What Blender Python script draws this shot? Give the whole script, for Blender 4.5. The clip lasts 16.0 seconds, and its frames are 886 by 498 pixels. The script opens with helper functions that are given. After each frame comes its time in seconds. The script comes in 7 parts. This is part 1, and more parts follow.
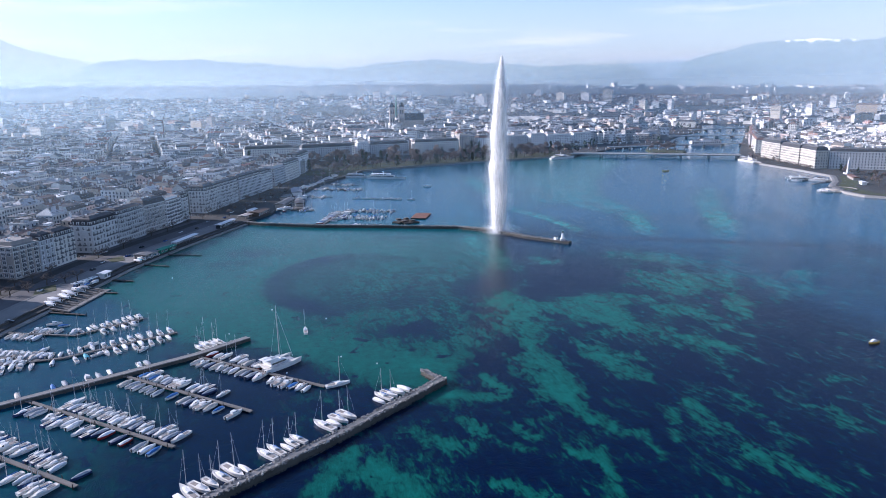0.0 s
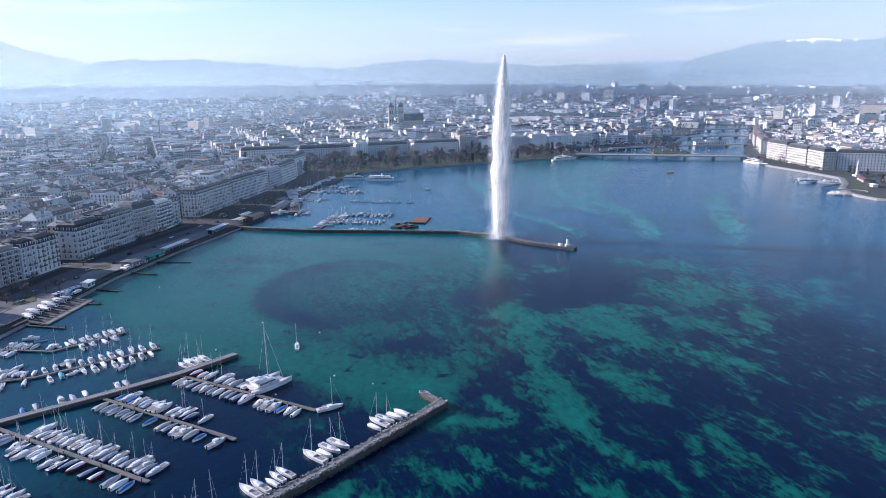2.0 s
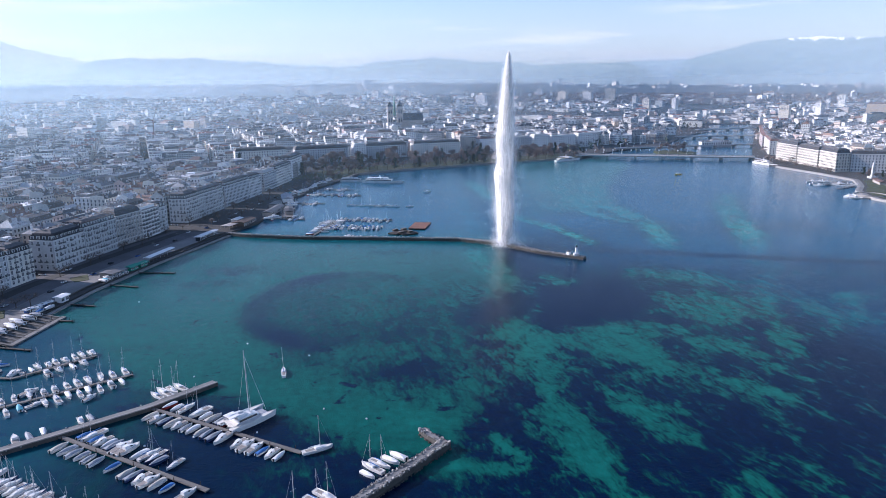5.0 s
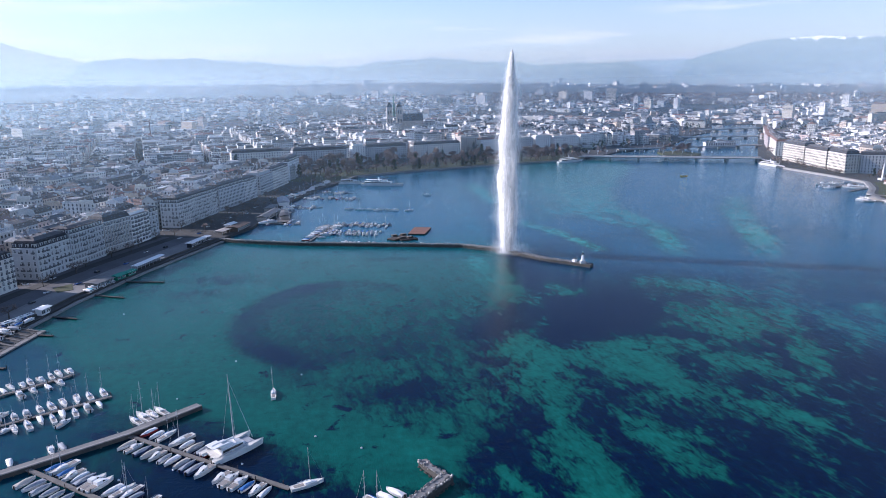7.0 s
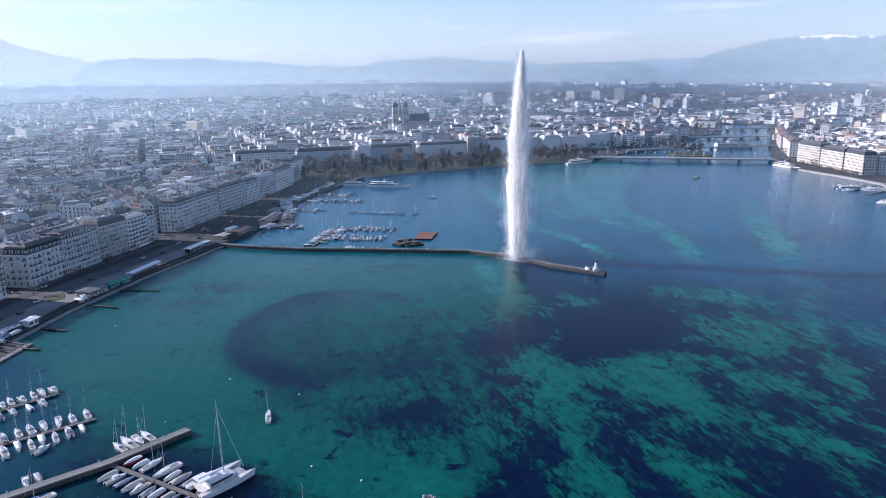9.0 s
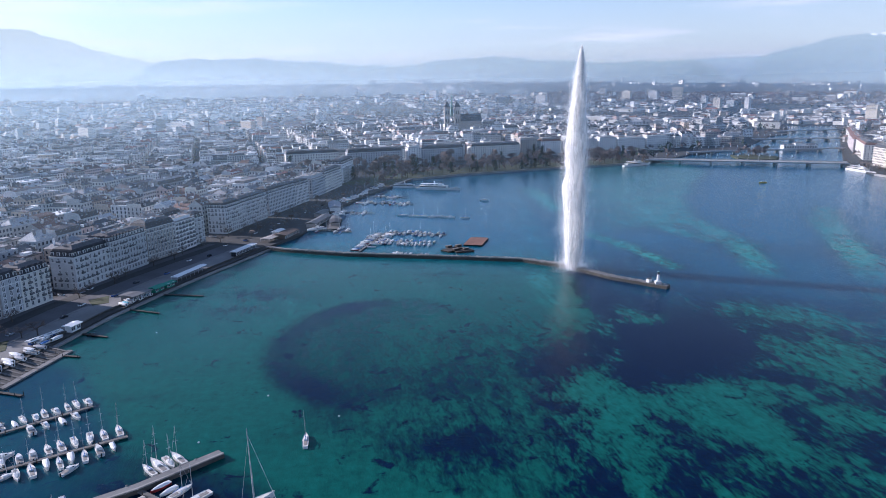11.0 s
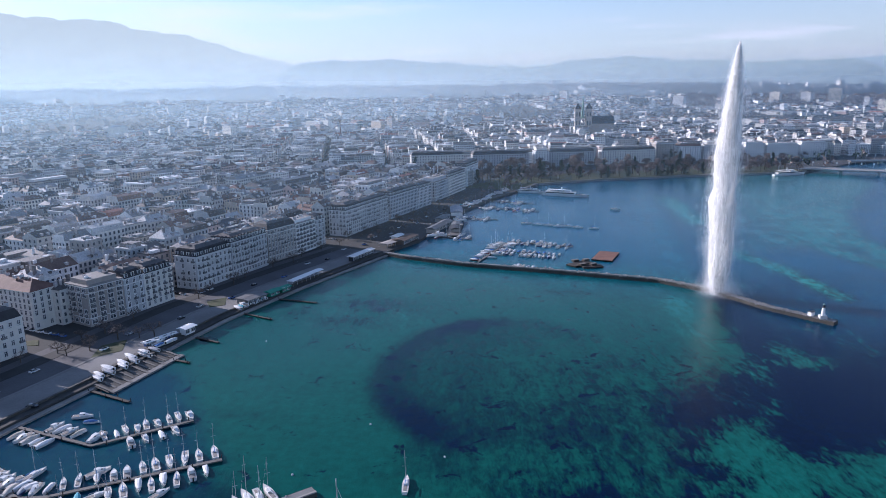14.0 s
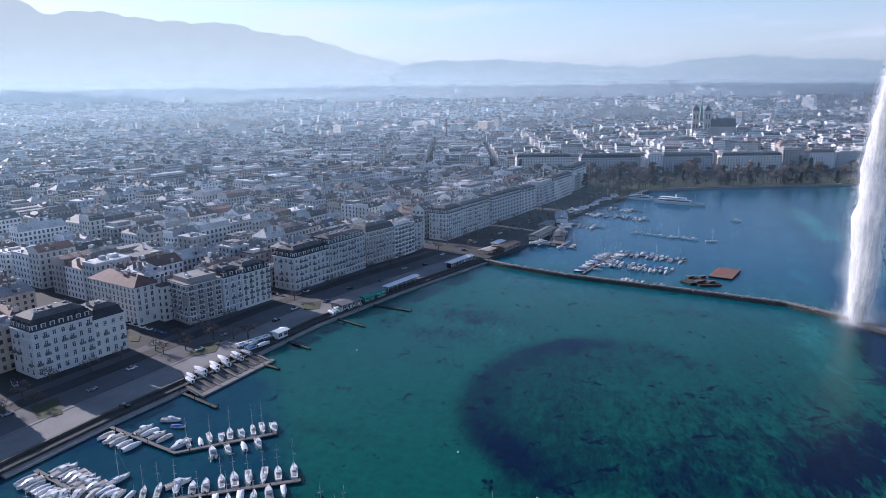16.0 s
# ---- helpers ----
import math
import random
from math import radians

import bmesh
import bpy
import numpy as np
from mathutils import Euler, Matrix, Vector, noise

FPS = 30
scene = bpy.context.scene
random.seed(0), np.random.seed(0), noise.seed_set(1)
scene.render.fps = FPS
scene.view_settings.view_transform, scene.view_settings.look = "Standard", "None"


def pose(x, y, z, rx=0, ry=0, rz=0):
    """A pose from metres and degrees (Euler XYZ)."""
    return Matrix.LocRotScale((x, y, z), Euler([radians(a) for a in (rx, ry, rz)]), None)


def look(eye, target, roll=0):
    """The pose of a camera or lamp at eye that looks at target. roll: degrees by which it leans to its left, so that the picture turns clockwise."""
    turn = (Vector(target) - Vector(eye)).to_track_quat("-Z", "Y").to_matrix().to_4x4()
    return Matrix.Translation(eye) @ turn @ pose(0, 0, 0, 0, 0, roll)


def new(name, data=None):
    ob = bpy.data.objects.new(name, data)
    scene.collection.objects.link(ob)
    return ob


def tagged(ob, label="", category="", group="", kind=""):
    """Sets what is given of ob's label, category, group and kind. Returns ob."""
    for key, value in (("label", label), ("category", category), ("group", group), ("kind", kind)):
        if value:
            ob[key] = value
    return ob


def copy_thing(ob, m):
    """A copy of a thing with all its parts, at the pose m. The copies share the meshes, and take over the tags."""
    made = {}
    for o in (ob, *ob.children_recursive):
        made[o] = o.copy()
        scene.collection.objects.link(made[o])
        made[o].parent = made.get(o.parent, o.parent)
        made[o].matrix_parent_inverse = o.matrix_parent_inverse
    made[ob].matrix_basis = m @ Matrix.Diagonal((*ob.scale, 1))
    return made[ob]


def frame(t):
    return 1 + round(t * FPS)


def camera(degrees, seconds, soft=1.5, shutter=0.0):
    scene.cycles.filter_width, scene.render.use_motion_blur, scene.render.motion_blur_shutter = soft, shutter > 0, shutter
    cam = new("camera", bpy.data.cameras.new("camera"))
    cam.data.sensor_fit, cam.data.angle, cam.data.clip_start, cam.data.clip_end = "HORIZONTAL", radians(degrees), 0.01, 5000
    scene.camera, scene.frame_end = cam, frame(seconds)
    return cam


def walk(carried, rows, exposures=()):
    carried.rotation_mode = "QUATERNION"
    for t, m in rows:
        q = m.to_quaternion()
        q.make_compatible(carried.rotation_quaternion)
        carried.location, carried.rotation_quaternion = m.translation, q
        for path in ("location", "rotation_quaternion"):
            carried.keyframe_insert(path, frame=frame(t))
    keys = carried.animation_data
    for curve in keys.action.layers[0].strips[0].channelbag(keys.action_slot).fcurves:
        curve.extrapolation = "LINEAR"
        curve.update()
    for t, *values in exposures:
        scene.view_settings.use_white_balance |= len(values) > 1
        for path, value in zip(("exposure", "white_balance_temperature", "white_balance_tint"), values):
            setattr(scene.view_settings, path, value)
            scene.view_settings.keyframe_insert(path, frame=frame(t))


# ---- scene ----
cam = camera(65.5, 16.0, 0.72)
PATH = [
    (0, (-1.457, -0.08, 112.521), (-1.345, 1.865, 112.071), -0.8),
    (0.5, (-1.162, 5.015, 112.47), (-1.05, 6.961, 112.02), -0.8),
    (1, (-0.883, 10.154, 112.462), (-0.77, 12.1, 112.012), -0.8),
    (1.5, (-0.709, 15.362, 112.514), (-0.596, 17.307, 112.064), -0.8),
    (2, (-0.552, 20.31, 112.572), (-0.439, 22.255, 112.122), -0.8),
    (2.5, (-0.256, 25.337, 112.655), (-0.143, 27.282, 112.204), -0.9),
    (3, (-0.004, 30.269, 112.684), (0.109, 32.214, 112.233), -0.8),
    (3.5, (0.2, 35.385, 112.736), (0.313, 37.33, 112.285), -0.9),
    (4, (0.285, 40.424, 112.812), (0.398, 42.369, 112.36), -0.8),
    (6.5, (1.079, 65.214, 112.935), (1.193, 67.159, 112.481), -0.9),
    (7, (1.345, 70.097, 113.093), (1.458, 72.041, 112.64), -0.9),
    (7.5, (1.668, 74.647, 113.249), (1.781, 76.591, 112.795), -0.9),
    (8, (1.961, 79.229, 113.348), (2.073, 81.173, 112.894), -0.9),
    (10.5, (2.21, 104.302, 113.869), (2.212, 106.25, 113.415), -1.0),
    (11, (2.076, 109.489, 113.965), (2.027, 111.436, 113.512), -1.0),
    (11.5, (1.745, 114.721, 113.876), (1.65, 116.667, 113.425), -1.0),
    (12, (1.296, 120.1, 113.761), (1.155, 122.044, 113.311), -1.0),
    (12.5, (1.115, 125.444, 113.693), (0.92, 127.383, 113.244), -1.0),
    (13, (0.882, 130.518, 113.856), (0.621, 132.45, 113.408), -1.0),
    (13.5, (0.403, 135.34, 114.139), (0.072, 137.261, 113.692), -0.9),
    (14, (-0.159, 139.896, 114.409), (-0.561, 141.804, 113.963), -0.9),
    (14.5, (-0.834, 144.711, 114.636), (-1.306, 146.603, 114.191), -0.8),
    (15, (-1.969, 149.701, 114.783), (-2.512, 151.574, 114.339), -0.7),
    (15.5, (-2.893, 154.832, 114.928), (-3.51, 156.682, 114.484), -0.7),
    (16, (-3.745, 159.704, 114.977), (-4.433, 161.529, 114.535), -0.7),
]
walk(cam, [(t, look(eye, target, roll)) for t, eye, target, roll in PATH], [(0, 0.70, 5760, 24), (8, 0.64, 5770, 24), (12, 0.55, 5790, 24), (16, 0.45, 5800, 24)])


from mathutils.geometry import tessellate_polygon
# ---- light ----
SUN_FROM = Vector((-0.947, 0.32, 0.0)).normalized()
SUN_EL = radians(21)
world = bpy.data.worlds.new("sky")
scene.world = world
world.use_nodes = True
wn = world.node_tree.nodes
sky = wn.new("ShaderNodeTexSky")
sky.sky_type, sky.sun_disc = "NISHITA", False
sky.sun_elevation = SUN_EL
sky.sun_rotation = math.atan2(SUN_FROM.x, SUN_FROM.y)
sky.altitude, sky.air_density, sky.dust_density, sky.ozone_density = 400, 1.0, 0.4, 2.2
# thin cirrus streaks across the whole sky
tc, mp, cz, cr, cm = wn.new("ShaderNodeTexCoord"), wn.new("ShaderNodeMapping"), wn.new("ShaderNodeTexNoise"), wn.new("ShaderNodeValToRGB"), wn.new("ShaderNodeMix")
mp.inputs["Scale"].default_value = (1.8, 1.8, 24)
mp.inputs["Rotation"].default_value = (0.05, 0.03, 0.4)
cz.inputs["Scale"].default_value, cz.inputs["Detail"].default_value, cz.inputs["Roughness"].default_value = 1.7, 7, 0.62
cr.color_ramp.elements[0].position, cr.color_ramp.elements[1].position = 0.53, 0.70
cr.color_ramp.elements[1].color = (0.75, 0.75, 0.75, 1)
cm.data_type = "RGBA"
cm.inputs[7].default_value = (6.0, 6.2, 6.6, 1)
wl = world.node_tree.links
wl.new(tc.outputs["Generated"], mp.inputs[0])
wl.new(mp.outputs[0], cz.inputs["Vector"])
wl.new(cz.outputs["Fac"], cr.inputs[0])
pale = wn.new("ShaderNodeMix")
pale.data_type = "RGBA"
pale.inputs[7].default_value = (4.4, 4.7, 5.1, 1)
up, low, thin = wn.new("ShaderNodeSeparateXYZ"), wn.new("ShaderNodeMapRange"), wn.new("ShaderNodeMapRange")
for rng_, values in ((low, (0.03, 0.17, 0.62, 0.06)), (thin, (0.04, 0.26, 1.0, 0.03))):
    rng_.interpolation_type = "SMOOTHSTEP"
    for key, val in zip(("From Min", "From Max", "To Min", "To Max"), values):
        rng_.inputs[key].default_value = val
    wl.new(up.outputs[2], rng_.inputs["Value"])
wl.new(tc.outputs["Generated"], up.inputs[0])
wl.new(low.outputs[0], pale.inputs[0])
streaks = wn.new("ShaderNodeMath")
streaks.operation = "MULTIPLY"
wl.new(cr.outputs[0], streaks.inputs[0])
wl.new(thin.outputs[0], streaks.inputs[1])
wl.new(streaks.outputs[0], cm.inputs[0])
air = wn.new("ShaderNodeMix")
air.data_type, air.blend_type = "RGBA", "MULTIPLY"
air.inputs[0].default_value, air.inputs[7].default_value = 1.0, (0.93, 1.0, 1.0, 1)
wl.new(sky.outputs[0], air.inputs[6])
wl.new(air.outputs[2], pale.inputs[6])
wl.new(pale.outputs[2], cm.inputs[6])
wl.new(cm.outputs[2], wn["Background"].inputs[0])
wn["Background"].inputs[1].default_value = 0.112
sun = new("sun", bpy.data.lights.new("sun", "SUN"))
sun.data.energy, sun.data.angle, sun.data.color = 5.0, radians(0.6), (1.0, 0.93, 0.84)
sun_dir = Vector((SUN_FROM.x * math.cos(SUN_EL), SUN_FROM.y * math.cos(SUN_EL), math.sin(SUN_EL)))
sun.matrix_world = look(sun_dir * 100, (0, 0, 0))


# ---- materials ----
class Nodes:
    """A node material under construction."""

    def __init__(self, name, rough=0.7, metal=0.0, spec=0.4):
        self.mat = bpy.data.materials.new(name)
        self.mat.use_nodes = True
        self.t = self.mat.node_tree
        self.bsdf = self.t.nodes["Principled BSDF"]
        self.bsdf.inputs["Roughness"].default_value = rough
        self.bsdf.inputs["Metallic"].default_value = metal
        self.bsdf.inputs["Specular IOR Level"].default_value = spec

    def node(self, kind, **values):
        n = self.t.nodes.new("ShaderNode" + kind)
        for k, v in values.items():
            n.inputs[k.replace("_", " ")].default_value = v
        return n

    def link(self, a, b):
        self.t.links.new(a, b)

    def place(self):
        return self.t.nodes.new("ShaderNodeNewGeometry").outputs["Position"]

    def stretched(self, scale, turn=0.0):
        m = self.t.nodes.new("ShaderNodeMapping")
        m.inputs["Scale"].default_value = scale
        m.inputs["Rotation"].default_value = (0, 0, radians(turn))
        self.link(self.place(), m.inputs[0])
        return m.outputs[0]

    def noise(self, scale, detail=3.0, rough=0.55, at=None, distortion=0.0):
        n = self.node("TexNoise", Scale=scale, Detail=detail, Roughness=rough, Distortion=distortion)
        self.link(at or self.place(), n.inputs["Vector"])
        return n.outputs["Fac"]

    def ramp(self, fac, stops, smooth=True):
        r = self.t.nodes.new("ShaderNodeValToRGB")
        e = r.color_ramp.elements
        while len(e) < len(stops):
            e.new(0.5)
        for el, (at, col) in zip(e, stops):
            el.position, el.color = at, (*col, 1)
        if not smooth:
            r.color_ramp.interpolation = "CONSTANT"
        self.link(fac, r.inputs[0])
        return r.outputs[0]

    def mix(self, fac, a, b, how="MIX"):
        m = self.t.nodes.new("ShaderNodeMix")
        m.data_type, m.blend_type = "RGBA", how
        for s, v in ((m.inputs[0], fac), (m.inputs[6], a), (m.inputs[7], b)):
            if hasattr(v, "links"):
                self.link(v, s)
            else:
                s.default_value = v if isinstance(v, float) else (*v, 1)
        return m.outputs[2]

    def math(self, op, a, b=0.0):
        m = self.t.nodes.new("ShaderNodeMath")
        m.operation = op
        for s, v in zip(m.inputs, (a, b)):
            if hasattr(v, "links"):
                self.link(v, s)
            else:
                s.default_value = v
        return m.outputs[0]

    def colour(self, socket):
        self.link(socket, self.bsdf.inputs["Base Color"])
        return self

    def bump(self, height, strength=0.3, distance=0.1):
        b = self.node("Bump", Strength=strength, Distance=distance)
        self.link(height, b.inputs["Height"])
        self.link(b.outputs[0], self.bsdf.inputs["Normal"])
        return self


def weathered(name, base, rough=0.75, grain=1.2, stain=0.12, vary=0.25, metal=0.0, bump=0.2, spec=0.35):
    """A worn surface: fine grain, broad stains and relief."""
    n = Nodes(name, rough, metal, spec)
    fine, broad = n.noise(grain, 4), n.noise(stain, 3)
    dark = tuple(c * (1 - vary) for c in base)
    light = tuple(min(1, c * (1 + vary * 0.7)) for c in base)
    c = n.ramp(broad, [(0.3, dark), (0.7, light)])
    n.colour(n.mix(0.35, c, n.ramp(fine, [(0.3, dark), (0.7, light)])))
    n.bump(fine, bump, 0.05)
    return n.mat


def palette(name, stops, rough=0.8, by="island", grain=0.6, vary=0.16, spec=0.3):
    """A surface whose colour changes from one house to the next, with stains and grain."""
    n = Nodes(name, rough, 0, spec)
    if by == "island":
        rnd = n.t.nodes.new("ShaderNodeNewGeometry").outputs["Random Per Island"]
    else:
        rnd = n.t.nodes.new("ShaderNodeObjectInfo").outputs["Random"]
    c = n.ramp(rnd, stops, False)
    g = n.ramp(n.noise(grain, 4), [(0.3, (1 - vary,) * 3), (0.7, (1.0 + vary * 0.5,) * 3)])
    b = n.ramp(n.noise(0.07, 2), [(0.3, (1 - vary * 0.5,) * 3), (0.7, (1.0 + vary * 0.3,) * 3)])
    n.colour(n.mix(1.0, n.mix(1.0, c, g, "MULTIPLY"), b, "MULTIPLY"))
    n.bump(n.noise(grain * 2.2, 3), 0.2, 0.06)
    return n.mat


WALLS = [(0.0, (0.68, 0.66, 0.60)), (0.12, (0.55, 0.54, 0.51)), (0.24, (0.72, 0.70, 0.65)), (0.36, (0.36, 0.35, 0.33)), (0.46, (0.56, 0.47, 0.38)),
         (0.54, (0.78, 0.775, 0.76)), (0.68, (0.44, 0.47, 0.48)), (0.76, (0.55, 0.43, 0.39)), (0.82, (0.38, 0.35, 0.33)), (0.88, (0.84, 0.83, 0.80))]
ROOFS = [(0.0, (0.075, 0.073, 0.073)), (0.20, (0.13, 0.119, 0.112)), (0.36, (0.19, 0.134, 0.110)), (0.46, (0.095, 0.101, 0.112)),
         (0.54, (0.25, 0.16, 0.125)), (0.62, (0.17, 0.17, 0.167)), (0.72, (0.305, 0.305, 0.305)), (0.84, (0.52, 0.52, 0.51)), (0.95, (0.32, 0.152, 0.114))]
FLATS = [(0.0, (0.20, 0.195, 0.19)), (0.14, (0.38, 0.375, 0.37)), (0.28, (0.15, 0.147, 0.145)), (0.36, (0.66, 0.655, 0.65)), (0.52, (0.24, 0.225, 0.215)), (0.60, (0.84, 0.835, 0.82)), (0.86, (0.48, 0.475, 0.47))]
M_WALL = palette("render_wall", WALLS, 0.85)
M_WALL_OWN = palette("house_wall", WALLS, 0.85, "object")
M_ROOF = palette("tiled_roof", ROOFS, 0.68, grain=1.1, vary=0.32)
M_ROOF_OWN = palette("house_roof", ROOFS, 0.68, "object", grain=1.1, vary=0.32)
M_FLAT = palette("flat_roof", FLATS, 0.65, "island", 0.9, 0.35)
M_FLAT_OWN = palette("house_flat_roof", FLATS, 0.65, "object", 0.9, 0.4)
M_SLATE = weathered("slate_mansard", (0.045, 0.044, 0.048), 0.6, 1.5, 0.2, 0.35)
M_ZINC = weathered("zinc_roof", (0.15, 0.148, 0.145), 0.6, 1.2, 0.15, 0.3)
M_REDROOF = weathered("red_tile", (0.17, 0.095, 0.075), 0.75, 1.5, 0.2, 0.3)
M_ROOFTOP = weathered("grey_roofing", (0.115, 0.112, 0.11), 0.75, 1.2, 0.15, 0.45)
M_STONE = weathered("facade_stone", (0.58, 0.575, 0.565), 0.85, 0.8, 0.1, 0.16)
M_STONE2 = weathered("grey_stone", (0.47, 0.475, 0.48), 0.85, 0.8, 0.1, 0.18)
M_CREAM = weathered("cream_render", (0.68, 0.655, 0.60), 0.85, 0.8, 0.1, 0.12)
M_WHITEW = weathered("white_render", (0.76, 0.755, 0.74), 0.8, 0.8, 0.1, 0.1)
M_BROWNW = weathered("brown_render", (0.36, 0.325, 0.295), 0.85, 0.8, 0.1, 0.2)
M_HOTEL = weathered("hotel_cream", (0.52, 0.48, 0.41), 0.85, 0.8, 0.1, 0.14)
M_PINKW = weathered("pink_render", (0.58, 0.50, 0.48), 0.85, 0.8, 0.1, 0.12)
M_TRIM = weathered("pale_trim", (0.66, 0.65, 0.62), 0.8, 1.0, 0.2, 0.12)
M_RAIL = weathered("wrought_railing", (0.17, 0.17, 0.175), 0.6, 2, 0.4, 0.3)
M_IRON = weathered("black_iron", (0.03, 0.03, 0.032), 0.5, 2, 0.4, 0.3, 0.5)
n_ = Nodes("window_glass", 0.2, 0, 0.4)
n_.colour(n_.ramp(n_.noise(0.35, 2), [(0.35, (0.045, 0.052, 0.064)), (0.7, (0.15, 0.16, 0.18))]))
M_GLASS = n_.mat
M_PAVE = weathered("promenade_paving", (0.20, 0.195, 0.187), 0.85, 1.4, 0.06, 0.3)
M_ASPH = weathered("asphalt", (0.10, 0.10, 0.104), 0.85, 1.2, 0.05, 0.35)
M_GROUND = weathered("city_ground", (0.055, 0.055, 0.053), 0.9, 0.25, 0.012, 0.45)
M_CONC = weathered("concrete", (0.29, 0.275, 0.255), 0.85, 0.9, 0.12, 0.25)
M_DOCK = weathered("weathered_planks", (0.155, 0.145, 0.132), 0.85, 2.5, 0.15, 0.35)
M_ROCK = palette("rubble_rock", [(0.0, (0.22, 0.21, 0.195)), (0.3, (0.32, 0.305, 0.285)), (0.6, (0.15, 0.142, 0.13)), (0.8, (0.44, 0.425, 0.40))], 0.9, "island", 1.5, 0.35)
M_WETSTONE = weathered("wet_wall_stone", (0.075, 0.07, 0.062), 0.7, 0.9, 0.2, 0.4)
M_WOODPILE = weathered("dark_timber", (0.06, 0.05, 0.042), 0.85, 2, 0.4, 0.35)
M_HULL = weathered("white_gelcoat", (0.72, 0.715, 0.70), 0.35, 1.5, 0.09, 0.2, 0, 0.02, 0.5)
M_DECKC = weathered("cream_deck", (0.66, 0.63, 0.57), 0.6, 2, 0.4, 0.12)
M_HULLB = weathered("navy_gelcoat", (0.03, 0.05, 0.13), 0.3, 1.5, 0.4, 0.2, 0, 0.02, 0.5)
M_HULLR = weathered("red_gelcoat", (0.28, 0.03, 0.03), 0.35, 1.5, 0.4, 0.2, 0, 0.02, 0.5)
M_TEAK = weathered("teak_deck", (0.27, 0.245, 0.22), 0.7, 2.5, 0.5, 0.25)
M_TARPB = weathered("blue_tarpaulin", (0.035, 0.14, 0.36), 0.7, 1.5, 0.5, 0.25)
M_TARPT = weathered("turquoise_tarpaulin", (0.06, 0.33, 0.42), 0.7, 1.5, 0.5, 0.25)
M_TARPG = weathered("grey_tarpaulin", (0.30, 0.32, 0.35), 0.75, 1.5, 0.5, 0.25)
M_TARPW = weathered("white_tarpaulin", (0.72, 0.72, 0.71), 0.75, 1.5, 0.5, 0.12)
M_TARPC = weathered("cream_tarpaulin", (0.50, 0.46, 0.40), 0.75, 1.5, 0.5, 0.2)
M_TIMBER = weathered("brown_timber", (0.12, 0.085, 0.066), 0.8, 2, 0.3, 0.3)
M_ALU = weathered("mast_aluminium", (0.55, 0.55, 0.56), 0.4, 3, 0.6, 0.1, 0.5)
M_SMOKE = weathered("smoked_screen", (0.03, 0.035, 0.042), 0.1, 1, 0.4, 0.2, 0, 0.0, 0.6)
M_BARK = weathered("bark", (0.10, 0.082, 0.066), 0.9, 3, 0.5, 0.35)
M_TWIG = palette("bare_twigs", [(0.0, (0.20, 0.16, 0.145)), (0.4, (0.15, 0.125, 0.118)), (0.7, (0.24, 0.18, 0.15))], 0.9)
M_NEEDLE = palette("evergreen_needles", [(0.0, (0.022, 0.038, 0.022)), (0.4, (0.032, 0.048, 0.026)), (0.7, (0.018, 0.03, 0.02))], 0.85)
n_ = Nodes("lawn_grass", 0.9)
n_.colour(n_.ramp(n_.noise(0.35, 4), [(0.3, (0.040, 0.055, 0.022)), (0.55, (0.060, 0.068, 0.032)), (0.75, (0.085, 0.078, 0.045))]))
n_.bump(n_.noise(3.0, 3), 0.4, 0.1)
M_GRASS = n_.mat
M_GREEN = weathered("green_canvas", (0.03, 0.25, 0.17), 0.75, 1.5, 0.3, 0.2)
M_WHITE = weathered("white_sheet_roof", (0.78, 0.78, 0.77), 0.6, 1.2, 0.2, 0.06)
M_RUST = weathered("rust_deck", (0.21, 0.11, 0.08), 0.85, 1.2, 0.2, 0.3)
M_YELLOW = weathered("yellow_paint", (0.75, 0.42, 0.04), 0.5, 1, 0.3, 0.1)
M_BLUEP = weathered("blue_paint", (0.05, 0.12, 0.32), 0.5, 1, 0.3, 0.15)
M_COPPER = weathered("green_copper", (0.20, 0.34, 0.29), 0.7, 1, 0.2, 0.2)

# lake: bed tint seen through clear water, weed meadows and sand, small waves
n_ = Nodes("lake_water", 0.05, 0, 0.13)
n_.bsdf.inputs["IOR"].default_value = 1.333
n_.bsdf.inputs["Specular Tint"].default_value = (0.3, 0.92, 1.0, 1)
at_ = n_.t.nodes.new("ShaderNodeAttribute")
at_.attribute_name = "weed"
dp_ = n_.t.nodes.new("ShaderNodeAttribute")
dp_.attribute_name = "deep"
fl_ = n_.t.nodes.new("ShaderNodeAttribute")
fl_.attribute_name = "flow"
m_ = n_.t.nodes.new("ShaderNodeMapping")
m_.inputs["Scale"].default_value = (0.12, 0.042, 1)
n_.link(fl_.outputs["Vector"], m_.inputs[0])
streak = n_.noise(1.0, 4, 0.55, m_.outputs[0], 0.9)
m2_ = n_.t.nodes.new("ShaderNodeMapping")
m2_.inputs["Scale"].default_value = (0.38, 0.15, 1)
n_.link(fl_.outputs["Vector"], m2_.inputs[0])
fray = n_.noise(1.0, 3, 0.55, m2_.outputs[0], 0.7)
lump = n_.noise(0.03, 5, 0.6)
m3_ = n_.t.nodes.new("ShaderNodeMapping")
m3_.inputs["Scale"].default_value = (1.0, 0.38, 1)
n_.link(fl_.outputs["Vector"], m3_.inputs[0])
wisp = n_.noise(1.0, 2, 0.5, m3_.outputs[0], 0.6)
s_ = n_.math("ADD", n_.math("MULTIPLY", n_.math("SUBTRACT", streak, 0.5), 1.0), n_.math("MULTIPLY", n_.math("SUBTRACT", fray, 0.5), 1.15))
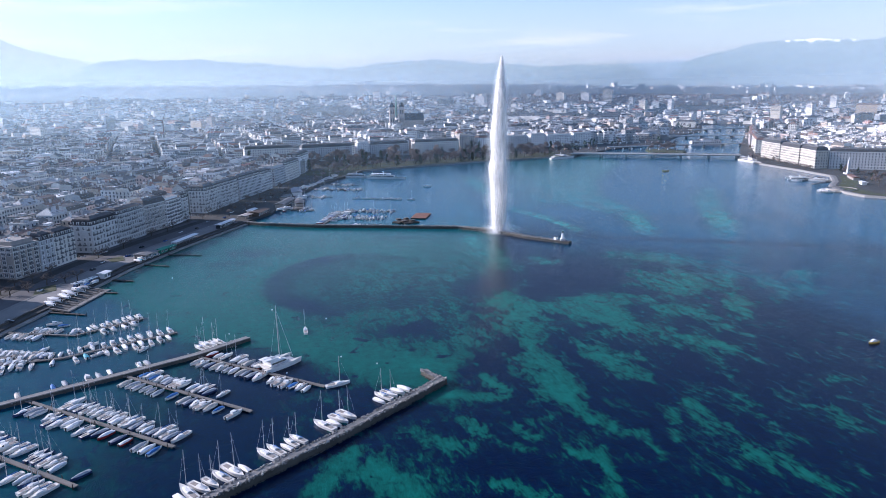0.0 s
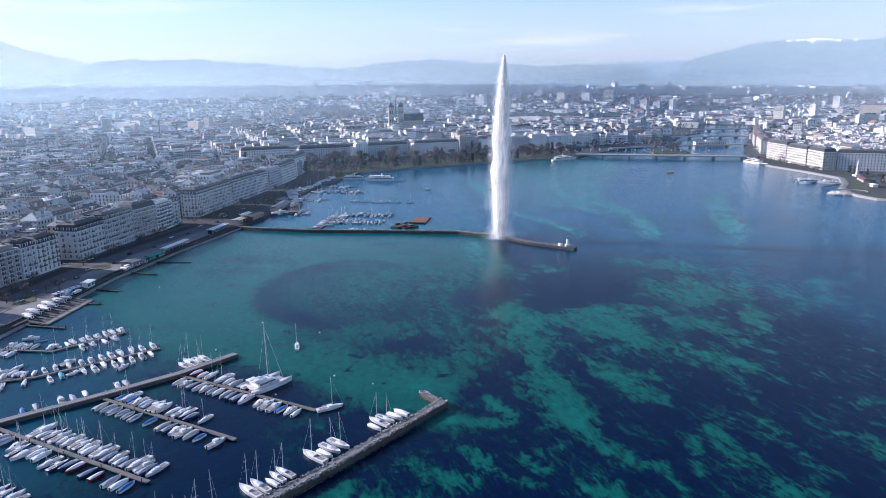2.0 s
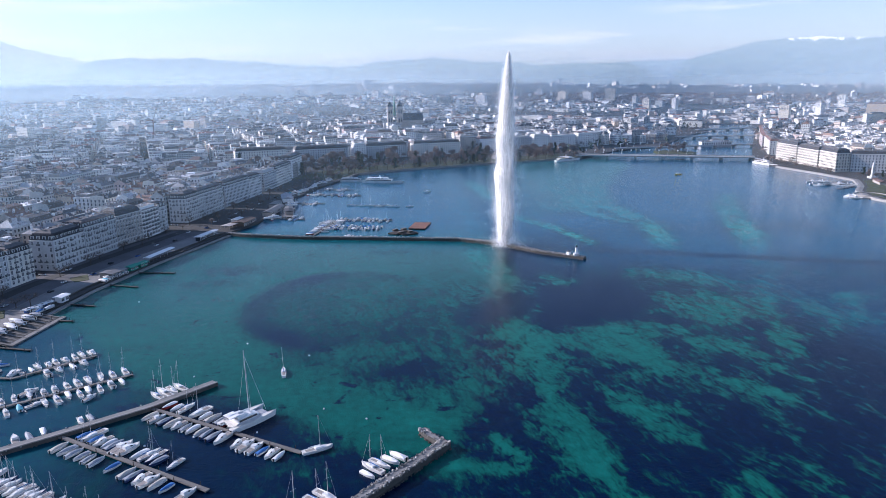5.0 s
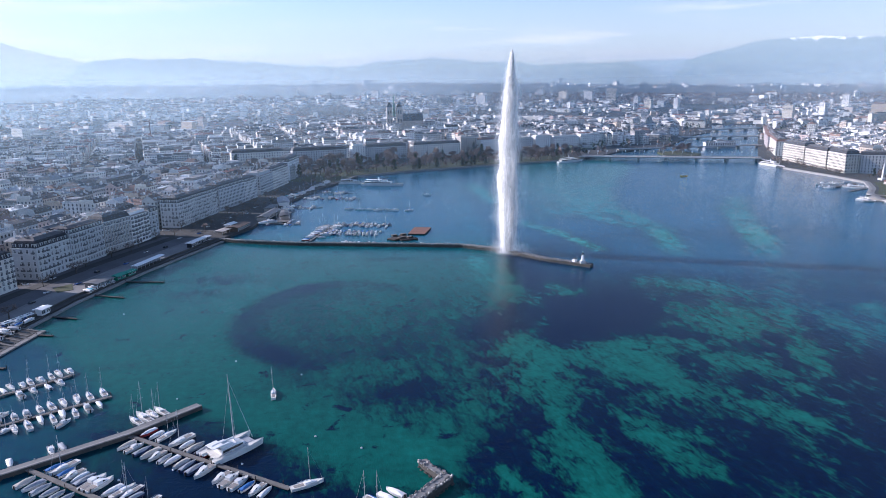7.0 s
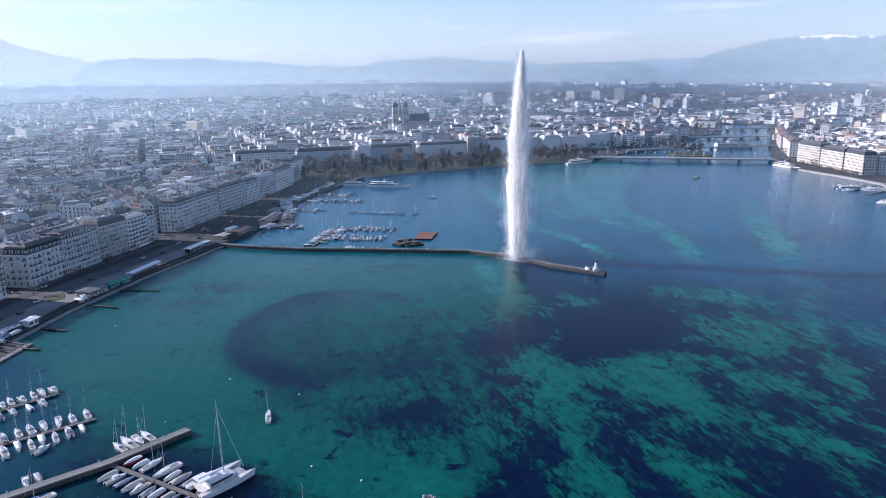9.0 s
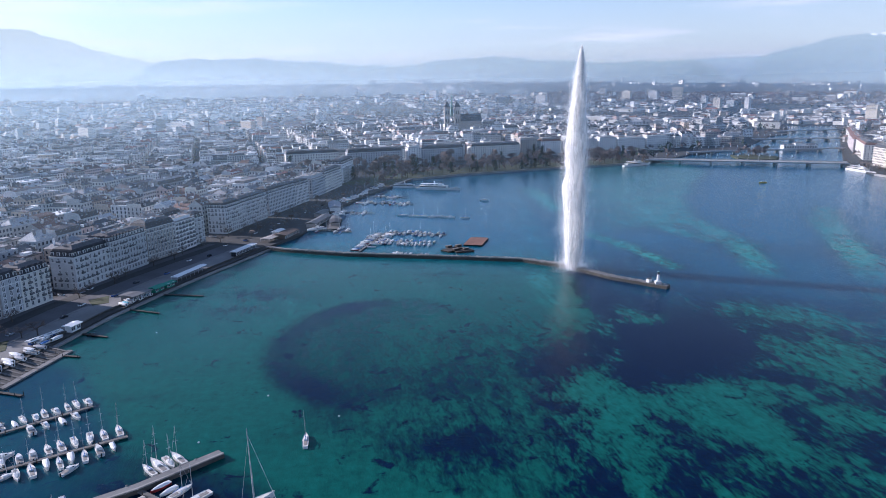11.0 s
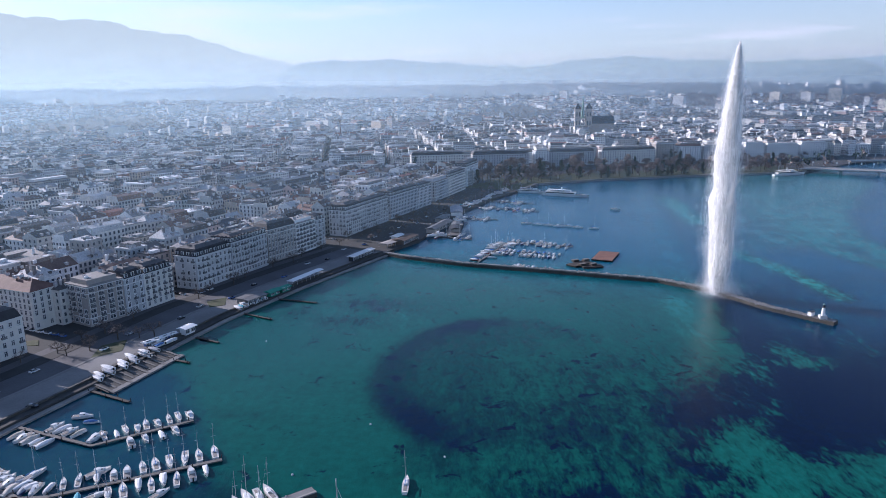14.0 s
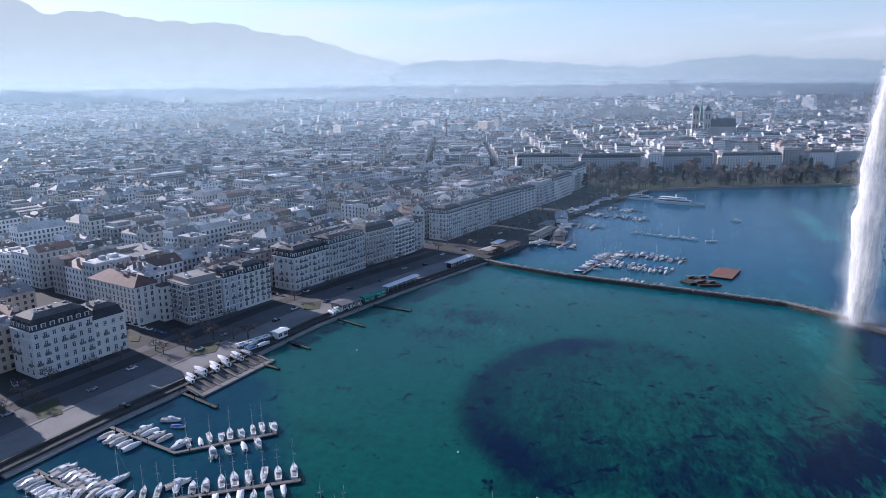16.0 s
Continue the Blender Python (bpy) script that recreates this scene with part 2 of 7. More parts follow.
s_ = n_.math("ADD", s_, n_.math("MULTIPLY", n_.math("SUBTRACT", wisp, 0.5), 0.5))
s_ = n_.math("ADD", s_, n_.math("MULTIPLY", n_.math("SUBTRACT", lump, 0.5), 1.1))
spot = n_.ramp(n_.noise(0.10, 4, 0.62, None, 0.6), [(0.60, (0, 0, 0)), (0.70, (0.5, 0.5, 0.5))])
fy_ = n_.t.nodes.new("ShaderNodeAttribute")
fy_.attribute_name = "fray"
w_ = n_.math("ADD", n_.math("ADD", at_.outputs["Fac"], n_.math("MULTIPLY", spot, 0.55)), n_.math("MULTIPLY", s_, fy_.outputs["Fac"]))
# Dark weed stops carry extra blue in place of the weakened sky reflection.
bed = n_.ramp(w_, [(0.10, (0.004, 0.102, 0.082)), (0.34, (0.0026, 0.069, 0.057)), (0.45, (0.001, 0.032, 0.036)), (0.56, (0.0003, 0.009, 0.030)), (0.80, (0.0002, 0.005, 0.026))])
bed = n_.mix(1.0, bed, n_.ramp(n_.noise(0.25, 5, 0.6), [(0.3, (0.8, 0.8, 0.8)), (0.7, (1.2, 1.2, 1.2))]), "MULTIPLY")
sh_ = n_.t.nodes.new("ShaderNodeAttribute")
sh_.attribute_name = "shoal"
pale_bed = n_.ramp(w_, [(0.0, (0.020, 0.210, 0.190)), (0.20, (0.005, 0.088, 0.080)), (0.36, (0.003, 0.061, 0.058)), (0.46, (0.0015, 0.028, 0.036)), (0.58, (0.0005, 0.012, 0.036)), (0.80, (0.0003, 0.007, 0.032))])
bed = n_.mix(sh_.outputs["Fac"], bed, pale_bed)
# Deep-water blue, raised to make up for the weak reflection.
n_.colour(n_.mix(dp_.outputs["Fac"], bed, (0.002, 0.078, 0.150)))
wave = n_.math("ADD", n_.noise(1.7, 3, 0.6, n_.stretched((1.0, 0.5, 1), 18)), n_.math("MULTIPLY", n_.noise(0.3, 2, 0.5, n_.stretched((1, 0.5, 1), -12)), 0.7))
n_.bump(wave, 0.5, 0.27)
M_WATER = n_.mat

n_ = Nodes("falling_water", 0.6, 0, 0.3)
n_.colour(n_.ramp(n_.noise(0.4, 4), [(0.3, (0.93, 0.93, 0.92)), (0.7, (0.98, 0.98, 0.97))]))
n_.bsdf.inputs["Subsurface Weight"].default_value = 0.0
tr_ = n_.node("BsdfTranslucent")
tr_.inputs[0].default_value = (0.97, 0.97, 0.97, 1)
mx_ = n_.node("MixShader", Fac=0.6)
n_.link(n_.bsdf.outputs[0], mx_.inputs[1])
n_.link(tr_.outputs[0], mx_.inputs[2])
n_.link(mx_.outputs[0], n_.t.nodes["Material Output"].inputs[0])
M_SPRAY = n_.mat


def falling_veil(name, dense):
    """Thin sheets of falling water, denser in streaks."""
    n = Nodes(name, 0.6, 0, 0.3)
    n.bsdf.inputs["Base Color"].default_value = (0.95, 0.93, 0.90, 1)
    tl, clear = n.node("BsdfTranslucent"), n.node("BsdfTransparent")
    tl.inputs[0].default_value = (0.98, 0.96, 0.92, 1)
    lit, out = n.node("MixShader", Fac=0.6), n.node("MixShader")
    n.link(n.bsdf.outputs[0], lit.inputs[1])
    n.link(tl.outputs[0], lit.inputs[2])
    fac = n.ramp(n.noise(1.0, 5, 0.6, n.stretched((0.7, 0.7, 0.05))), [(0.3, (dense * 0.35,) * 3), (0.7, (min(1, dense * 1.5),) * 3)])
    n.link(fac, out.inputs[0])
    n.link(clear.outputs[0], out.inputs[1])
    n.link(lit.outputs[0], out.inputs[2])
    n.link(out.outputs[0], n.t.nodes["Material Output"].inputs[0])
    return n.mat


M_VEIL_IN = falling_veil("dense_falling_water", 0.6)


# ---- mesh tools ----
class Geo:
    """Vertices and faces of one mesh, with a material slot for each face."""

    def __init__(self):
        self.v, self.f, self.m = [], [], []

    def quad(self, a, b, c, d, m=0):
        i = len(self.v)
        self.v += [a, b, c, d]
        self.f.append((i, i + 1, i + 2, i + 3))
        self.m.append(m)

    def add(self, verts, faces, m=0):
        i = len(self.v)
        self.v += [tuple(p) for p in verts]
        self.f += [tuple(i + k for k in f) for f in faces]
        self.m += [m] * len(faces)

    def box(self, x0, y0, z0, x1, y1, z1, m=0, base=True):
        vs = [(x0, y0, z0), (x1, y0, z0), (x1, y1, z0), (x0, y1, z0), (x0, y0, z1), (x1, y0, z1), (x1, y1, z1), (x0, y1, z1)]
        fs = [(4, 5, 6, 7), (0, 1, 5, 4), (1, 2, 6, 5), (2, 3, 7, 6), (3, 0, 4, 7)] + ([(3, 2, 1, 0)] if base else [])
        self.add(vs, fs, m)

    def prism(self, foot, z0, z1, m=0, top=None, base=False):
        """Walls and lid over a plan that runs counter-clockwise."""
        k = len(foot)
        self.add([(x, y, z0) for x, y in foot] + [(x, y, z1) for x, y in foot], [(i, (i + 1) % k, k + (i + 1) % k, k + i) for i in range(k)], m)
        self.add([(x, y, z1) for x, y in foot], [tuple(range(k))], m if top is None else top)
        if base:
            self.add([(x, y, z0) for x, y in foot], [tuple(range(k - 1, -1, -1))], m)

    def tube(self, a, b, ra, rb, sides=6, m=0, caps=True):
        a, b = Vector(a), Vector(b)
        d = (b - a).normalized()
        s = d.orthogonal().normalized()
        t = d.cross(s)
        ring = [(math.cos(2 * math.pi * i / sides), math.sin(2 * math.pi * i / sides)) for i in range(sides)]
        vs = [a + (s * c + t * q) * ra for c, q in ring] + [b + (s * c + t * q) * rb for c, q in ring]
        fs = [(i, (i + 1) % sides, sides + (i + 1) % sides, sides + i) for i in range(sides)]
        if caps:
            fs += [tuple(range(sides - 1, -1, -1)), tuple(range(sides, 2 * sides))]
        self.add(vs, fs, m)

    def moved(self, other, m4):
        self.add([m4 @ Vector(p) for p in other.v], other.f)
        self.m[-len(other.f):] = other.m

    def mesh(self, name, mats, smooth=False):
        me = bpy.data.meshes.new(name)
        me.from_pydata(self.v, [], self.f)
        for mt in mats if isinstance(mats, (list, tuple)) else [mats]:
            me.materials.append(mt)
        me.polygons.foreach_set("material_index", self.m)
        if smooth:
            me.polygons.foreach_set("use_smooth", [True] * len(self.f))
        me.update()
        return me


def part(name, geo, mats, parent=None, label="", smooth=False, kind=""):
    """Links one mesh as an object, under a thing or a part."""
    ob = new(name, geo.mesh(name, mats, smooth) if isinstance(geo, Geo) else geo)
    if parent:
        ob.parent = parent
    return tagged(ob, label, kind=kind)


def thing(name, label, category, m=None, group="", kind=""):
    ob = tagged(new(name), label, category, group, kind)
    ob.empty_display_size = 0.5
    if m is not None:
        ob.matrix_world = m
    return ob


def inside(poly, x, y):
    hit, j = False, len(poly) - 1
    for i in range(len(poly)):
        (xi, yi), (xj, yj) = poly[i], poly[j]
        if (yi > y) != (yj > y) and x < (xj - xi) * (y - yi) / (yj - yi) + xi:
            hit = not hit
        j = i
    return hit


def step(a, b, x):
    t = np.clip((x - a) / (b - a), 0, 1)
    return t * t * (3 - 2 * t)


# ---- plan ----
LAND = 1.8
QUAY = [(-255, -300), (-222, 100), (-205, 250), (-201.5, 292), (-197.5, 330), (-192, 365), (-188, 400), (-182, 450), (-166.5, 514), (-139.5, 603)]
BASIN = [(-139, 612), (-126, 648), (-121, 757), (-99, 862), (-77, 928), (-58, 990), (3, 1032), (130, 1089), (245, 1132), (293, 1152)]
RIVER_L = [(384, 1263), (491, 1331), (670, 1626), (748, 1705), (906, 2054)]
RIVER_R = [(1002, 1990), (847, 1673), (658, 1313), (530, 1066)]
RIGHT = [(518, 975), (522, 940), (528, 890), (531, 826), (504, 778), (480, 747), (467, 716), (464, 690), (468, 668), (492, 646), (620, 560), (900, 250), (1300, -300)]
WATERLINE = QUAY + BASIN + RIVER_L + RIVER_R + RIGHT


def terrain(x, y):
    """Height of the land away from the shore: the old town's hill, and the plain that rises towards the mountains."""
    d = np.hypot(x, y - 80)
    az = np.degrees(np.arctan2(x, y - 80))
    old = 27 * np.exp(-(((x + 60) / 330) ** 2 + ((y - 1580) / 270) ** 2))
    far = (112 + 44 * step(34, 0, az)) * step(1500, 5200, d) ** 1.15
    right = 22 * step(640, 1200, x) * step(500, 900, y) * step(2600, 1400, y)
    valley = step(140, 420, np.hypot(x - 930, y - 2010))
    return LAND + np.maximum(0, old + (far + right) * valley - 0.4)


# ---- ground, lake, shore ----
def sheet(name, foot, z, mat, label, category, low=None, kind="structure"):
    if sum((foot[i - 1][0] * p[1] - p[0] * foot[i - 1][1]) for i, p in enumerate(foot)) < 0:
        foot = foot[::-1]
    k = len(foot)
    g = Geo()
    tris = []
    for a, b, c in tessellate_polygon([[Vector((x, y, 0)) for x, y in foot]]):
        (xa, ya), (xb, yb), (xc, yc) = foot[a], foot[b], foot[c]
        tris.append((a, b, c) if (xb - xa) * (yc - ya) - (xc - xa) * (yb - ya) > 0 else (a, c, b))
    g.add([(x, y, z) for x, y in foot], tris)
    if low is not None:
        g.add([(x, y, low) for x, y in foot] + [(x, y, z) for x, y in foot], [(i, (i + 1) % k, k + (i + 1) % k, k + i) for i in range(k)])
    return tagged(new(name, g.mesh(name, mat)), label, category, kind=kind)


FARLAND = [(5300, -300), (5300, 5300), (-5300, 5300), (-5300, -300)]
sheet("ground", WATERLINE + FARLAND, LAND, M_GROUND, "dark asphalt and earth of the city plain", "ground", -3.0)


def offsets(line, off):
    """A line shifted to its left by off metres."""
    out = []
    for i, (x, y) in enumerate(line):
        (xa, ya), (xb, yb) = line[max(0, i - 1)], line[min(len(line) - 1, i + 1)]
        dx, dy = xb - xa, yb - ya
        q = math.hypot(dx, dy)
        out.append((x - dy / q * off, y + dx / q * off))
    return out


def ribbon(name, line, o0, o1, z0, z1, mat, label, category="pavement", kind="structure"):
    """A raised strip along a line, between two offsets, with a level top."""
    a, b = offsets(line, o0), offsets(line, o1)
    g = Geo()
    k = len(line)
    g.add([(x, y, z1) for x, y in a] + [(x, y, z1) for x, y in b] + [(x, y, z0) for x, y in a] + [(x, y, z0) for x, y in b],
          [(i, i + 1, k + i + 1, k + i) for i in range(k - 1)]
          + [(2 * k + i, 2 * k + i + 1, i + 1, i) for i in range(k - 1)]
          + [(k + i, k + i + 1, 3 * k + i + 1, 3 * k + i) for i in range(k - 1)]
          + [(0, k, 3 * k, 2 * k), (k - 1, 2 * k - 1, 4 * k - 1, 3 * k - 1)])
    bm = bmesh.new()
    me = g.mesh(name, mat)
    bm.from_mesh(me)
    bmesh.ops.recalc_face_normals(bm, faces=bm.faces)
    bm.to_mesh(me)
    bm.free()
    return tagged(new(name, me), label, category, kind=kind)


FRONT = QUAY[3:]
ribbon("pavement_quay", FRONT, -2.5, 4.0, -2.5, 0.85, M_CONC, "pale concrete lower quay at the water's edge")
ribbon("wall_quay", FRONT, 4.0, 5.0, 0.5, 2.7, M_WETSTONE, "dark stone quay wall along the promenade", "wall")
ribbon("pavement_promenade", FRONT, 5.0, 21.0, 1.0, LAND + 0.06, M_PAVE, "pale paved lakeside promenade in slabs")
ribbon("road_quay", FRONT, 22.5, 38.0, 1.0, LAND + 0.02, M_ASPH, "dark asphalt road along the lake", "road")
ribbon("pavement_houses", FRONT, 46.0, 52.0, 1.0, LAND + 0.1, M_ASPH, "narrow pavement before the houses")
ribbon("kerb_promenade", FRONT, 21.0, 22.5, 1.0, LAND + 0.2, M_PAVE, "low concrete kerb between promenade and road", "kerb")
# The dark ground colour here stands for shade in front of the houses.
ribbon("ground_gravel", FRONT, 38.3, 46.0, 1.0, LAND + 0.12, M_GROUND, "gravel strip between road and houses, coloured dark for shade", "ground")
ribbon("wall_park", BASIN[5:], -1.0, 0.8, -2.5, 2.4, M_PAVE, "pale stone quay wall of the lakeside park", "wall")
ribbon("lawn_park", BASIN[4:], 5.4, 70, 1.0, LAND + 0.1, M_GRASS, "pale winter lawn of the lakeside park", "lawn")
ribbon("pavement_park", BASIN[4:], 1.4, 5.0, 1.0, LAND + 0.14, M_PAVE, "pale path along the park's quay")
ribbon("wall_right_bank", RIGHT, -0.7, 2.2, -2.5, 2.1, M_CONC, "grey stone quay wall of the far bank", "wall")
ribbon("pavement_right_bank", RIGHT[:10], 1.6, 6, 1.0, LAND + 0.1, M_PAVE, "pale paved quay of the far bank")
ribbon("lawn_right_bank", RIGHT[3:10], 9, 26, 1.0, LAND + 0.08, M_GRASS, "worn lawn of the far lakeside garden", "lawn")

# terrain beyond the shore
g = Geo()
rs = np.r_[np.linspace(900, 2000, 23), np.linspace(2080, 5150, 36)]
azs = np.radians(np.arange(-70, 56, 1.5))
R, A = np.meshgrid(rs, azs, indexing="ij")
X, Y = R * np.sin(A), 80 + R * np.cos(A)
Z = terrain(X, Y) - 1.5
na = len(azs)
g.v = [tuple(p) for p in np.stack([X, Y, Z], -1).reshape(-1, 3).tolist()]
for i in range(len(rs) - 1):
    for j in range(na - 1):
        q = (i * na + j, (i + 1) * na + j, (i + 1) * na + j + 1, i * na + j + 1)
        if not any(inside(WATERLINE, g.v[k][0], g.v[k][1]) for k in q):
            g.f.append(q)
            g.m.append(0)
bm = bmesh.new()
me = g.mesh("ground_plain", M_GROUND, True)
bm.from_mesh(me)
for f in bm.faces:
    f.normal_update()
    if f.normal.z < 0:
        f.normal_flip()
bm.to_mesh(me)
bm.free()
tagged(new("ground_plain", me), "dark rising plain under the far city", "ground", kind="structure")


def weeds(x, y):
    """Share of dark weed on the lake bed, and how far the bed is lost in depth."""
    def blob(cx, cy, rx, ry, turn=0.0):
        c, s = math.cos(radians(turn)), math.sin(radians(turn))
        u, v = (x - cx) * c + (y - cy) * s, -(x - cx) * s + (y - cy) * c
        return np.exp(-((u / rx) ** 2 + (v / ry) ** 2))

    def stroke(x0, y0, x1, y1, half):
        dx, dy = x1 - x0, y1 - y0
        t = np.clip(((x - x0) * dx + (y - y0) * dy) / (dx * dx + dy * dy), 0, 1)
        return np.exp(-(((x - x0 - t * dx) ** 2 + (y - y0 - t * dy) ** 2) / half ** 2) ** 1.5)

    w = np.full(x.shape, 0.25)
    # the round weed meadow in the bay, dense on its shoreward rim and thinning out lakewards
    ring = np.sqrt(((x + 34) / 54) ** 2 + ((y - 410) / 69) ** 2)
    west = step(10, -62, x)
    w += step(1.10, 0.86, ring) * (0.07 + 0.08 * west + 0.12 * step(0.55, 0.9, ring) * step(-28, -66, x) + 0.07 * step(0.7, 0.92, ring) * step(440, 462, y))
    w += 0.09 * stroke(-60, 362, -42, 332, 9) + 0.19 * blob(-108, 488, 30, 13) + 0.14 * blob(-118, 460, 16, 8) + 0.15 * blob(-150, 470, 10, 14) + 0.13 * blob(-10, 530, 16, 5) + 0.12 * blob(-122, 352, 16, 4)
    # thin weed over the middle of the bay
    w += 0.12 * blob(54, 425, 40, 66) + 0.10 * blob(40, 395, 30, 38) + 0.17 * blob(10, 355, 50, 36) + 0.05 * blob(-30, 322, 60, 18)
    # deep water round the harbour mouth, and under the moored boats
    line = np.interp(x, [-216, -186, -162, -146, -132, -114, -97, -62, -20, 40], [398, 394, 378, 357, 339, 320, 306, 291, 256, 205])
    south = step(16, -12, y - line) * step(36, 14, x)
    w += (0.34 - 0.12 * step(-60, -110, x)) * south
    w += 0.17 * blob(12, 298, 28, 24) + 0.09 * blob(-4, 318, 24, 12)
    w -= 0.16 * blob(6, 272, 10, 8)
    # weed meadows off the harbour, cut by tongues of sand
    right = step(26, 40, x + 16 * step(300, 250, y) - 0.62 * np.clip(y - 378, 0, 60))
    w = w + right * (0.63 + 0.04 * step(105, 150, x) - w)
    w -= right * 0.10 * blob(100, 330, 60, 45)
    for group, cut, soft in ((NEAR_SAND, 0.36, 1.25), (TONGUE, 0.34, 1.2), (MID_SAND, 0.13, 1.1), (OFF_SAND, 0.11, 1.3), (MASSES, 0.26, 1.15)):
        sand = 0 * x
        for x0, y0, x1, y1, half in group:
            sand = np.maximum(sand, stroke(x0, y0, x1, y1, half * soft))
        w -= cut * sand
    w += 0.30 * stroke(43, 294, 46, 283, 4.5) + 0.28 * step(1.25, 0.7, np.sqrt(((x - 105) / 31) ** 2 + ((y - 408) / 28) ** 2))
    w += 0.28 * stroke(74, 368, 98, 392, 14)
    off = step(185, 240, x + 0.28 * (y - 330)) * step(640, 520, y)
    deep = 0.30 * south * step(-90, -135, x) + 0.35 * off + 0.45 * step(60, 130, x) * step(440, 510, y)
    beyond = step(490, 640, y + 0.24 * (x - 60) * (x < 60)) * (x > -145)
    band = 0 * x
    for x0, y0, x1, y1, half in LAKE_BANDS:
        band = np.maximum(band, stroke(x0, y0, x1, y1, half * 2.0))
    # the broad pale shallows between the mole and the bridge, ending in a curved edge
    edge = np.interp(y, [540, 610, 700, 760, 835, 910, 1041], [205, 212, 214, 226, 244, 277, 342])
    flat = step(8, -14, x - edge) * step(590, 650, y + 0.5 * np.maximum(0, 150 - x) - 40) * (0.30 + 0.70 * step(70, 180, x)) * step(20, 90, x)
    w = w - 0.66 * np.maximum(0.9 * flat, 0.9 * band * step(480, 540, y))
    deep = np.maximum(np.maximum(deep, beyond * 0.90), step(300, 360, x) * 0.95)
    deep = deep - np.maximum(0.48 * flat, 0.5 * band * step(480, 560, y))
    fray = 0.15 + 0.22 * blob(12, 375, 50, 65) + 0.25 * blob(60, 410, 28, 50) + 0.35 * blob(8, 308, 34, 30) + 0.30 * blob(-115, 475, 34, 24) + 0.55 * south * step(-60, -20, x) + (0.62 + 0.25 * step(110, 150, x + 0.3 * (300 - y))) * right * step(660, 540, y) + 0.46 * beyond
    shoal = step(370, 520, y + 0.5 * np.maximum(0, -40 - x)) * (1 - 0.3 * step(110, 170, x))
    return np.clip(w, 0, 1), np.clip(deep, 0, 0.97), fray, shoal


# sand tongues between the weed meadows: ends and half width
TONGUE = [(56, 368, 53, 313, 9.8), (53, 313, 54, 273, 7.9), (54, 273, 56, 241, 7.6)]
MID_SAND = [(39, 299, 42, 257, 2.6), (83, 358, 92, 325, 8.1), (101, 359, 106, 308, 7.8), (80, 332, 93, 301, 4.4),
            (118, 361, 135, 352, 6.5), (171, 407, 145, 345, 8.4), (143, 345, 142, 317, 3.7), (142, 317, 156, 292, 2.6), (83, 305, 80, 271, 5.1), (80, 271, 87, 253, 4.9), (87, 253, 101, 241, 2.4),
            (134, 333, 119, 306, 5.7), (116, 288, 126, 272, 2.6), (29, 255, 35, 245, 3.0), (92, 277, 105, 265, 2.6)]
OFF_SAND = [(93, 434, 118, 442, 3.8), (129, 416, 186, 437, 13), (205, 423, 168, 318, 6.1), (247, 467, 223, 382, 4.8), (137, 300, 128, 263, 3.0), (128, 263, 127, 238, 2.7), (136, 286, 145, 260, 2.4),
            (249, 408, 233, 373, 3.6), (223, 382, 217, 351, 3.6), (123, 301, 136, 286, 2.8), (122, 236, 119, 192, 2.5), (137, 251, 140, 211, 1.9), (131, 212, 136, 188, 1.6), (157, 238, 163, 208, 1.5),
            (146, 211, 150, 191, 1.5), (121, 264, 120, 231, 2.4), (48, 520, 62, 430, 9)]
MASSES = [(146, 453, 176, 449, 15), (180, 425, 163, 372, 13), (144, 402, 150, 371, 13), (125, 352, 94, 355, 10), (71, 347, 99, 335, 9), (99, 335, 104, 308, 7.5), (131, 338, 145, 331, 9), (145, 331, 150, 306, 5.5),
          (150, 306, 156, 292, 3.5), (249, 516, 223, 444, 10), (223, 444, 187, 385, 9), (187, 385, 168, 320, 6), (216, 415, 204, 348, 8), (240, 400, 226, 360, 5), (79, 282, 91, 254, 6), (119, 294, 142, 279, 4), (86, 450, 97, 432, 6)]
NEAR_SAND = [(18, 222, 25, 205, 2.0), (25, 205, 35, 198, 2.0), (15, 241, 32, 237, 2.5), (0, 213, 15, 199, 3.3), (-16, 190, -1, 177, 5.0), (24, 180, 36, 172, 2.6), (34, 214, 40, 206, 1.6), (50, 196, 54, 193, 1.8),
             (58, 193, 58, 173, 2.6), (65, 218, 69, 206, 2.2), (57, 237, 63, 217, 2.6), (76, 208, 77, 189, 2.0), (93, 224, 87, 202, 1.8), (100, 228, 100, 206, 3.2), (104, 210, 106, 190, 3.4), (-20, 202, -29, 180, 3.1),
             (28, 258, 35, 244, 2.2), (113, 184, 121, 167, 1.9), (132, 182, 136, 172, 1.9)]
LAKE_BANDS = [(104, 648, 125, 600, 5.0), (125, 600, 140, 540, 3.6), (160, 690, 190, 620, 6), (200, 720, 205, 600, 8), (205, 600, 190, 520, 6), (339, 745, 288, 620, 7), (288, 620, 249, 510, 7.5), (307, 700, 262, 560, 4.5),
              (85, 900, 95, 760, 8), (300, 1040, 236, 860, 12)]


xs = np.unique(np.r_[-9000, -4000, -1500, np.arange(-600, -220, 40), np.arange(-220, 321, 3), np.arange(330, 700, 15), np.arange(700, 1300, 60), 2500, 9000])
ys = np.unique(np.r_[-9000, -3000, -800, -200, np.arange(0, 150, 30), np.arange(150, 620, 3), np.arange(620, 1200, 12), np.arange(1200, 2300, 60), 9000])
X, Y = np.meshgrid(xs, ys, indexing="ij")
W, D, F, S = weeds(X, Y)
g = Geo()
g.v = np.stack([X, Y, 0 * X], -1).reshape(-1, 3).tolist()
ny = len(ys)
i, j = np.meshgrid(np.arange(len(xs) - 1), np.arange(ny - 1), indexing="ij")
b = (i * ny + j).ravel()
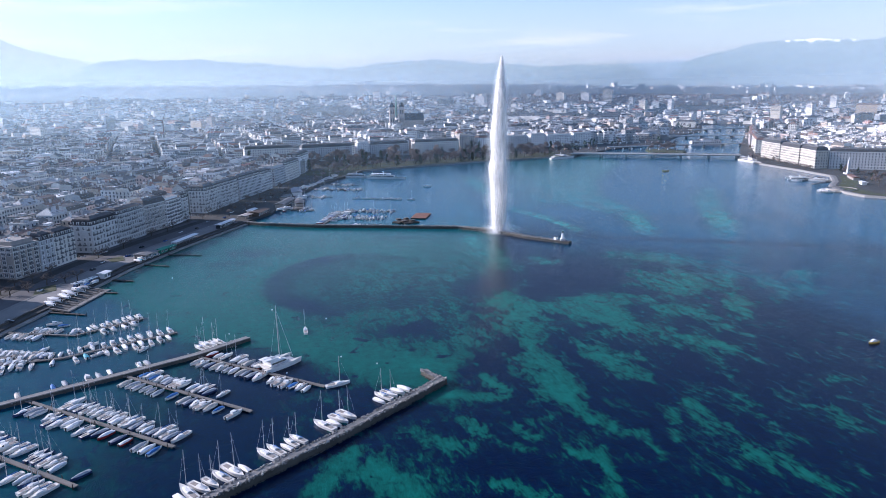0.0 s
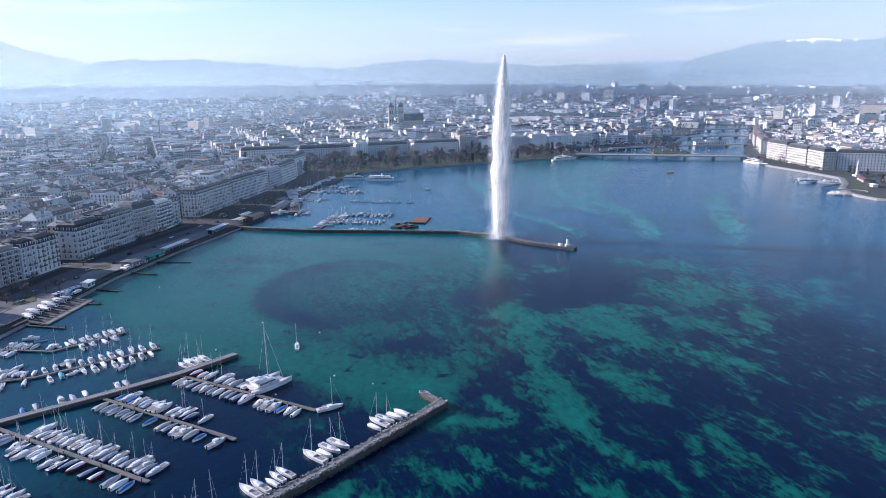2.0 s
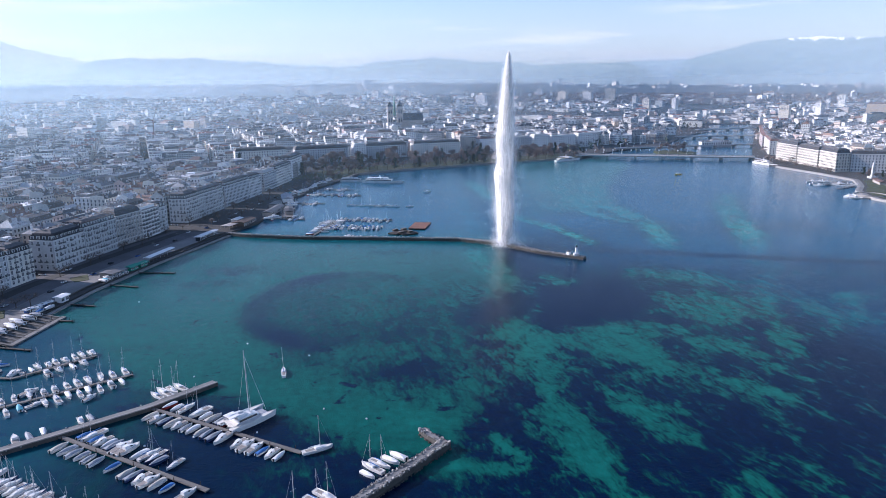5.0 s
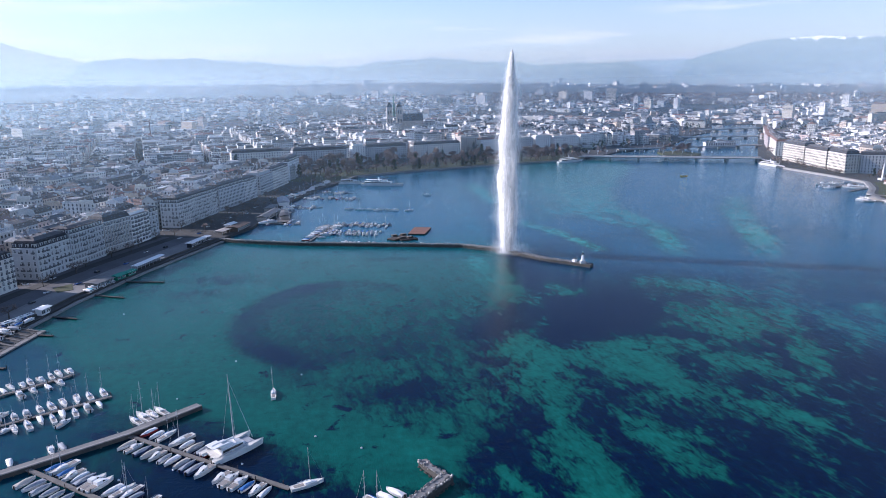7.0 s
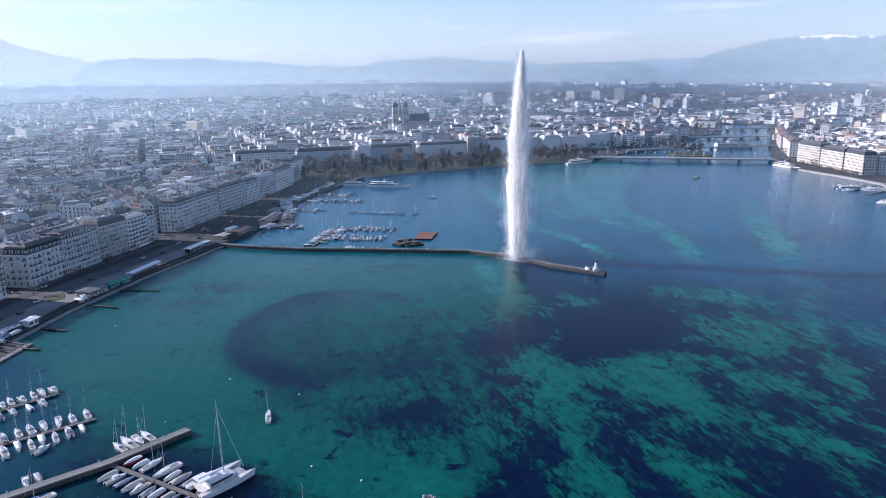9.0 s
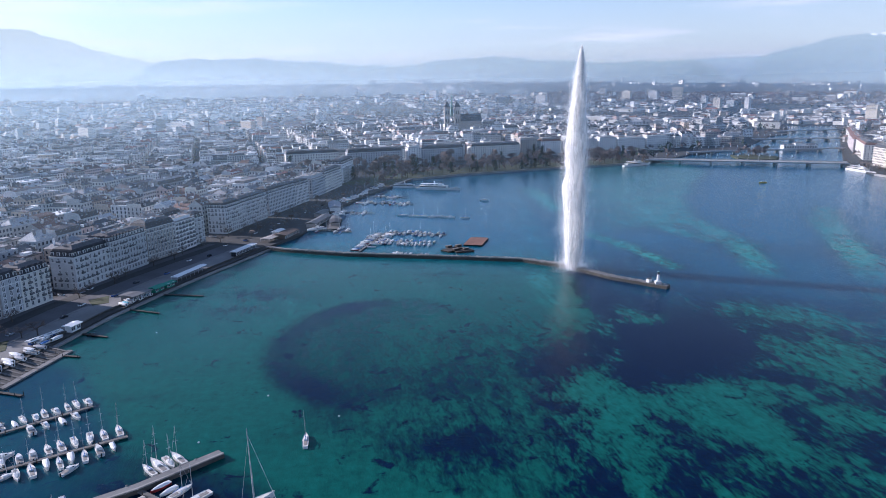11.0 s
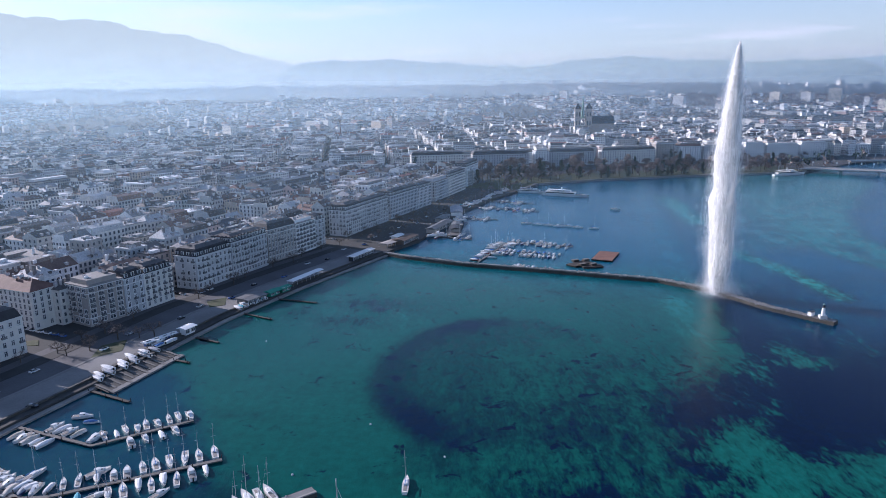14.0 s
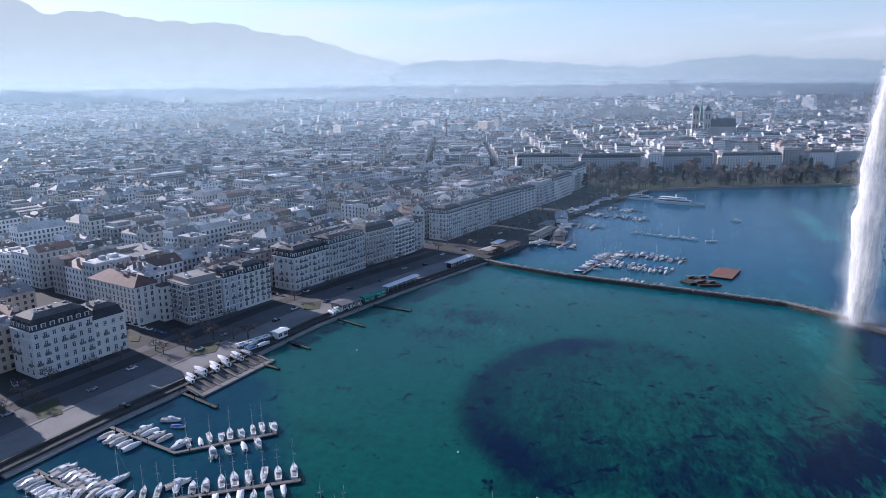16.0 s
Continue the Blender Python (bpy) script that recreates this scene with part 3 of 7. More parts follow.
g.f = np.stack([b, b + ny, b + ny + 1, b + 1], -1).tolist()
g.m = [0] * len(g.f)
me = g.mesh("water", M_WATER)
for key, val in (("weed", W), ("deep", D), ("fray", F), ("shoal", S)):
    me.attributes.new(key, "FLOAT", "POINT").data.foreach_set("value", val.ravel().astype(np.float32))
flow = np.stack([X + 0.22 * Y, Y - 0.22 * X, 0 * X], -1).reshape(-1, 3)
me.attributes.new("flow", "FLOAT_VECTOR", "POINT").data.foreach_set("vector", flow.ravel().astype(np.float32))
tagged(new("water", me), "clear blue-green lake over dark weed meadows", "lake", kind="structure")


# ---- mountains far behind ----
# Ridges with distance haze painted into their colour stops by height.
def backdrop(name, ctrl, radius, stops, label, rough=0.05, low=60.0, seed=0, snow=False):
    a0, a1 = ctrl[0][0], ctrl[-1][0]
    az = np.arange(a0, a1 + 0.01, 0.12)
    el = np.interp(az, [c[0] for c in ctrl], [c[1] for c in ctrl])
    rng = np.random.RandomState(seed)
    for k in (0.6, 1.3, 2.7, 6.0):
        el = el + rough / (0.6 + k * 0.5) * np.sin(az * k * 2.1 + rng.rand() * 6.3) * (el > 0.9)
    g = Geo()
    rows = 9
    for n, (a, e) in enumerate(zip(np.radians(az), el)):
        top = 113 + radius * math.tan(radians(e))
        for r in range(rows):
            q = r / (rows - 1)
            rad = radius - 260 * (1 - q) + 30 * math.sin(n * 0.35 + r) * (1 - q)
            g.v.append((rad * math.sin(a), 80 + rad * math.cos(a), low + (top - low) * q))
    for n in range(len(az) - 1):
        for r in range(rows - 1):
            g.f.append((n * rows + r, (n + 1) * rows + r, (n + 1) * rows + r + 1, n * rows + r + 1))
            g.m.append(0)
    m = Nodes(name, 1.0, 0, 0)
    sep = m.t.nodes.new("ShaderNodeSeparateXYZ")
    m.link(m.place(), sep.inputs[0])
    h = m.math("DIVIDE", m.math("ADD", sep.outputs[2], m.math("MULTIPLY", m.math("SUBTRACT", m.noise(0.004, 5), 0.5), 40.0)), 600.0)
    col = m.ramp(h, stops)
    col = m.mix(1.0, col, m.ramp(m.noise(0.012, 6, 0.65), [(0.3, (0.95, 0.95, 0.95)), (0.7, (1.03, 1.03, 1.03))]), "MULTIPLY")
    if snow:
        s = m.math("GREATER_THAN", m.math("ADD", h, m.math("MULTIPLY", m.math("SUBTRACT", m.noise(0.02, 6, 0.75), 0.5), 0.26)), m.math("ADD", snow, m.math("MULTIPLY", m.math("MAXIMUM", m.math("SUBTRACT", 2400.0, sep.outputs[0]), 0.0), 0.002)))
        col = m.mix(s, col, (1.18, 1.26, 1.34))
    # The ridge glows by itself instead of taking sun and sky light.
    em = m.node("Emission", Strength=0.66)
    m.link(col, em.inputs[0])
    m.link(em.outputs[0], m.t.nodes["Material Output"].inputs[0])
    return tagged(new(name, g.mesh(name, m.mat, True)), label, "mountain", kind="structure")


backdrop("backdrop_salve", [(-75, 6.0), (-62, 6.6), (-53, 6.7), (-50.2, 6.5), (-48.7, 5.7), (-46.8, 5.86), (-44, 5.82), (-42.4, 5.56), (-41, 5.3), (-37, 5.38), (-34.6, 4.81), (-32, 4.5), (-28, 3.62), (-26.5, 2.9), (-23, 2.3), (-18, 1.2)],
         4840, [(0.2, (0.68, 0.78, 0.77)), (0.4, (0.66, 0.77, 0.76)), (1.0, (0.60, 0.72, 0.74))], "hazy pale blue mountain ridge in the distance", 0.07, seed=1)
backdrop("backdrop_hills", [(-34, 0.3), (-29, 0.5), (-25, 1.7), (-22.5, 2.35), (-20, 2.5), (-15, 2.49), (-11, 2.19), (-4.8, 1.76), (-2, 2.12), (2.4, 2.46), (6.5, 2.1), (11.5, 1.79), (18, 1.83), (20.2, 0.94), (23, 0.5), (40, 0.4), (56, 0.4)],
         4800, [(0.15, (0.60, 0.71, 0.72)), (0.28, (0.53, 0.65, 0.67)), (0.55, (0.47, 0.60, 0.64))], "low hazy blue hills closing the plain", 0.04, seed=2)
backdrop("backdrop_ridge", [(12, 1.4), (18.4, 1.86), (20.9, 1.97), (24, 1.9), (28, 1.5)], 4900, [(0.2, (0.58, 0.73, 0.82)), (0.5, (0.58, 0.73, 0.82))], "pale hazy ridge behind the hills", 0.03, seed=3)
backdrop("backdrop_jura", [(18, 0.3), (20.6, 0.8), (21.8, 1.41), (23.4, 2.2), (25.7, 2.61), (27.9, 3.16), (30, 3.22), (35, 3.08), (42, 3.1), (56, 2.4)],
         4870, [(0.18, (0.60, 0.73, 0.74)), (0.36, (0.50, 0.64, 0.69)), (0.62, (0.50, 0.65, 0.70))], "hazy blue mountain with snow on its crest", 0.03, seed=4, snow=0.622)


# ---- harbour works ----
def path_boxes(g, line, width, z0, z1, m=0):
    a, b = offsets(line, width / 2), offsets(line, -width / 2)
    for i in range(len(line) - 1):
        g.prism([a[i], b[i], b[i + 1], a[i + 1]], z0, z1, m)


def rubble(g, line, offs, count, size, z, seed, spread=1.0):
    """Loose boulders beside a line."""
    rng = random.Random(seed)
    seg = [(line[i], line[i + 1], math.dist(line[i], line[i + 1])) for i in range(len(line) - 1)]
    total = sum(s[2] for s in seg)
    for _ in range(count):
        d = rng.random() * total
        for (x0, y0), (x1, y1), q in seg:
            if d <= q:
                break
            d -= q
        t = d / q
        off = rng.choice(offs) + rng.uniform(-1, 1) * spread
        x, y = x0 + (x1 - x0) * t - (y1 - y0) / q * off, y0 + (y1 - y0) * t + (x1 - x0) / q * off
        s = size * rng.uniform(0.5, 1.3)
        m = pose(x, y, z + rng.uniform(-0.3, 0.25), rng.uniform(0, 360), rng.uniform(0, 360), rng.uniform(0, 360))
        vs = [m @ Vector((sx * s * rng.uniform(0.35, 0.6), sy * s * rng.uniform(0.35, 0.6), sz * s * rng.uniform(0.25, 0.5))) for sz in (-1, 1) for sx, sy in ((-1, -1), (1, -1), (1, 1), (-1, 1))]
        g.add(vs, [(3, 2, 1, 0), (4, 5, 6, 7), (0, 1, 5, 4), (1, 2, 6, 5), (2, 3, 7, 6), (3, 0, 4, 7)])


def mole(name, line, width, top, label, stones, seed, parapet=0.0, size=1.2):
    ob = thing(name, label, "breakwater", kind="structure")
    g = Geo()
    path_boxes(g, line, width, -3, top)
    part("wall", g, M_WETSTONE, ob, "dark wet stone wall")
    g = Geo()
    path_boxes(g, line, width - 0.7, top, top + 0.12)
    part("walkway", g, M_PAVE, ob, "worn grey stone walkway")
    if parapet:
        g = Geo()
        path_boxes(g, offsets(line, -width / 2 + 0.5), 0.7, top, top + parapet)
        part("parapet", g, M_CONC, ob)
    g = Geo()
    rubble(g, line, [width / 2 - 0.5, -width / 2 + 0.5], stones, size, top + 0.05, seed, 0.6)
    part("boulders", g, M_ROCK, ob, "loose grey boulders", kind="stuff")
    g = Geo()
    rubble(g, line, [width / 2 + 0.3, -width / 2 - 0.3], stones, size, -0.1, seed + 1, 0.4)
    part("riprap", g, M_WETSTONE, ob, "wet boulders at the waterline", kind="stuff")
    return ob


MOLE = [(-130, 97), (-92, 139), (-58, 177), (-25, 210.5), (-1, 237.5), (12.5, 253)]
mole("breakwater", MOLE, 3.6, 2.0, "rubble stone harbour mole with a rough top", 2600, 5, 0, 0.5)
mole("mole_spur", [(11.5, 252.5), (8, 257.5), (5, 262.5)], 2.6, 1.6, "pale stone spur at the mole's end", 70, 6, 0, 0.6)
PIER = [(-190, 222), (-152, 245.5), (-118, 270.5), (-94, 289.2), (-75.5, 309)]
mole("pier", PIER, 4.0, 1.3, "long stone pier of the marina", 60, 7, 0.4, 0.5)
JETTY = [(-141, 605), (-121, 595.5), (-80, 582.5), (-12, 571), (44, 560), (72.5, 541.5), (95, 514), (121.5, 492.5)]
mole("jetty", JETTY[:6], 4.2, 2.0, "long stone jetty leading to the water jet", 620, 8, 0.7, 0.7)
mole("jetty_head", JETTY[5:], 4.8, 1.7, "rubble-sided outer end of the jetty", 330, 9, 0, 0.6)


def pontoon(line, width=2.0, top=0.75, label="narrow plank pontoon on dark piles", every=9.0):
    ob = thing("pontoon", label, "pontoon", group="marina pontoons")
    g = Geo()
    path_boxes(g, line, width, top - 0.35, top)
    part("deck", g, M_WOODPILE if width < 1.5 else M_DOCK, ob)
    for i in range(len(line) - 1):
        (x0, y0), (x1, y1) = line[i], line[i + 1]
        q = math.dist(line[i], line[i + 1])
        for k in range(int(q / every) + 1):
            t = min(1, (k + 0.5) * every / q)
            g = Geo()
            side = 1 if k % 2 else -1
            px, py = x0 + (x1 - x0) * t - (y1 - y0) / q * side * (width / 2 + 0.18), y0 + (y1 - y0) * t + (x1 - x0) / q * side * (width / 2 + 0.18)
            g.tube((px, py, -2), (px, py, top + 1.1), 0.16, 0.14, 6)
            part("post", g, M_WOODPILE, ob)
    return ob


PONTOONS = {
    "a": [(-94, 289), (-33.8, 251.8)], "b": [(-118.5, 270.6), (-58, 232.5)], "c": [(-145, 249), (-78, 208.7)], "d": [(-164, 226), (-99.5, 187.4)],
    "k": [(-197, 268), (-178, 285), (-152, 292.3), (-111.7, 321)], "l": [(-194.4, 328.3), (-159.7, 321.4), (-135.7, 344.1)], "m": [(-194, 298), (-160, 290.5)],
    "in": [(-71, 592), (-57, 659.5)], "in2": [(-57, 659.3), (-9, 647.6)], "s1": [(-124, 673), (-87, 663.5)], "s2": [(-121, 757), (-78, 751)], "s3": [(-110, 820), (-44, 798)], "s4": [(-98, 858), (-53, 843)],
}
for k, line in PONTOONS.items():
    pontoon(line, 1.6 if k in "abcdm" else 1.5)
for x, y, dx, dy in [(-193, 361, 24, -7), (-188, 398, 20, -4), (-186, 425, 18, -6), (-178, 462, 20, -7), (-172, 490, 26, -4)]:
    pontoon([(x, y), (x + dx, y + dy)], 1.4, 0.6, "slender dark timber landing stage", 5)

pontoon([(-104.5, 672), (-110, 722)], 11, 1.6, "broad timber pier under the boatyard shed", 8)


def slipway():
    """Timber slip with sloping runners that carry the laid-up boats down to the water."""
    ob = thing("slipway", "worn timber slipway with sloping runners", "slipway")
    across = Vector((18.8, -6.6, 0)).normalized()
    along = Vector((0.1, 1, 0)).normalized()
    for k in range(13):
        p = Vector((-199.2, 367, 0)) + along * k * 3.3
        q = p + across * (17.5 if k % 3 else 20.5)
        w = along * 0.55
        g = Geo()
        z0, z1 = LAND + 0.28, 0.75
        g.add([(*(p - w).xy, z0), (*(q - w).xy, z1), (*(q + w).xy, z1), (*(p + w).xy, z0), (*(p - w).xy, z0 - 0.5), (*(q - w).xy, z1 - 0.9), (*(q + w).xy, z1 - 0.9), (*(p + w).xy, z0 - 0.5)],
              [(0, 1, 2, 3), (4, 5, 1, 0), (5, 6, 2, 1), (6, 7, 3, 2), (7, 4, 0, 3)])
        part("runner", g, M_DOCK, ob)
    g = Geo()
    g.add([(-199.0, 365.5, LAND + 0.12), (-182.3, 359.8, 0.5), (-178.2, 401.5, 0.5), (-195.0, 408.5, LAND + 0.12)], [(0, 1, 2, 3)])
    part("ramp", g, M_WETSTONE, ob, "dark wet stone ramp")
    g = Geo()
    a, b = Vector((-182.5, 361, 0)), Vector((-177.5, 402, 0))
    g.prism([(a.x, a.y), (a.x + 2.6, a.y - 0.6), (b.x + 2.6, b.y - 0.6), (b.x, b.y)], -1.5, 0.7)
    part("footing", g, M_PAVE, ob)


slipway()
for foot in ([(-234, 329), (-231, 338.5), (-217, 328.5), (-221, 322)], [(-258.9, 401.3), (-253.4, 404.3), (-248.0, 397.8), (-252.7, 396.6)],
             [(-218.0, 402.3), (-211.2, 411.8), (-204.2, 398.4), (-212.3, 387.9)], [(-205.9, 473.6), (-199.0, 483.1), (-192.3, 469.5), (-198.9, 464.7)]):
    sheet("lawn", foot, LAND + 0.22, M_GRASS, "small sunlit lawn between the paths", "lawn", LAND - 0.5)
# bridge over the outflow
def bridge(p0, p1, width, spans, top, label):
    ob = thing("bridge", label, "bridge", kind="structure")
    q = math.dist(p0, p1)
    ob.matrix_world = Matrix.Translation((*p0, 0)) @ Matrix.Rotation(math.atan2(p1[1] - p0[1], p1[0] - p0[0]), 4, "Z")
    g = Geo()
    g.box(-6, -width / 2, top - 0.9, q + 6, width / 2, top)
    part("deck", g, M_CONC, ob)
    for s in (-1, 1):
        g = Geo()
        g.box(-6, s * (width / 2) - 0.2, top, q + 6, s * (width / 2) + 0.2, top + 1.0)
        part("parapet", g, M_STONE2, ob)
    for k in range(spans + 1):
        g = Geo()
        x = q * k / spans
        g.box(x - 1.6, -width / 2 + 1, -3, x + 1.6, width / 2 - 1, top - 1.6)
        g.add([(x - 1.6, -width / 2 + 1, top - 1.6), (x + 1.6, -width / 2 + 1, top - 1.6), (x + 4, -width / 2 + 0.5, top - 0.9), (x - 4, -width / 2 + 0.5, top - 0.9),
               (x - 1.6, width / 2 - 1, top - 1.6), (x + 1.6, width / 2 - 1, top - 1.6), (x + 4, width / 2 - 0.5, top - 0.9), (x - 4, width / 2 - 0.5, top - 0.9)],
              [(0, 1, 2, 3), (5, 4, 7, 6), (1, 5, 6, 2), (4, 0, 3, 7)])
        part("pier", g, M_CONC, ob)
    for k in range(spans * 3):
        g = Geo()
        x = q * (k + 0.5) / spans / 3
        g.tube((x, width / 2 - 1, top), (x, width / 2 - 1, top + 9), 0.10, 0.06, 5)
        g.box(x, width / 2 - 1.04, top + 6.0, x + 1.6, width / 2 - 0.96, top + 8.6)
        part("flagpole", g, M_WHITE, ob, "white flagpole with a pale banner")
    for k in range(1, spans * 2, 2):
        g = Geo()
        x = q * k / spans / 2
        g.tube((x, -width / 2 + 1, top), (x, -width / 2 + 1, top + 8), 0.12, 0.08, 5)
        part("lamp_post", g, M_IRON, ob)
    return ob


bridge((291, 1158), (532, 1072), 26, 6, 5.2, "long low road bridge on stone piers")
bridge((388, 1270), (650, 1300), 10, 7, 4.6, "slim footbridge across the river")
bridge((600, 1520), (770, 1510), 18, 5, 5.0, "road bridge farther down the river")
bridge((740, 1740), (900, 1770), 16, 4, 5.0, "farthest low bridge over the river")
sheet("ground_island", [(430, 1180), (478, 1160), (500, 1195), (480, 1240), (440, 1235)], 2.2, M_GRASS, "small wooded island beside the bridge", "island", -3)

# ---- the water jet ----
JET = Vector((74.3, 539.5, 0))
HEIGHTS = [0, 8, 25, 45, 62, 80, 100, 118, 130, 139, 141.5]
WIDTHS = [7.2, 9.0, 10.2, 10.8, 10.4, 9.2, 7.4, 5.4, 3.2, 1.2, 0.3]
LEANS = [0, 0.1, 0.2, 0.2, 0.2, 0.3, 0.6, 1.1, 1.6, 2.0, 2.1]
jet = thing("water_jet", "tall white jet of water falling back as spray", "fountain", Matrix.Translation(JET) @ Matrix.Diagonal((1.06, 1.06, 0.97, 1)))


def plume(scale, seed, rough):
    """A ragged spindle round the jet's axis."""
    g = Geo()
    for k in range(80):
        z = 141.0 * k / 79
        w, cx = np.interp(z, HEIGHTS, WIDTHS) * scale, np.interp(z, HEIGHTS, LEANS)
        for s in range(24):
            a = 2 * math.pi * s / 24
            c, d = math.cos(a), math.sin(a)
            r = w * (0.8 + rough * (0.42 * noise.noise((c * 1.6 + seed, d * 1.6, z * 0.05)) + 0.3 * noise.noise((c * 5, d * 5 + seed, z * 0.16))))
            g.v.append((cx + r * c, r * d, z + 1.2))
    for k in range(79):
        for s in range(24):
            g.f.append((k * 24 + s, k * 24 + (s + 1) % 24, (k + 1) * 24 + (s + 1) % 24, (k + 1) * 24 + s))
            g.m.append(0)
    return g


part("core", plume(0.46, 0, 0.8), M_SPRAY, jet, "dense white column", True)
part("inner_veil", plume(0.68, 3, 0.8), M_VEIL_IN, jet, "white sheets of falling water", True)


def droplets(count, zlo, zhi, spread, size, drift, seed, power=1.0, length=3.0):
    """Drops strung out as they fall: thin upright slivers, thickest about the axis and thinning outwards."""
    r = np.random.RandomState(seed)
    z = zlo + (zhi - zlo) * r.rand(count) ** power
    ragged = np.array([noise.noise((0.0, seed * 3.1, q * 0.09)) for q in np.linspace(0, 145, 400)])
    w = np.interp(z, HEIGHTS, WIDTHS) * spread * (1 + 0.25 * np.interp(z, np.linspace(0, 145, 400), ragged))
    rad, a = w * np.abs(r.normal(0.0, 0.40, count)), r.rand(count) * 2 * np.pi
    cx = np.interp(z, HEIGHTS, LEANS) + drift * (1 - z / 141.5) * r.rand(count) ** 2
    c = np.stack([cx + rad * np.cos(a), rad * np.sin(a), z], -1)
    s = size * (0.4 + 1.2 * r.rand(count))[:, None]
    turn = r.rand(count) * 2 * np.pi
    side = np.stack([np.cos(turn), np.sin(turn), 0 * turn], -1) * s * 0.5
    up = np.stack([r.normal(0, 0.15, count), r.normal(0, 0.15, count), length * (0.6 + 0.8 * r.rand(count))], -1) * s
    v = np.stack([c - side, c + side, c + up], 1)
    b = np.arange(count) * 3
    g = Geo()
    g.v, g.f, g.m = v.reshape(-1, 3).tolist(), np.stack([b, b + 1, b + 2], -1).tolist(), [0] * count
    return g


part("spray", droplets(300000, 0.5, 140, 1.0, 0.10, 0.0, 1, 1.0, 5.0), M_SPRAY, jet, "falling sheets of droplets", kind="stuff")
part("drift", droplets(110000, 1, 118, 1.25, 0.045, 2.5, 2, 1.2, 2.5), M_SPRAY, jet, "thin drifting spray", kind="stuff")
part("splash", droplets(60000, 0.2, 6.5, 2.0, 0.07, 1.5, 3, 1.8, 2.0), M_SPRAY, jet, "low splash at the foot", kind="stuff")


# ---- houses along the lake ----
def window_mesh(w, h, surround, shutter=False):
    """A glazed casement in a proud stone surround, facing -y, foot at the origin."""
    g = Geo()
    t = 0.2
    rings = [(w / 2 + t, -t, h + t, 0.0), (w / 2 + t, -t, h + t, -0.14), (w / 2, 0, h, -0.14), (w / 2, 0, h, -0.03)]
    g.v = [(sx * a, y, z0 if low else z1) for a, z0, z1, y in rings for sx, low in ((-1, 1), (1, 1), (1, 0), (-1, 0))]
    for r in range(3):
        for k in range(4):
            g.f.append((4 * r + k, 4 * r + (k + 1) % 4, 4 * r + 4 + (k + 1) % 4, 4 * r + 4 + k))
            g.m.append(1)
    g.f.append((12, 13, 14, 15))
    g.m.append(0)
    for x0, x1, z0, z1 in ((-0.07, 0.07, 0.0, h), (-w / 2, w / 2, h * 0.68, h * 0.68 + 0.1)):
        g.quad((x0, -0.05, z0), (x1, -0.05, z0), (x1, -0.05, z1), (x0, -0.05, z1), 1)
    return g.mesh("window", [M_GLASS, surround])


def dormer_mesh():
    g = Geo()
    g.prism([(-0.9, 0), (0.9, 0), (0.9, 2.2), (-0.9, 2.2)], 0, 1.9, 0)
    g.add([(-1.1, -0.15, 1.9), (1.1, -0.15, 1.9), (0, -0.15, 2.6), (-1.1, 2.4, 1.9), (1.1, 2.4, 1.9), (0, 2.4, 2.6)], [(0, 1, 2), (1, 4, 5, 2), (3, 0, 2, 5)], 1)
    g.quad((-0.55, -0.05, 0.25), (0.55, -0.05, 0.25), (0.55, -0.05, 1.65), (-0.55, -0.05, 1.65), 2)
    return g.mesh("dormer", [M_TRIM, M_SLATE, M_GLASS])


def chimney_mesh():
    g = Geo()
    g.box(-1.1, -0.4, 0, 1.1, 0.4, 2.4, 0)
    for x in (-0.7, 0, 0.7):
        g.tube((x, 0, 2.4), (x, 0, 3.1), 0.17, 0.14, 6, 1)
    return g.mesh("chimney", [M_STONE2, M_REDROOF])


def balcony_mesh(w):
    """An iron-railed balcony: a slab that turns up into its railing."""
    g = Geo()
    h, y = w / 2, -1.1
    g.v = [(-h, 0, -0.2), (h, 0, -0.2), (h, y, -0.2), (-h, y, -0.2), (-h, 0, 0), (h, 0, 0), (h, y, 0), (-h, y, 0), (-h, 0, 1), (h, 0, 1), (h, y, 1), (-h, y, 1)]
    g.f = [(3, 2, 1, 0), (4, 5, 6, 7), (1, 2, 6, 5), (2, 3, 7, 6), (3, 0, 4, 7), (5, 6, 10, 9), (6, 7, 11, 10), (7, 4, 8, 11)]
    g.m = [0, 0, 0, 0, 0, 1, 1, 1]
    return g.mesh("balcony", [M_TRIM, M_RAIL])


WIN = {"plain": window_mesh(1.15, 2.05, M_TRIM), "shut": window_mesh(1.25, 2.1, M_WHITE)}
WIN["wide"] = window_mesh(2.3, 1.7, M_TRIM)
DORMER, CHIMNEY, BALCONY, BALCONY_L = dormer_mesh(), chimney_mesh(), balcony_mesh(2.2), balcony_mesh(5.0)
row_rng = random.Random(11)


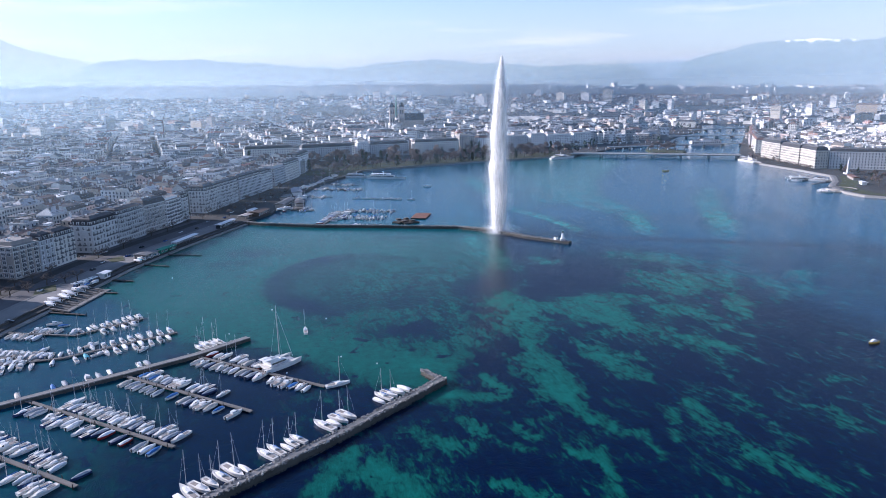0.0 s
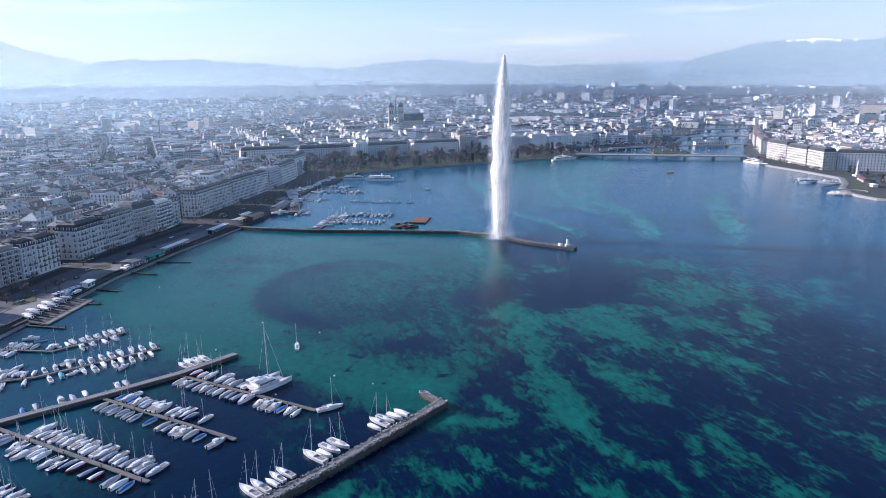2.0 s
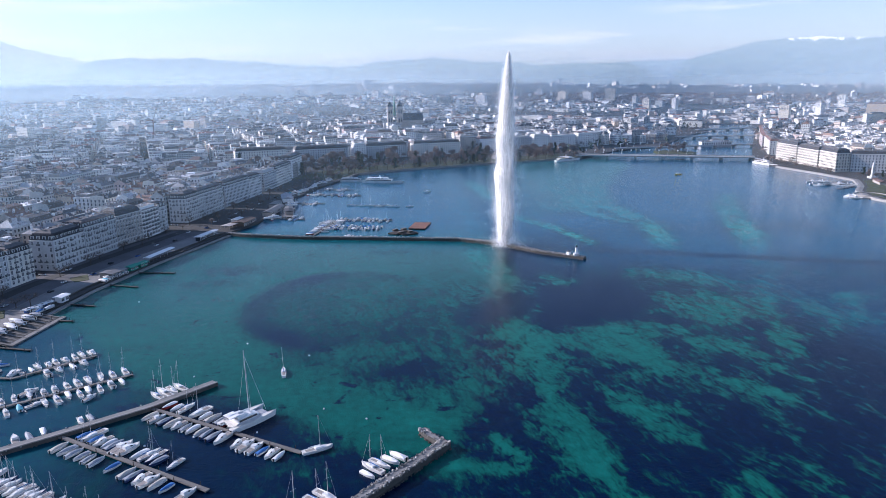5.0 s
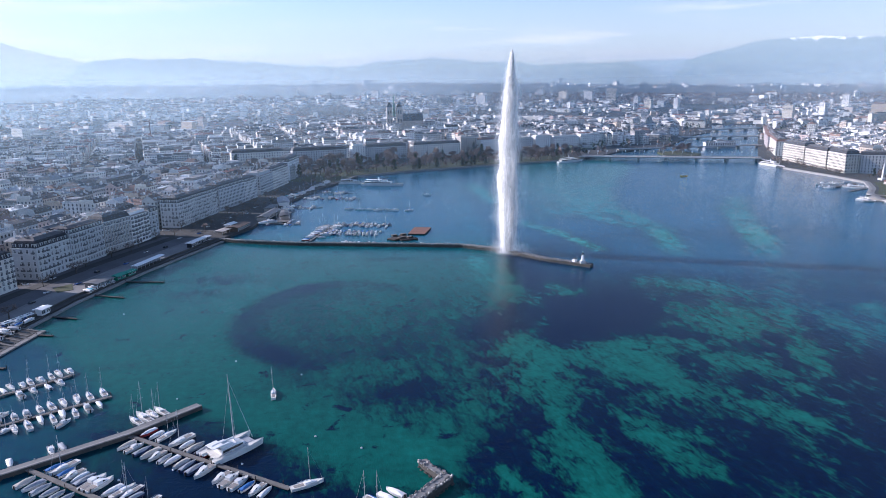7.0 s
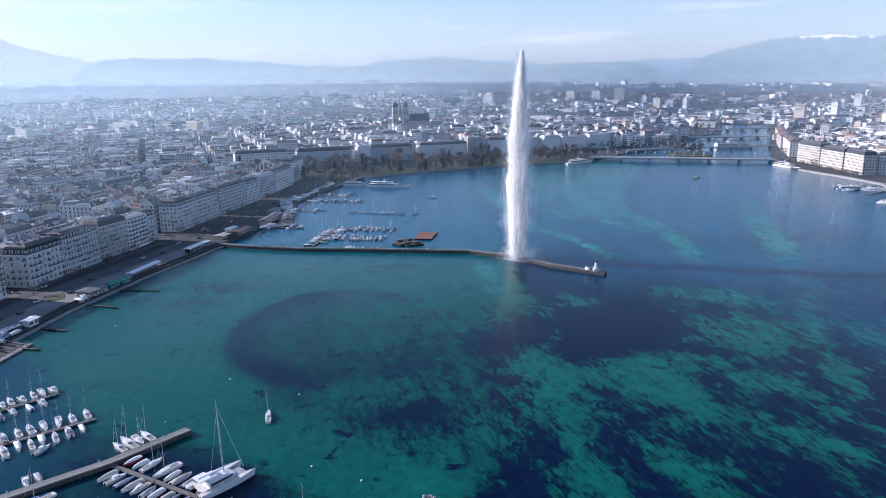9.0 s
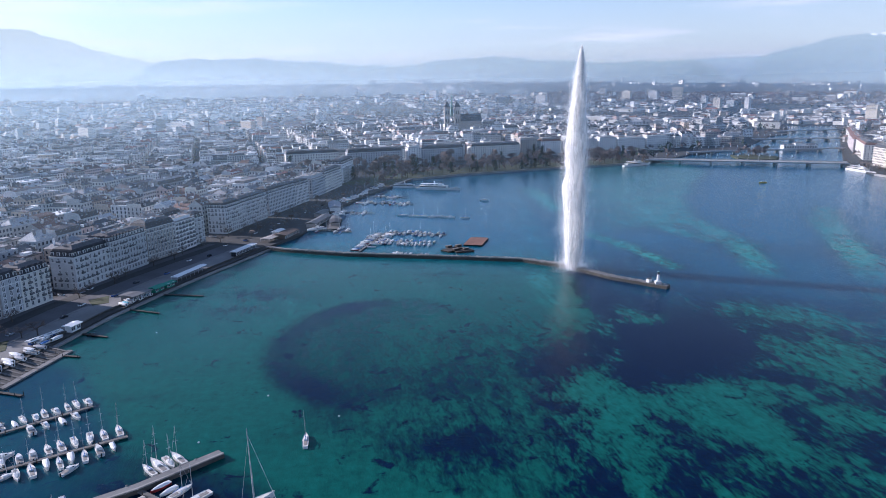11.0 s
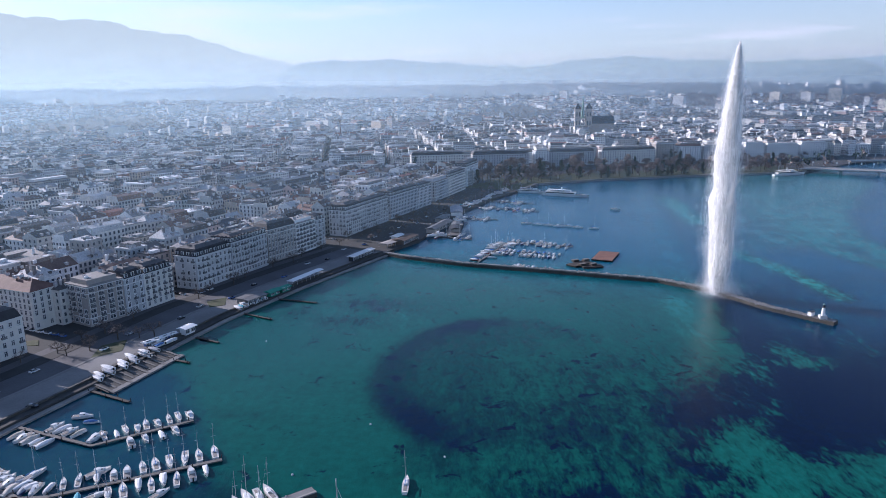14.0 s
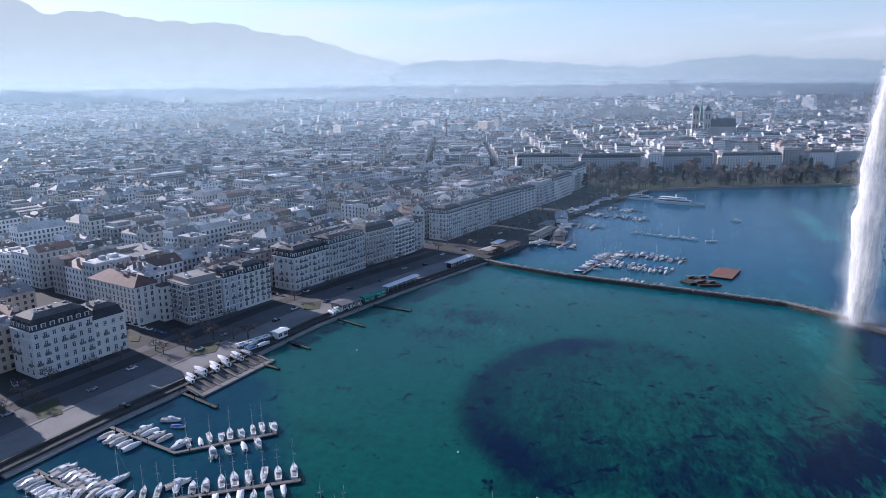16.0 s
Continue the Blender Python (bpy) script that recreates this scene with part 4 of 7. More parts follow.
def lake_house(p0, p1, depth, eave, rise, wall, roof, label, storeys=6, style="mansard", win="plain", bay=3.2, balconies=0.3, dormers=True, ends=(True, True), z=LAND, back=False, detail=True):
    """A town house whose front runs from p0 to p1, with the house on its left."""
    q = math.dist(p0, p1)
    ob = thing("town_house", label, "house", Matrix.Translation((*p0, z)) @ Matrix.Rotation(math.atan2(p1[1] - p0[1], p1[0] - p0[0]), 4, "Z"), "town houses")
    g = Geo()
    g.prism([(0, 0), (q, 0), (q, depth), (0, depth)], -1.5, eave)
    part("wall", g, wall, ob)
    for zz, out in ((4.2, 0.12), (eave - 0.5, 0.35), (eave - 3.6, 0.12))[:3 if detail else 2]:
        g = Geo()
        g.prism([(-out, -out), (q + out, -out), (q + out, depth + out), (-out, depth + out)], zz, zz + 0.4, 0, 0, True)
        bm = bmesh.new()
        me = g.mesh("cornice", M_TRIM)
        bm.from_mesh(me)
        bmesh.ops.remove_doubles(bm, verts=bm.verts, dist=0.001)
        bm.to_mesh(me)
        bm.free()
        part("cornice", me, None, ob)
    g = Geo()
    if style == "mansard":
        a, b, zt = 0.1, 1.7, eave + rise * 0.72
        o, i2 = [(a, a), (q - a, a), (q - a, depth - a), (a, depth - a)], [(b, b), (q - b, b), (q - b, depth - b), (b, depth - b)]
        e = min(depth, q) * 0.30
        c = [(e, e), (q - e, e), (q - e, depth - e), (e, depth - e)]
        g.add([(x, y, eave) for x, y in o] + [(x, y, zt) for x, y in i2] + [(x, y, eave + rise) for x, y in c],
              [(k, (k + 1) % 4, 4 + (k + 1) % 4, 4 + k) for k in range(4)] + [(4 + k, 4 + (k + 1) % 4, 8 + (k + 1) % 4, 8 + k) for k in range(4)] + [(8, 9, 10, 11)])
        g.m[4:9] = [1] * 5
    elif style == "hip":
        e = depth / 2
        g.add([(-0.5, -0.5, eave), (q + 0.5, -0.5, eave), (q + 0.5, depth + 0.5, eave), (-0.5, depth + 0.5, eave), (e, e, eave + rise), (q - e, e, eave + rise)],
              [(0, 1, 5, 4), (1, 2, 5), (2, 3, 4, 5), (3, 0, 4)])
    else:
        g.prism([(-0.2, -0.2), (q + 0.2, -0.2), (q + 0.2, depth + 0.2), (-0.2, depth + 0.2)], eave, eave + 0.5, 1)
        g.prism([(2, 2), (q - 2, 2), (q - 2, depth - 2), (2, depth - 2)], eave + 0.5, eave + rise, 0, 1)
    part("roof", g, [wall, M_CONC] if style == "flat" else [roof, M_ROOFTOP], ob)
    for k in range(max(2, int(q / 9))):
        part("chimney", CHIMNEY, None, ob).matrix_local = pose(q * (k + 0.5) / max(2, int(q / 9)) + row_rng.uniform(-1, 1), depth * row_rng.choice((0.3, 0.5, 0.68)), eave + rise * 0.72, 0, 0, row_rng.choice((0, 90)))
    for k in range(int(q / 5)):
        g = Geo()
        w, d = row_rng.uniform(0.8, 2.2), row_rng.uniform(0.8, 1.8)
        g.box(-w / 2, -d / 2, 0, w / 2, d / 2, row_rng.uniform(0.5, 1.6))
        part("roof_hatch", g, row_rng.choice((M_WHITE, M_ZINC, M_CONC, M_STONE2, M_ZINC, M_CONC)), ob).matrix_local = pose(row_rng.uniform(3.5, q - 3.5), row_rng.uniform(depth * 0.32, depth * 0.68), eave + rise * 0.9)
    sides = [((0, 0), (1, 0), q, 0)]
    if ends[0]:
        sides.append(((0, depth), (0, -1), depth, -90))
    if ends[1]:
        sides.append(((q, 0), (0, 1), depth, 90))
    if back:
        sides.append(((q, depth), (-1, 0), q, 180))
    fh = (eave - 1.2) / storeys
    panes = Geo()
    for (ox, oy), (dx, dy), run, a in sides:
        n = max(1, int((run - 1.2) / bay))
        for k in range(n):
            along = run * (k + 0.5) / n
            x, y = ox + dx * along, oy + dy * along
            for s in range(storeys):
                if a and row_rng.random() < 0.12:
                    continue
                if not detail:
                    m4 = pose(x, y, 1.0 + fh * s + 0.55, 0, 0, a)
                    wx = 0.62 if win == "plain" else 1.1
                    panes.quad(*(m4 @ Vector(p) for p in ((-wx, -0.06, 0), (wx, -0.06, 0), (wx, -0.06, 2.0), (-wx, -0.06, 2.0))))
                    continue
                w_ = part("window", WIN[win], None, ob)
                w_.matrix_local = pose(x, y, 1.0 + fh * s + 0.45, 0, 0, a) @ Matrix.Diagonal((1.22, 1, 1.12, 1))
                if s and a != 180 and row_rng.random() < balconies * (1.6 if k % 3 == 1 else 0.6):
                    part("balcony", BALCONY, None, ob).matrix_local = pose(x, y, 1.0 + fh * s + 0.45, 0, 0, a)
            if dormers and style == "mansard":
                nx, ny = (dy, -dx)
                part("dormer", DORMER, None, ob).matrix_local = pose(x - nx * 0.35, y - ny * 0.35, eave + 0.3, 0, 0, a) @ Matrix.Diagonal((1.15, 1.1, 1.25, 1))
    if panes.f:
        part("windows", panes, M_GLASS, ob, kind="stuff")
    return ob


U, V, O = (0.211, 0.977), (-0.977, 0.211), (-254.5, 349)


def shore(u, v=0.0):
    return (O[0] + U[0] * u + V[0] * v, O[1] + U[1] * u + V[1] * v)


# front row, walking away from the camera
lake_house(shore(-104), shore(-56), 15, 19.5, 6, M_STONE2, M_SLATE, "grey stone town house of the quay's near end", 5, detail=False)
lake_house(shore(-160), shore(-108), 15, 19.5, 6, M_STONE, M_SLATE, "pale stone town house by the harbour", 5, detail=False)
lake_house(shore(-52), shore(-19), 15, 19.5, 6, M_STONE, M_SLATE, "pale stone town house under a dark mansard", 5, balconies=0.2)
lake_house(shore(0), shore(26), 17, 20, 6.5, M_STONE, M_SLATE, "ornate pale stone corner house with dormered dark mansard", 5, balconies=0.45)
lake_house(shore(26, 0.6), shore(41.5, 0.6), 16, 17.5, 5.5, M_CREAM, M_SLATE, "cream house with tall arched storey and balustrade", 4, balconies=0.3, dormers=False, ends=(False, True))
lake_house(shore(1, 62), shore(1, 22), 14, 19, 5, M_PINKW, M_REDROOF, "pinkish apartment house with a brown-red roof", 5, "hip", balconies=0.0, ends=(False, True))
lake_house(shore(62.5, 64), shore(62.5, 24), 15, 20, 4.5, M_CREAM, M_REDROOF, "cream apartment house under brown-red tiles", 6, "hip", balconies=0.0)
lake_house(shore(77, 3), shore(97, 0.5), 18, 20.5, 3, M_BROWNW, M_ZINC, "grey-brown modern apartment house with recessed balconies", 7, "flat", "wide", 4.0, 0.9)
lake_house(shore(97, 0), shore(110), 16, 20, 5, M_STONE2, M_SLATE, "narrow town house with white shutters and dark roof", 6, win="shut", balconies=0.1, ends=(False, False))
lake_house(shore(110), shore(130), 16, 19.5, 5, M_CREAM, M_SLATE, "cream town house with small iron balconies", 6, balconies=0.6, ends=(False, True))
lake_house(shore(149), shore(179), 17, 20, 6, M_STONE, M_SLATE, "rounded corner house of pale stone with dormers", 5, balconies=0.45)
lake_house(shore(179, -0.5), shore(214, -0.5), 17, 22.5, 4.5, M_STONE2, M_SLATE, "tall grey stone house with close-set windows", 6, bay=2.7, balconies=0.35, ends=(True, True))
lake_house(shore(218, 2), shore(246, -1), 15, 23, 5, M_BROWNW, M_SLATE, "tall brownish corner house with dark mansard", 7, bay=2.8, balconies=0.2, dormers=False)
lake_house(shore(246, -1), shore(270, -1), 15, 22, 2.5, M_WHITEW, M_ZINC, "white modern apartment house with balcony bands", 7, "flat", "wide", 3.6, 1.0, ends=(False, False))
lake_house(shore(270, 0), shore(284, 0), 15, 20.5, 4.5, M_STONE2, M_SLATE, "grey corner house beside the street", 6, balconies=0.3, ends=(False, True))
lake_house(shore(313, -1), shore(338, -1), 16, 21, 6, M_STONE, M_SLATE, "pale stone corner house with slate turret roof", 6, bay=2.8, balconies=0.25)
lake_house(shore(338), shore(386), 16, 21, 5, M_STONE2, M_SLATE, "long grey stone row with close windows", 6, bay=2.8, balconies=0.25, ends=(False, True))
lake_house(shore(394, 2), shore(450, 2), 16, 21, 5.5, M_STONE2, M_SLATE, "second long stone row with dark mansard", 6, bay=2.9, balconies=0.2, detail=False)
lake_house(shore(450, 3), shore(484, 3), 16, 20, 5, M_STONE, M_SLATE, "pale row of lakeside town houses", 6, bay=2.9, balconies=0.2, ends=(False, True), detail=False)
lake_house(shore(500, 6), shore(540, 8), 16, 20, 4, M_STONE2, M_ZINC, "dull green-grey apartment house", 6, "flat", balconies=0.2, detail=False)
lake_house(shore(540, 8), shore(600, 12), 16, 21, 5, M_CREAM, M_SLATE, "pale corner house towards the park", 6, bay=3.4, balconies=0.1, detail=False)
lake_house(shore(618, 18), shore(672, 24), 18, 24, 6, M_WHITEW, M_SLATE, "large white corner house at the park", 6, balconies=0.1, detail=False)


# houses round the park, and across the lake
def row(pts, specs, z=LAND, bay=3.6, **more):
    for (a, b), (h, rise, wall, roof, label, style) in zip(pts, specs):
        lake_house(a, b, 17, h, rise, wall, roof, label, max(4, int(h / 3.5)), style, bay=bay, balconies=0.0, dormers=False, z=z, detail=False, **more)


PU = (0.94, 0.34)


def park(u, v=0.0):
    return (-160 + PU[0] * u - PU[1] * v, 1124 + PU[1] * u + PU[0] * v)


row([(park(0, 8), park(84, 8)), (park(92, 2), park(112, 2)), (park(116, 14), park(186, 14)), (park(196, 8), park(280, 8)), (park(288, 24), park(318, 24)),
     (park(324, 20), park(360, 20)), (park(366, 24), park(430, 24)), (park(438, 28), park(470, 28)), (park(476, 30), park(530, 30)), (park(536, 32), park(580, 32)), (park(-90, 4), park(-14, 6))],
    [(22, 6, M_STONE2, M_SLATE, "long grey stone house behind the park trees", "mansard"), (26, 3, M_WHITEW, M_ZINC, "white modern block with a blind side wall", "flat"),
     (22, 6, M_STONE2, M_SLATE, "dark stone palace with a broad roof", "mansard"), (23, 5, M_CREAM, M_SLATE, "pale stone row beyond the park", "mansard"),
     (30, 2, M_BROWNW, M_ZINC, "tall brown office block", "flat"), (25, 5, M_WHITEW, M_REDROOF, "bright white house with a red roof", "mansard"),
     (24, 2, M_STONE2, M_ZINC, "glass and steel office block", "flat"), (26, 2, M_WHITEW, M_ZINC, "white office block near the bridge", "flat"),
     (22, 3, M_WHITEW, M_ZINC, "white office row near the bridge", "flat"), (24, 2, M_WHITEW, M_ZINC, "white office block by the river", "flat"),
     (24, 5, M_CREAM, M_SLATE, "cream stone house at the park's end", "mansard")])
row([((568, 1068), (566, 1010)), ((565, 1006), (561, 950)), ((560.5, 946), (556, 902))],
    [(25, 6, M_HOTEL, M_SLATE, "bright cream hotel with rows of windows", "mansard"), (23, 6, M_HOTEL, M_SLATE, "long cream sunlit hotel front", "mansard"), (24, 6, M_HOTEL, M_SLATE, "cream hotel at the corner of the quay", "mansard")], bay=2.7)
row([((574, 899), (640, 866)), ((643, 864), (720, 826)), ((724, 822), (800, 780))],
    [(23, 5, M_STONE2, M_SLATE, "shaded grey stone hotel front", "mansard"), (22, 5, M_STONE2, M_SLATE, "grey stone row of the far quay", "mansard"), (23, 5, M_STONE, M_SLATE, "pale row of the far quay", "mansard")])
row([((640, 1240), (592, 1132)), ((700, 1370), (645, 1255)), ((790, 1545), (715, 1395))],
    [(22, 5, M_CREAM, M_REDROOF, "sunlit cream row along the river", "mansard"), (21, 5, M_PINKW, M_REDROOF, "pink riverside row with red roofs", "hip"), (20, 5, M_CREAM, M_REDROOF, "cream row of houses along the river", "hip")])


# ---- the city behind ----
def house(gw, gr, gf, gx, gc, cx, cy, z, w, d, ang, h, kind, rng, windows=True):
    """One city house: walls with chimneys, a roof and its windows, into the four meshes."""
    c, s = math.cos(ang), math.sin(ang)

    def put(x, y, zz):
        return (cx + x * c - y * s, cy + x * s + y * c, z + zz)

    def block(g, x0, y0, z0, x1, y1, z1, lid=True):
        vs = [put(x, y, zz) for zz in (z0, z1) for x, y in ((x0, y0), (x1, y0), (x1, y1), (x0, y1))]
        g.add(vs, [(0, 1, 5, 4), (1, 2, 6, 5), (2, 3, 7, 6), (3, 0, 4, 7)] + ([(4, 5, 6, 7)] if lid else []))

    a, b = w / 2, d / 2
    block(gw, -a, -b, -3, a, b, h, False)
    if kind == "flat":
        block(gf, -a - 0.2, -b - 0.2, h, a + 0.2, b + 0.2, h + 0.7)
        if rng.random() < 0.28 and min(a, b) > 4.5:
            block(gc, -a + 2.2, -b + 2.2, h + 0.7, a - 2.2, b - 2.2, h + 3.2)
        if windows:
            for _ in range(rng.randint(5, 10)):
                x, y, q = rng.uniform(-a * 0.85, a * 0.85), rng.uniform(-b * 0.8, b * 0.8), rng.uniform(0.3, 1.0)
                block(gc, x - q * rng.uniform(0.5, 1.6), y - q * 0.5, h + 0.6, x + q, y + q * 0.5, h + rng.uniform(1.0, 2.6))
        for _ in range(rng.randint(1, 3)):
            x, y, q = rng.uniform(-a * 0.6, a * 0.6), rng.uniform(-b * 0.5, b * 0.5), rng.uniform(1, 3)
            block(gc, x - q, y - q * 0.7, h + 0.7, x + q, y + q * 0.7, h + rng.uniform(1.8, 3.6))
    else:
        rise = rng.uniform(3.2, 5.5)
        o = [(-a - 0.4, -b - 0.4), (a + 0.4, -b - 0.4), (a + 0.4, b + 0.4), (-a - 0.4, b + 0.4)]
        if kind in ("gable", "terrace"):
            rise = rng.uniform(3.0, 4.6) if kind == "gable" else rng.uniform(4.2, 5.4)
            line = [(-b - 0.4, h), (0, h + rise), (b + 0.4, h)] if kind == "gable" else [(-b - 0.2, h), (-b + 1.3, h + rise * 0.72), (0, h + rise), (b - 1.3, h + rise * 0.72), (b + 0.2, h)]
            for (ya, za), (yb, zb) in zip(line, line[1:]):
                gr.add([put(-a, ya, za), put(a, ya, za), put(a, yb, zb), put(-a, yb, zb)], [(0, 1, 2, 3)])
            gw.add([put(a, y, q) for y, q in line], [tuple(range(len(line)))])
            gw.add([put(-a, y, q) for y, q in line], [tuple(range(len(line) - 1, -1, -1))])
            for x in (-a, a):
                if rng.random() < 0.6:
                    block(gw, x - 0.25, -b * 0.85, h, x + 0.25, b * 0.85, h + rise * 0.8)
        else:
            e = min(a, b) * rng.uniform(0.25, 1.0)
            if w >= d:
                top = [(-a + e, 0), (a - e, 0)]
                fs = [(0, 1, 5, 4), (1, 2, 5), (2, 3, 4, 5), (3, 0, 4)]
            else:
                top = [(0, -b + e), (0, b - e)]
                fs = [(0, 1, 4), (1, 2, 5, 4), (2, 3, 5), (3, 0, 4, 5)]
            gr.add([put(x, y, h) for x, y in o] + [put(x, y, h + rise) for x, y in top], fs)
        for _ in range(rng.randint(3, 7) if windows else rng.randint(1, 3)):
            x, y = rng.uniform(-a * 0.8, a * 0.8), rng.uniform(-b * 0.5, b * 0.5)
            q = rng.uniform(0.4, 1.1)
            block(gc, x - q, y - 0.45, h + 1, x + q, y + 0.45, h + rise + rng.uniform(0.6, 1.8))
        if windows:
            for _ in range(rng.randint(4, 9)):
                x, sd = rng.uniform(-a * 0.8, a * 0.8), rng.choice((-1, 1))
                y = sd * (b - 1.6)
                block(gc, x - 0.8, y - 0.9, h + 0.3, x + 0.8, y + 0.9, h + 2.3)
    if windows:
        n = max(2, int(h / 3.3))
        fh = (h - 0.8) / n
        bay = rng.uniform(2.6, 3.4)
        ww, wh = rng.uniform(0.6, 0.85), rng.uniform(1.7, 2.2)
        for (ox, oy), (dx, dy), run in (((-a, -b), (1, 0), w), ((a, -b), (0, 1), d), ((a, b), (-1, 0), w), ((-a, b), (0, -1), d)):
            k = max(1, int((run - 1) / bay))
            nx, ny = dy * 0.06, -dx * 0.06
            for i in range(k):
                m = run * (i + 0.5) / k
                x0, y0, x1, y1 = ox + dx * (m - ww) + nx, oy + dy * (m - ww) + ny, ox + dx * (m + ww) + nx, oy + dy * (m + ww) + ny
                for f in range(n):
                    zz = 1.0 + f * fh
                    gx.quad(put(x0, y0, zz), put(x1, y1, zz), put(x1, y1, zz + wh), put(x0, y0, zz + wh))


def in_water(x, y, w, d, ang, pad=6):
    c, s = math.cos(ang), math.sin(ang)
    for sx in (-1, 1):
        for sy in (-1, 1):
            x2, y2 = sx * (w / 2 + pad), sy * (d / 2 + pad)
            if inside(WATERLINE, x + x2 * c - y2 * s, y + x2 * s + y2 * c):
                return True
    return False


def in_sight(x, y):
    return -58 < math.degrees(math.atan2(x + 5, y - 165)) < 60 and math.degrees(math.atan2(x, y)) < 39 and y > 240


city_rng = random.Random(21)
specs = []


def district(origin, ang, us, vs, tall, flat, jitter, ok, turn=2.0):
    """Blocks of houses round courtyards, in a frame whose first axis runs along the streets."""
    c, s = math.cos(ang), math.sin(ang)
    for u0, u1 in us:
        for v0, v1 in vs:
            if city_rng.random() < 0.04:
                continue
            rows_ = [(v0 + 6.5, 0), (v1 - 6.5, 0)]
            if v1 - v0 > 52:
                rows_.append(((v0 + v1) / 2, 1))
            for v, mid in rows_:
                u = u0
                while u < u1 - 8:
                    w = min(city_rng.uniform(34, 44) if city_rng.random() < 0.1 else city_rng.uniform(12, 28), u1 - u)
                    if u1 - u - w < 9:
                        w = u1 - u
                    d = city_rng.uniform(11.5, 15.5)
                    h = city_rng.uniform(*tall) * (0.65 if mid else 1) * (0.6 if city_rng.random() < 0.07 else 1)
                    uu, vv = u + w / 2, v + city_rng.uniform(-1, 1) * jitter
                    x, y = origin[0] + c * uu - s * vv, origin[1] + s * uu + c * vv
                    kind = "flat" if city_rng.random() < flat else city_rng.choice(("gable", "gable", "terrace", "terrace", "gable", "hip"))
                    if not (mid and city_rng.random() < 0.35) and ok(x, y) and in_sight(x, y):
                        specs.append((x, y, w - city_rng.uniform(0, 0.6), d, ang + radians(city_rng.uniform(-turn, turn)) * jitter, h, kind))
                    u += w
            for u in (u0 + 6.5, u1 - 6.5):
                v = v0 + 13.5
                while v < v1 - 21:
                    d = city_rng.uniform(13, 20)
                    x, y = origin[0] + c * u - s * (v + d / 2), origin[1] + s * u + c * (v + d / 2)
                    if ok(x, y) and in_sight(x, y):
                        specs.append((x, y, 12.4, min(d, v1 - 13.5 - v), ang, city_rng.uniform(*tall), "flat" if city_rng.random() < flat else "hip"))
                    v += d


def spans(start, stop, lo, hi, gap):
    out, v = [], start
    while v < stop:
        w = city_rng.uniform(lo, hi)
        out.append((v, v + w))
        v += w + gap * city_rng.uniform(0.8, 1.3)
    return out


ANG1 = math.atan2(U[1], U[0])
ANG2 = math.atan2(PU[1], PU[0])


def eaux(x, y):
    v = (x - O[0]) * V[0] + (y - O[1]) * V[1]
    u = (x - O[0]) * U[0] + (y - O[1]) * U[1]
    if u < 140 and v < 84:
        return u > 68 or (20 < v and u > 30 and v > 66) or (u < 10 and v > 20)
    return u < 640


def centre(x, y):
    if eaux(x, y) and (x - O[0]) * U[0] + (y - O[1]) * U[1] < 640:
        return False
    if -(x + 160) * PU[1] + (y - 1124) * PU[0] < 44:
        return False
    return math.hypot(x - 10, y - 1488) > 50 and not in_water(x, y, 16, 12, 0)


def rightbank(x, y):
    return not in_water(x, y, 20, 14, 0, 26) and x > 575


V1 = [(19, 64), (77, 122), (136, 190)] + spans(204, 1500, 46, 64, 13)
district(O, ANG1, [(-60, 41), (74, 130), (148, 284), (313, 386), (396, 484), (500, 566), (578, 640)], V1[:3], (16.5, 23), 0.3, 0.6, eaux)
district(O, ANG1, [(-60, 20), (34, 130), (146, 216), (230, 300), (314, 386), (398, 484), (498, 566), (580, 640)], V1[3:], (13.5, 25), 0.42, 1.0, eaux)
district(park(0), ANG2, spans(-1300, 700, 52, 84, 12), spans(34, 620, 40, 54, 10), (13, 24), 0.5, 2.2, centre)
district((585, 1300), math.atan2(-1, 0.12), spans(0, 720, 60, 90, 13), spans(30, 900, 44, 58, 12), (16, 24), 0.4, 1.0, rightbank)

# beyond the districts: looser blocks towards the mountains
for _ in range(14000):
    d = math.sqrt(city_rng.uniform(1000 ** 2, 4700 ** 2))
    az = radians(city_rng.uniform(-57, 38))
    x, y = d * math.sin(az), 80 + d * math.cos(az)
    u1, v1 = (x - O[0]) * U[0] + (y - O[1]) * U[1], (x - O[0]) * V[0] + (y - O[1]) * V[1]
    u2, v2 = (x + 160) * PU[0] + (y - 1124) * PU[1], -(x + 160) * PU[1] + (y - 1124) * PU[0]
    if (u1 < 650 and v1 < 1520) or (-1310 < u2 < 760 and -300 < v2 < 660) or in_water(x, y, 30, 30, 0) or (560 < x < 1540 and 560 < y < 1310):
        continue
    if noise.noise((x * 0.0022, y * 0.0022, 3)) < -0.18:
        continue
    if d > 3400 and az > radians(2) and city_rng.random() < 0.8:
        continue
    big = city_rng.random() < 0.25
    specs.append((x, y, city_rng.uniform(28, 60) if big else city_rng.uniform(12, 30), city_rng.uniform(11, 16) * (1.3 if big else 1),
                  ANG1 + radians(city_rng.choice((0, 90, 20, 65, -30)) + city_rng.uniform(-6, 6)), city_rng.uniform(7 if d < 2200 else 4, 20 if d < 2200 else 11) + (city_rng.uniform(8, 22) if city_rng.random() < 0.05 else 0), "flat" if city_rng.random() < 0.5 else "hip"))

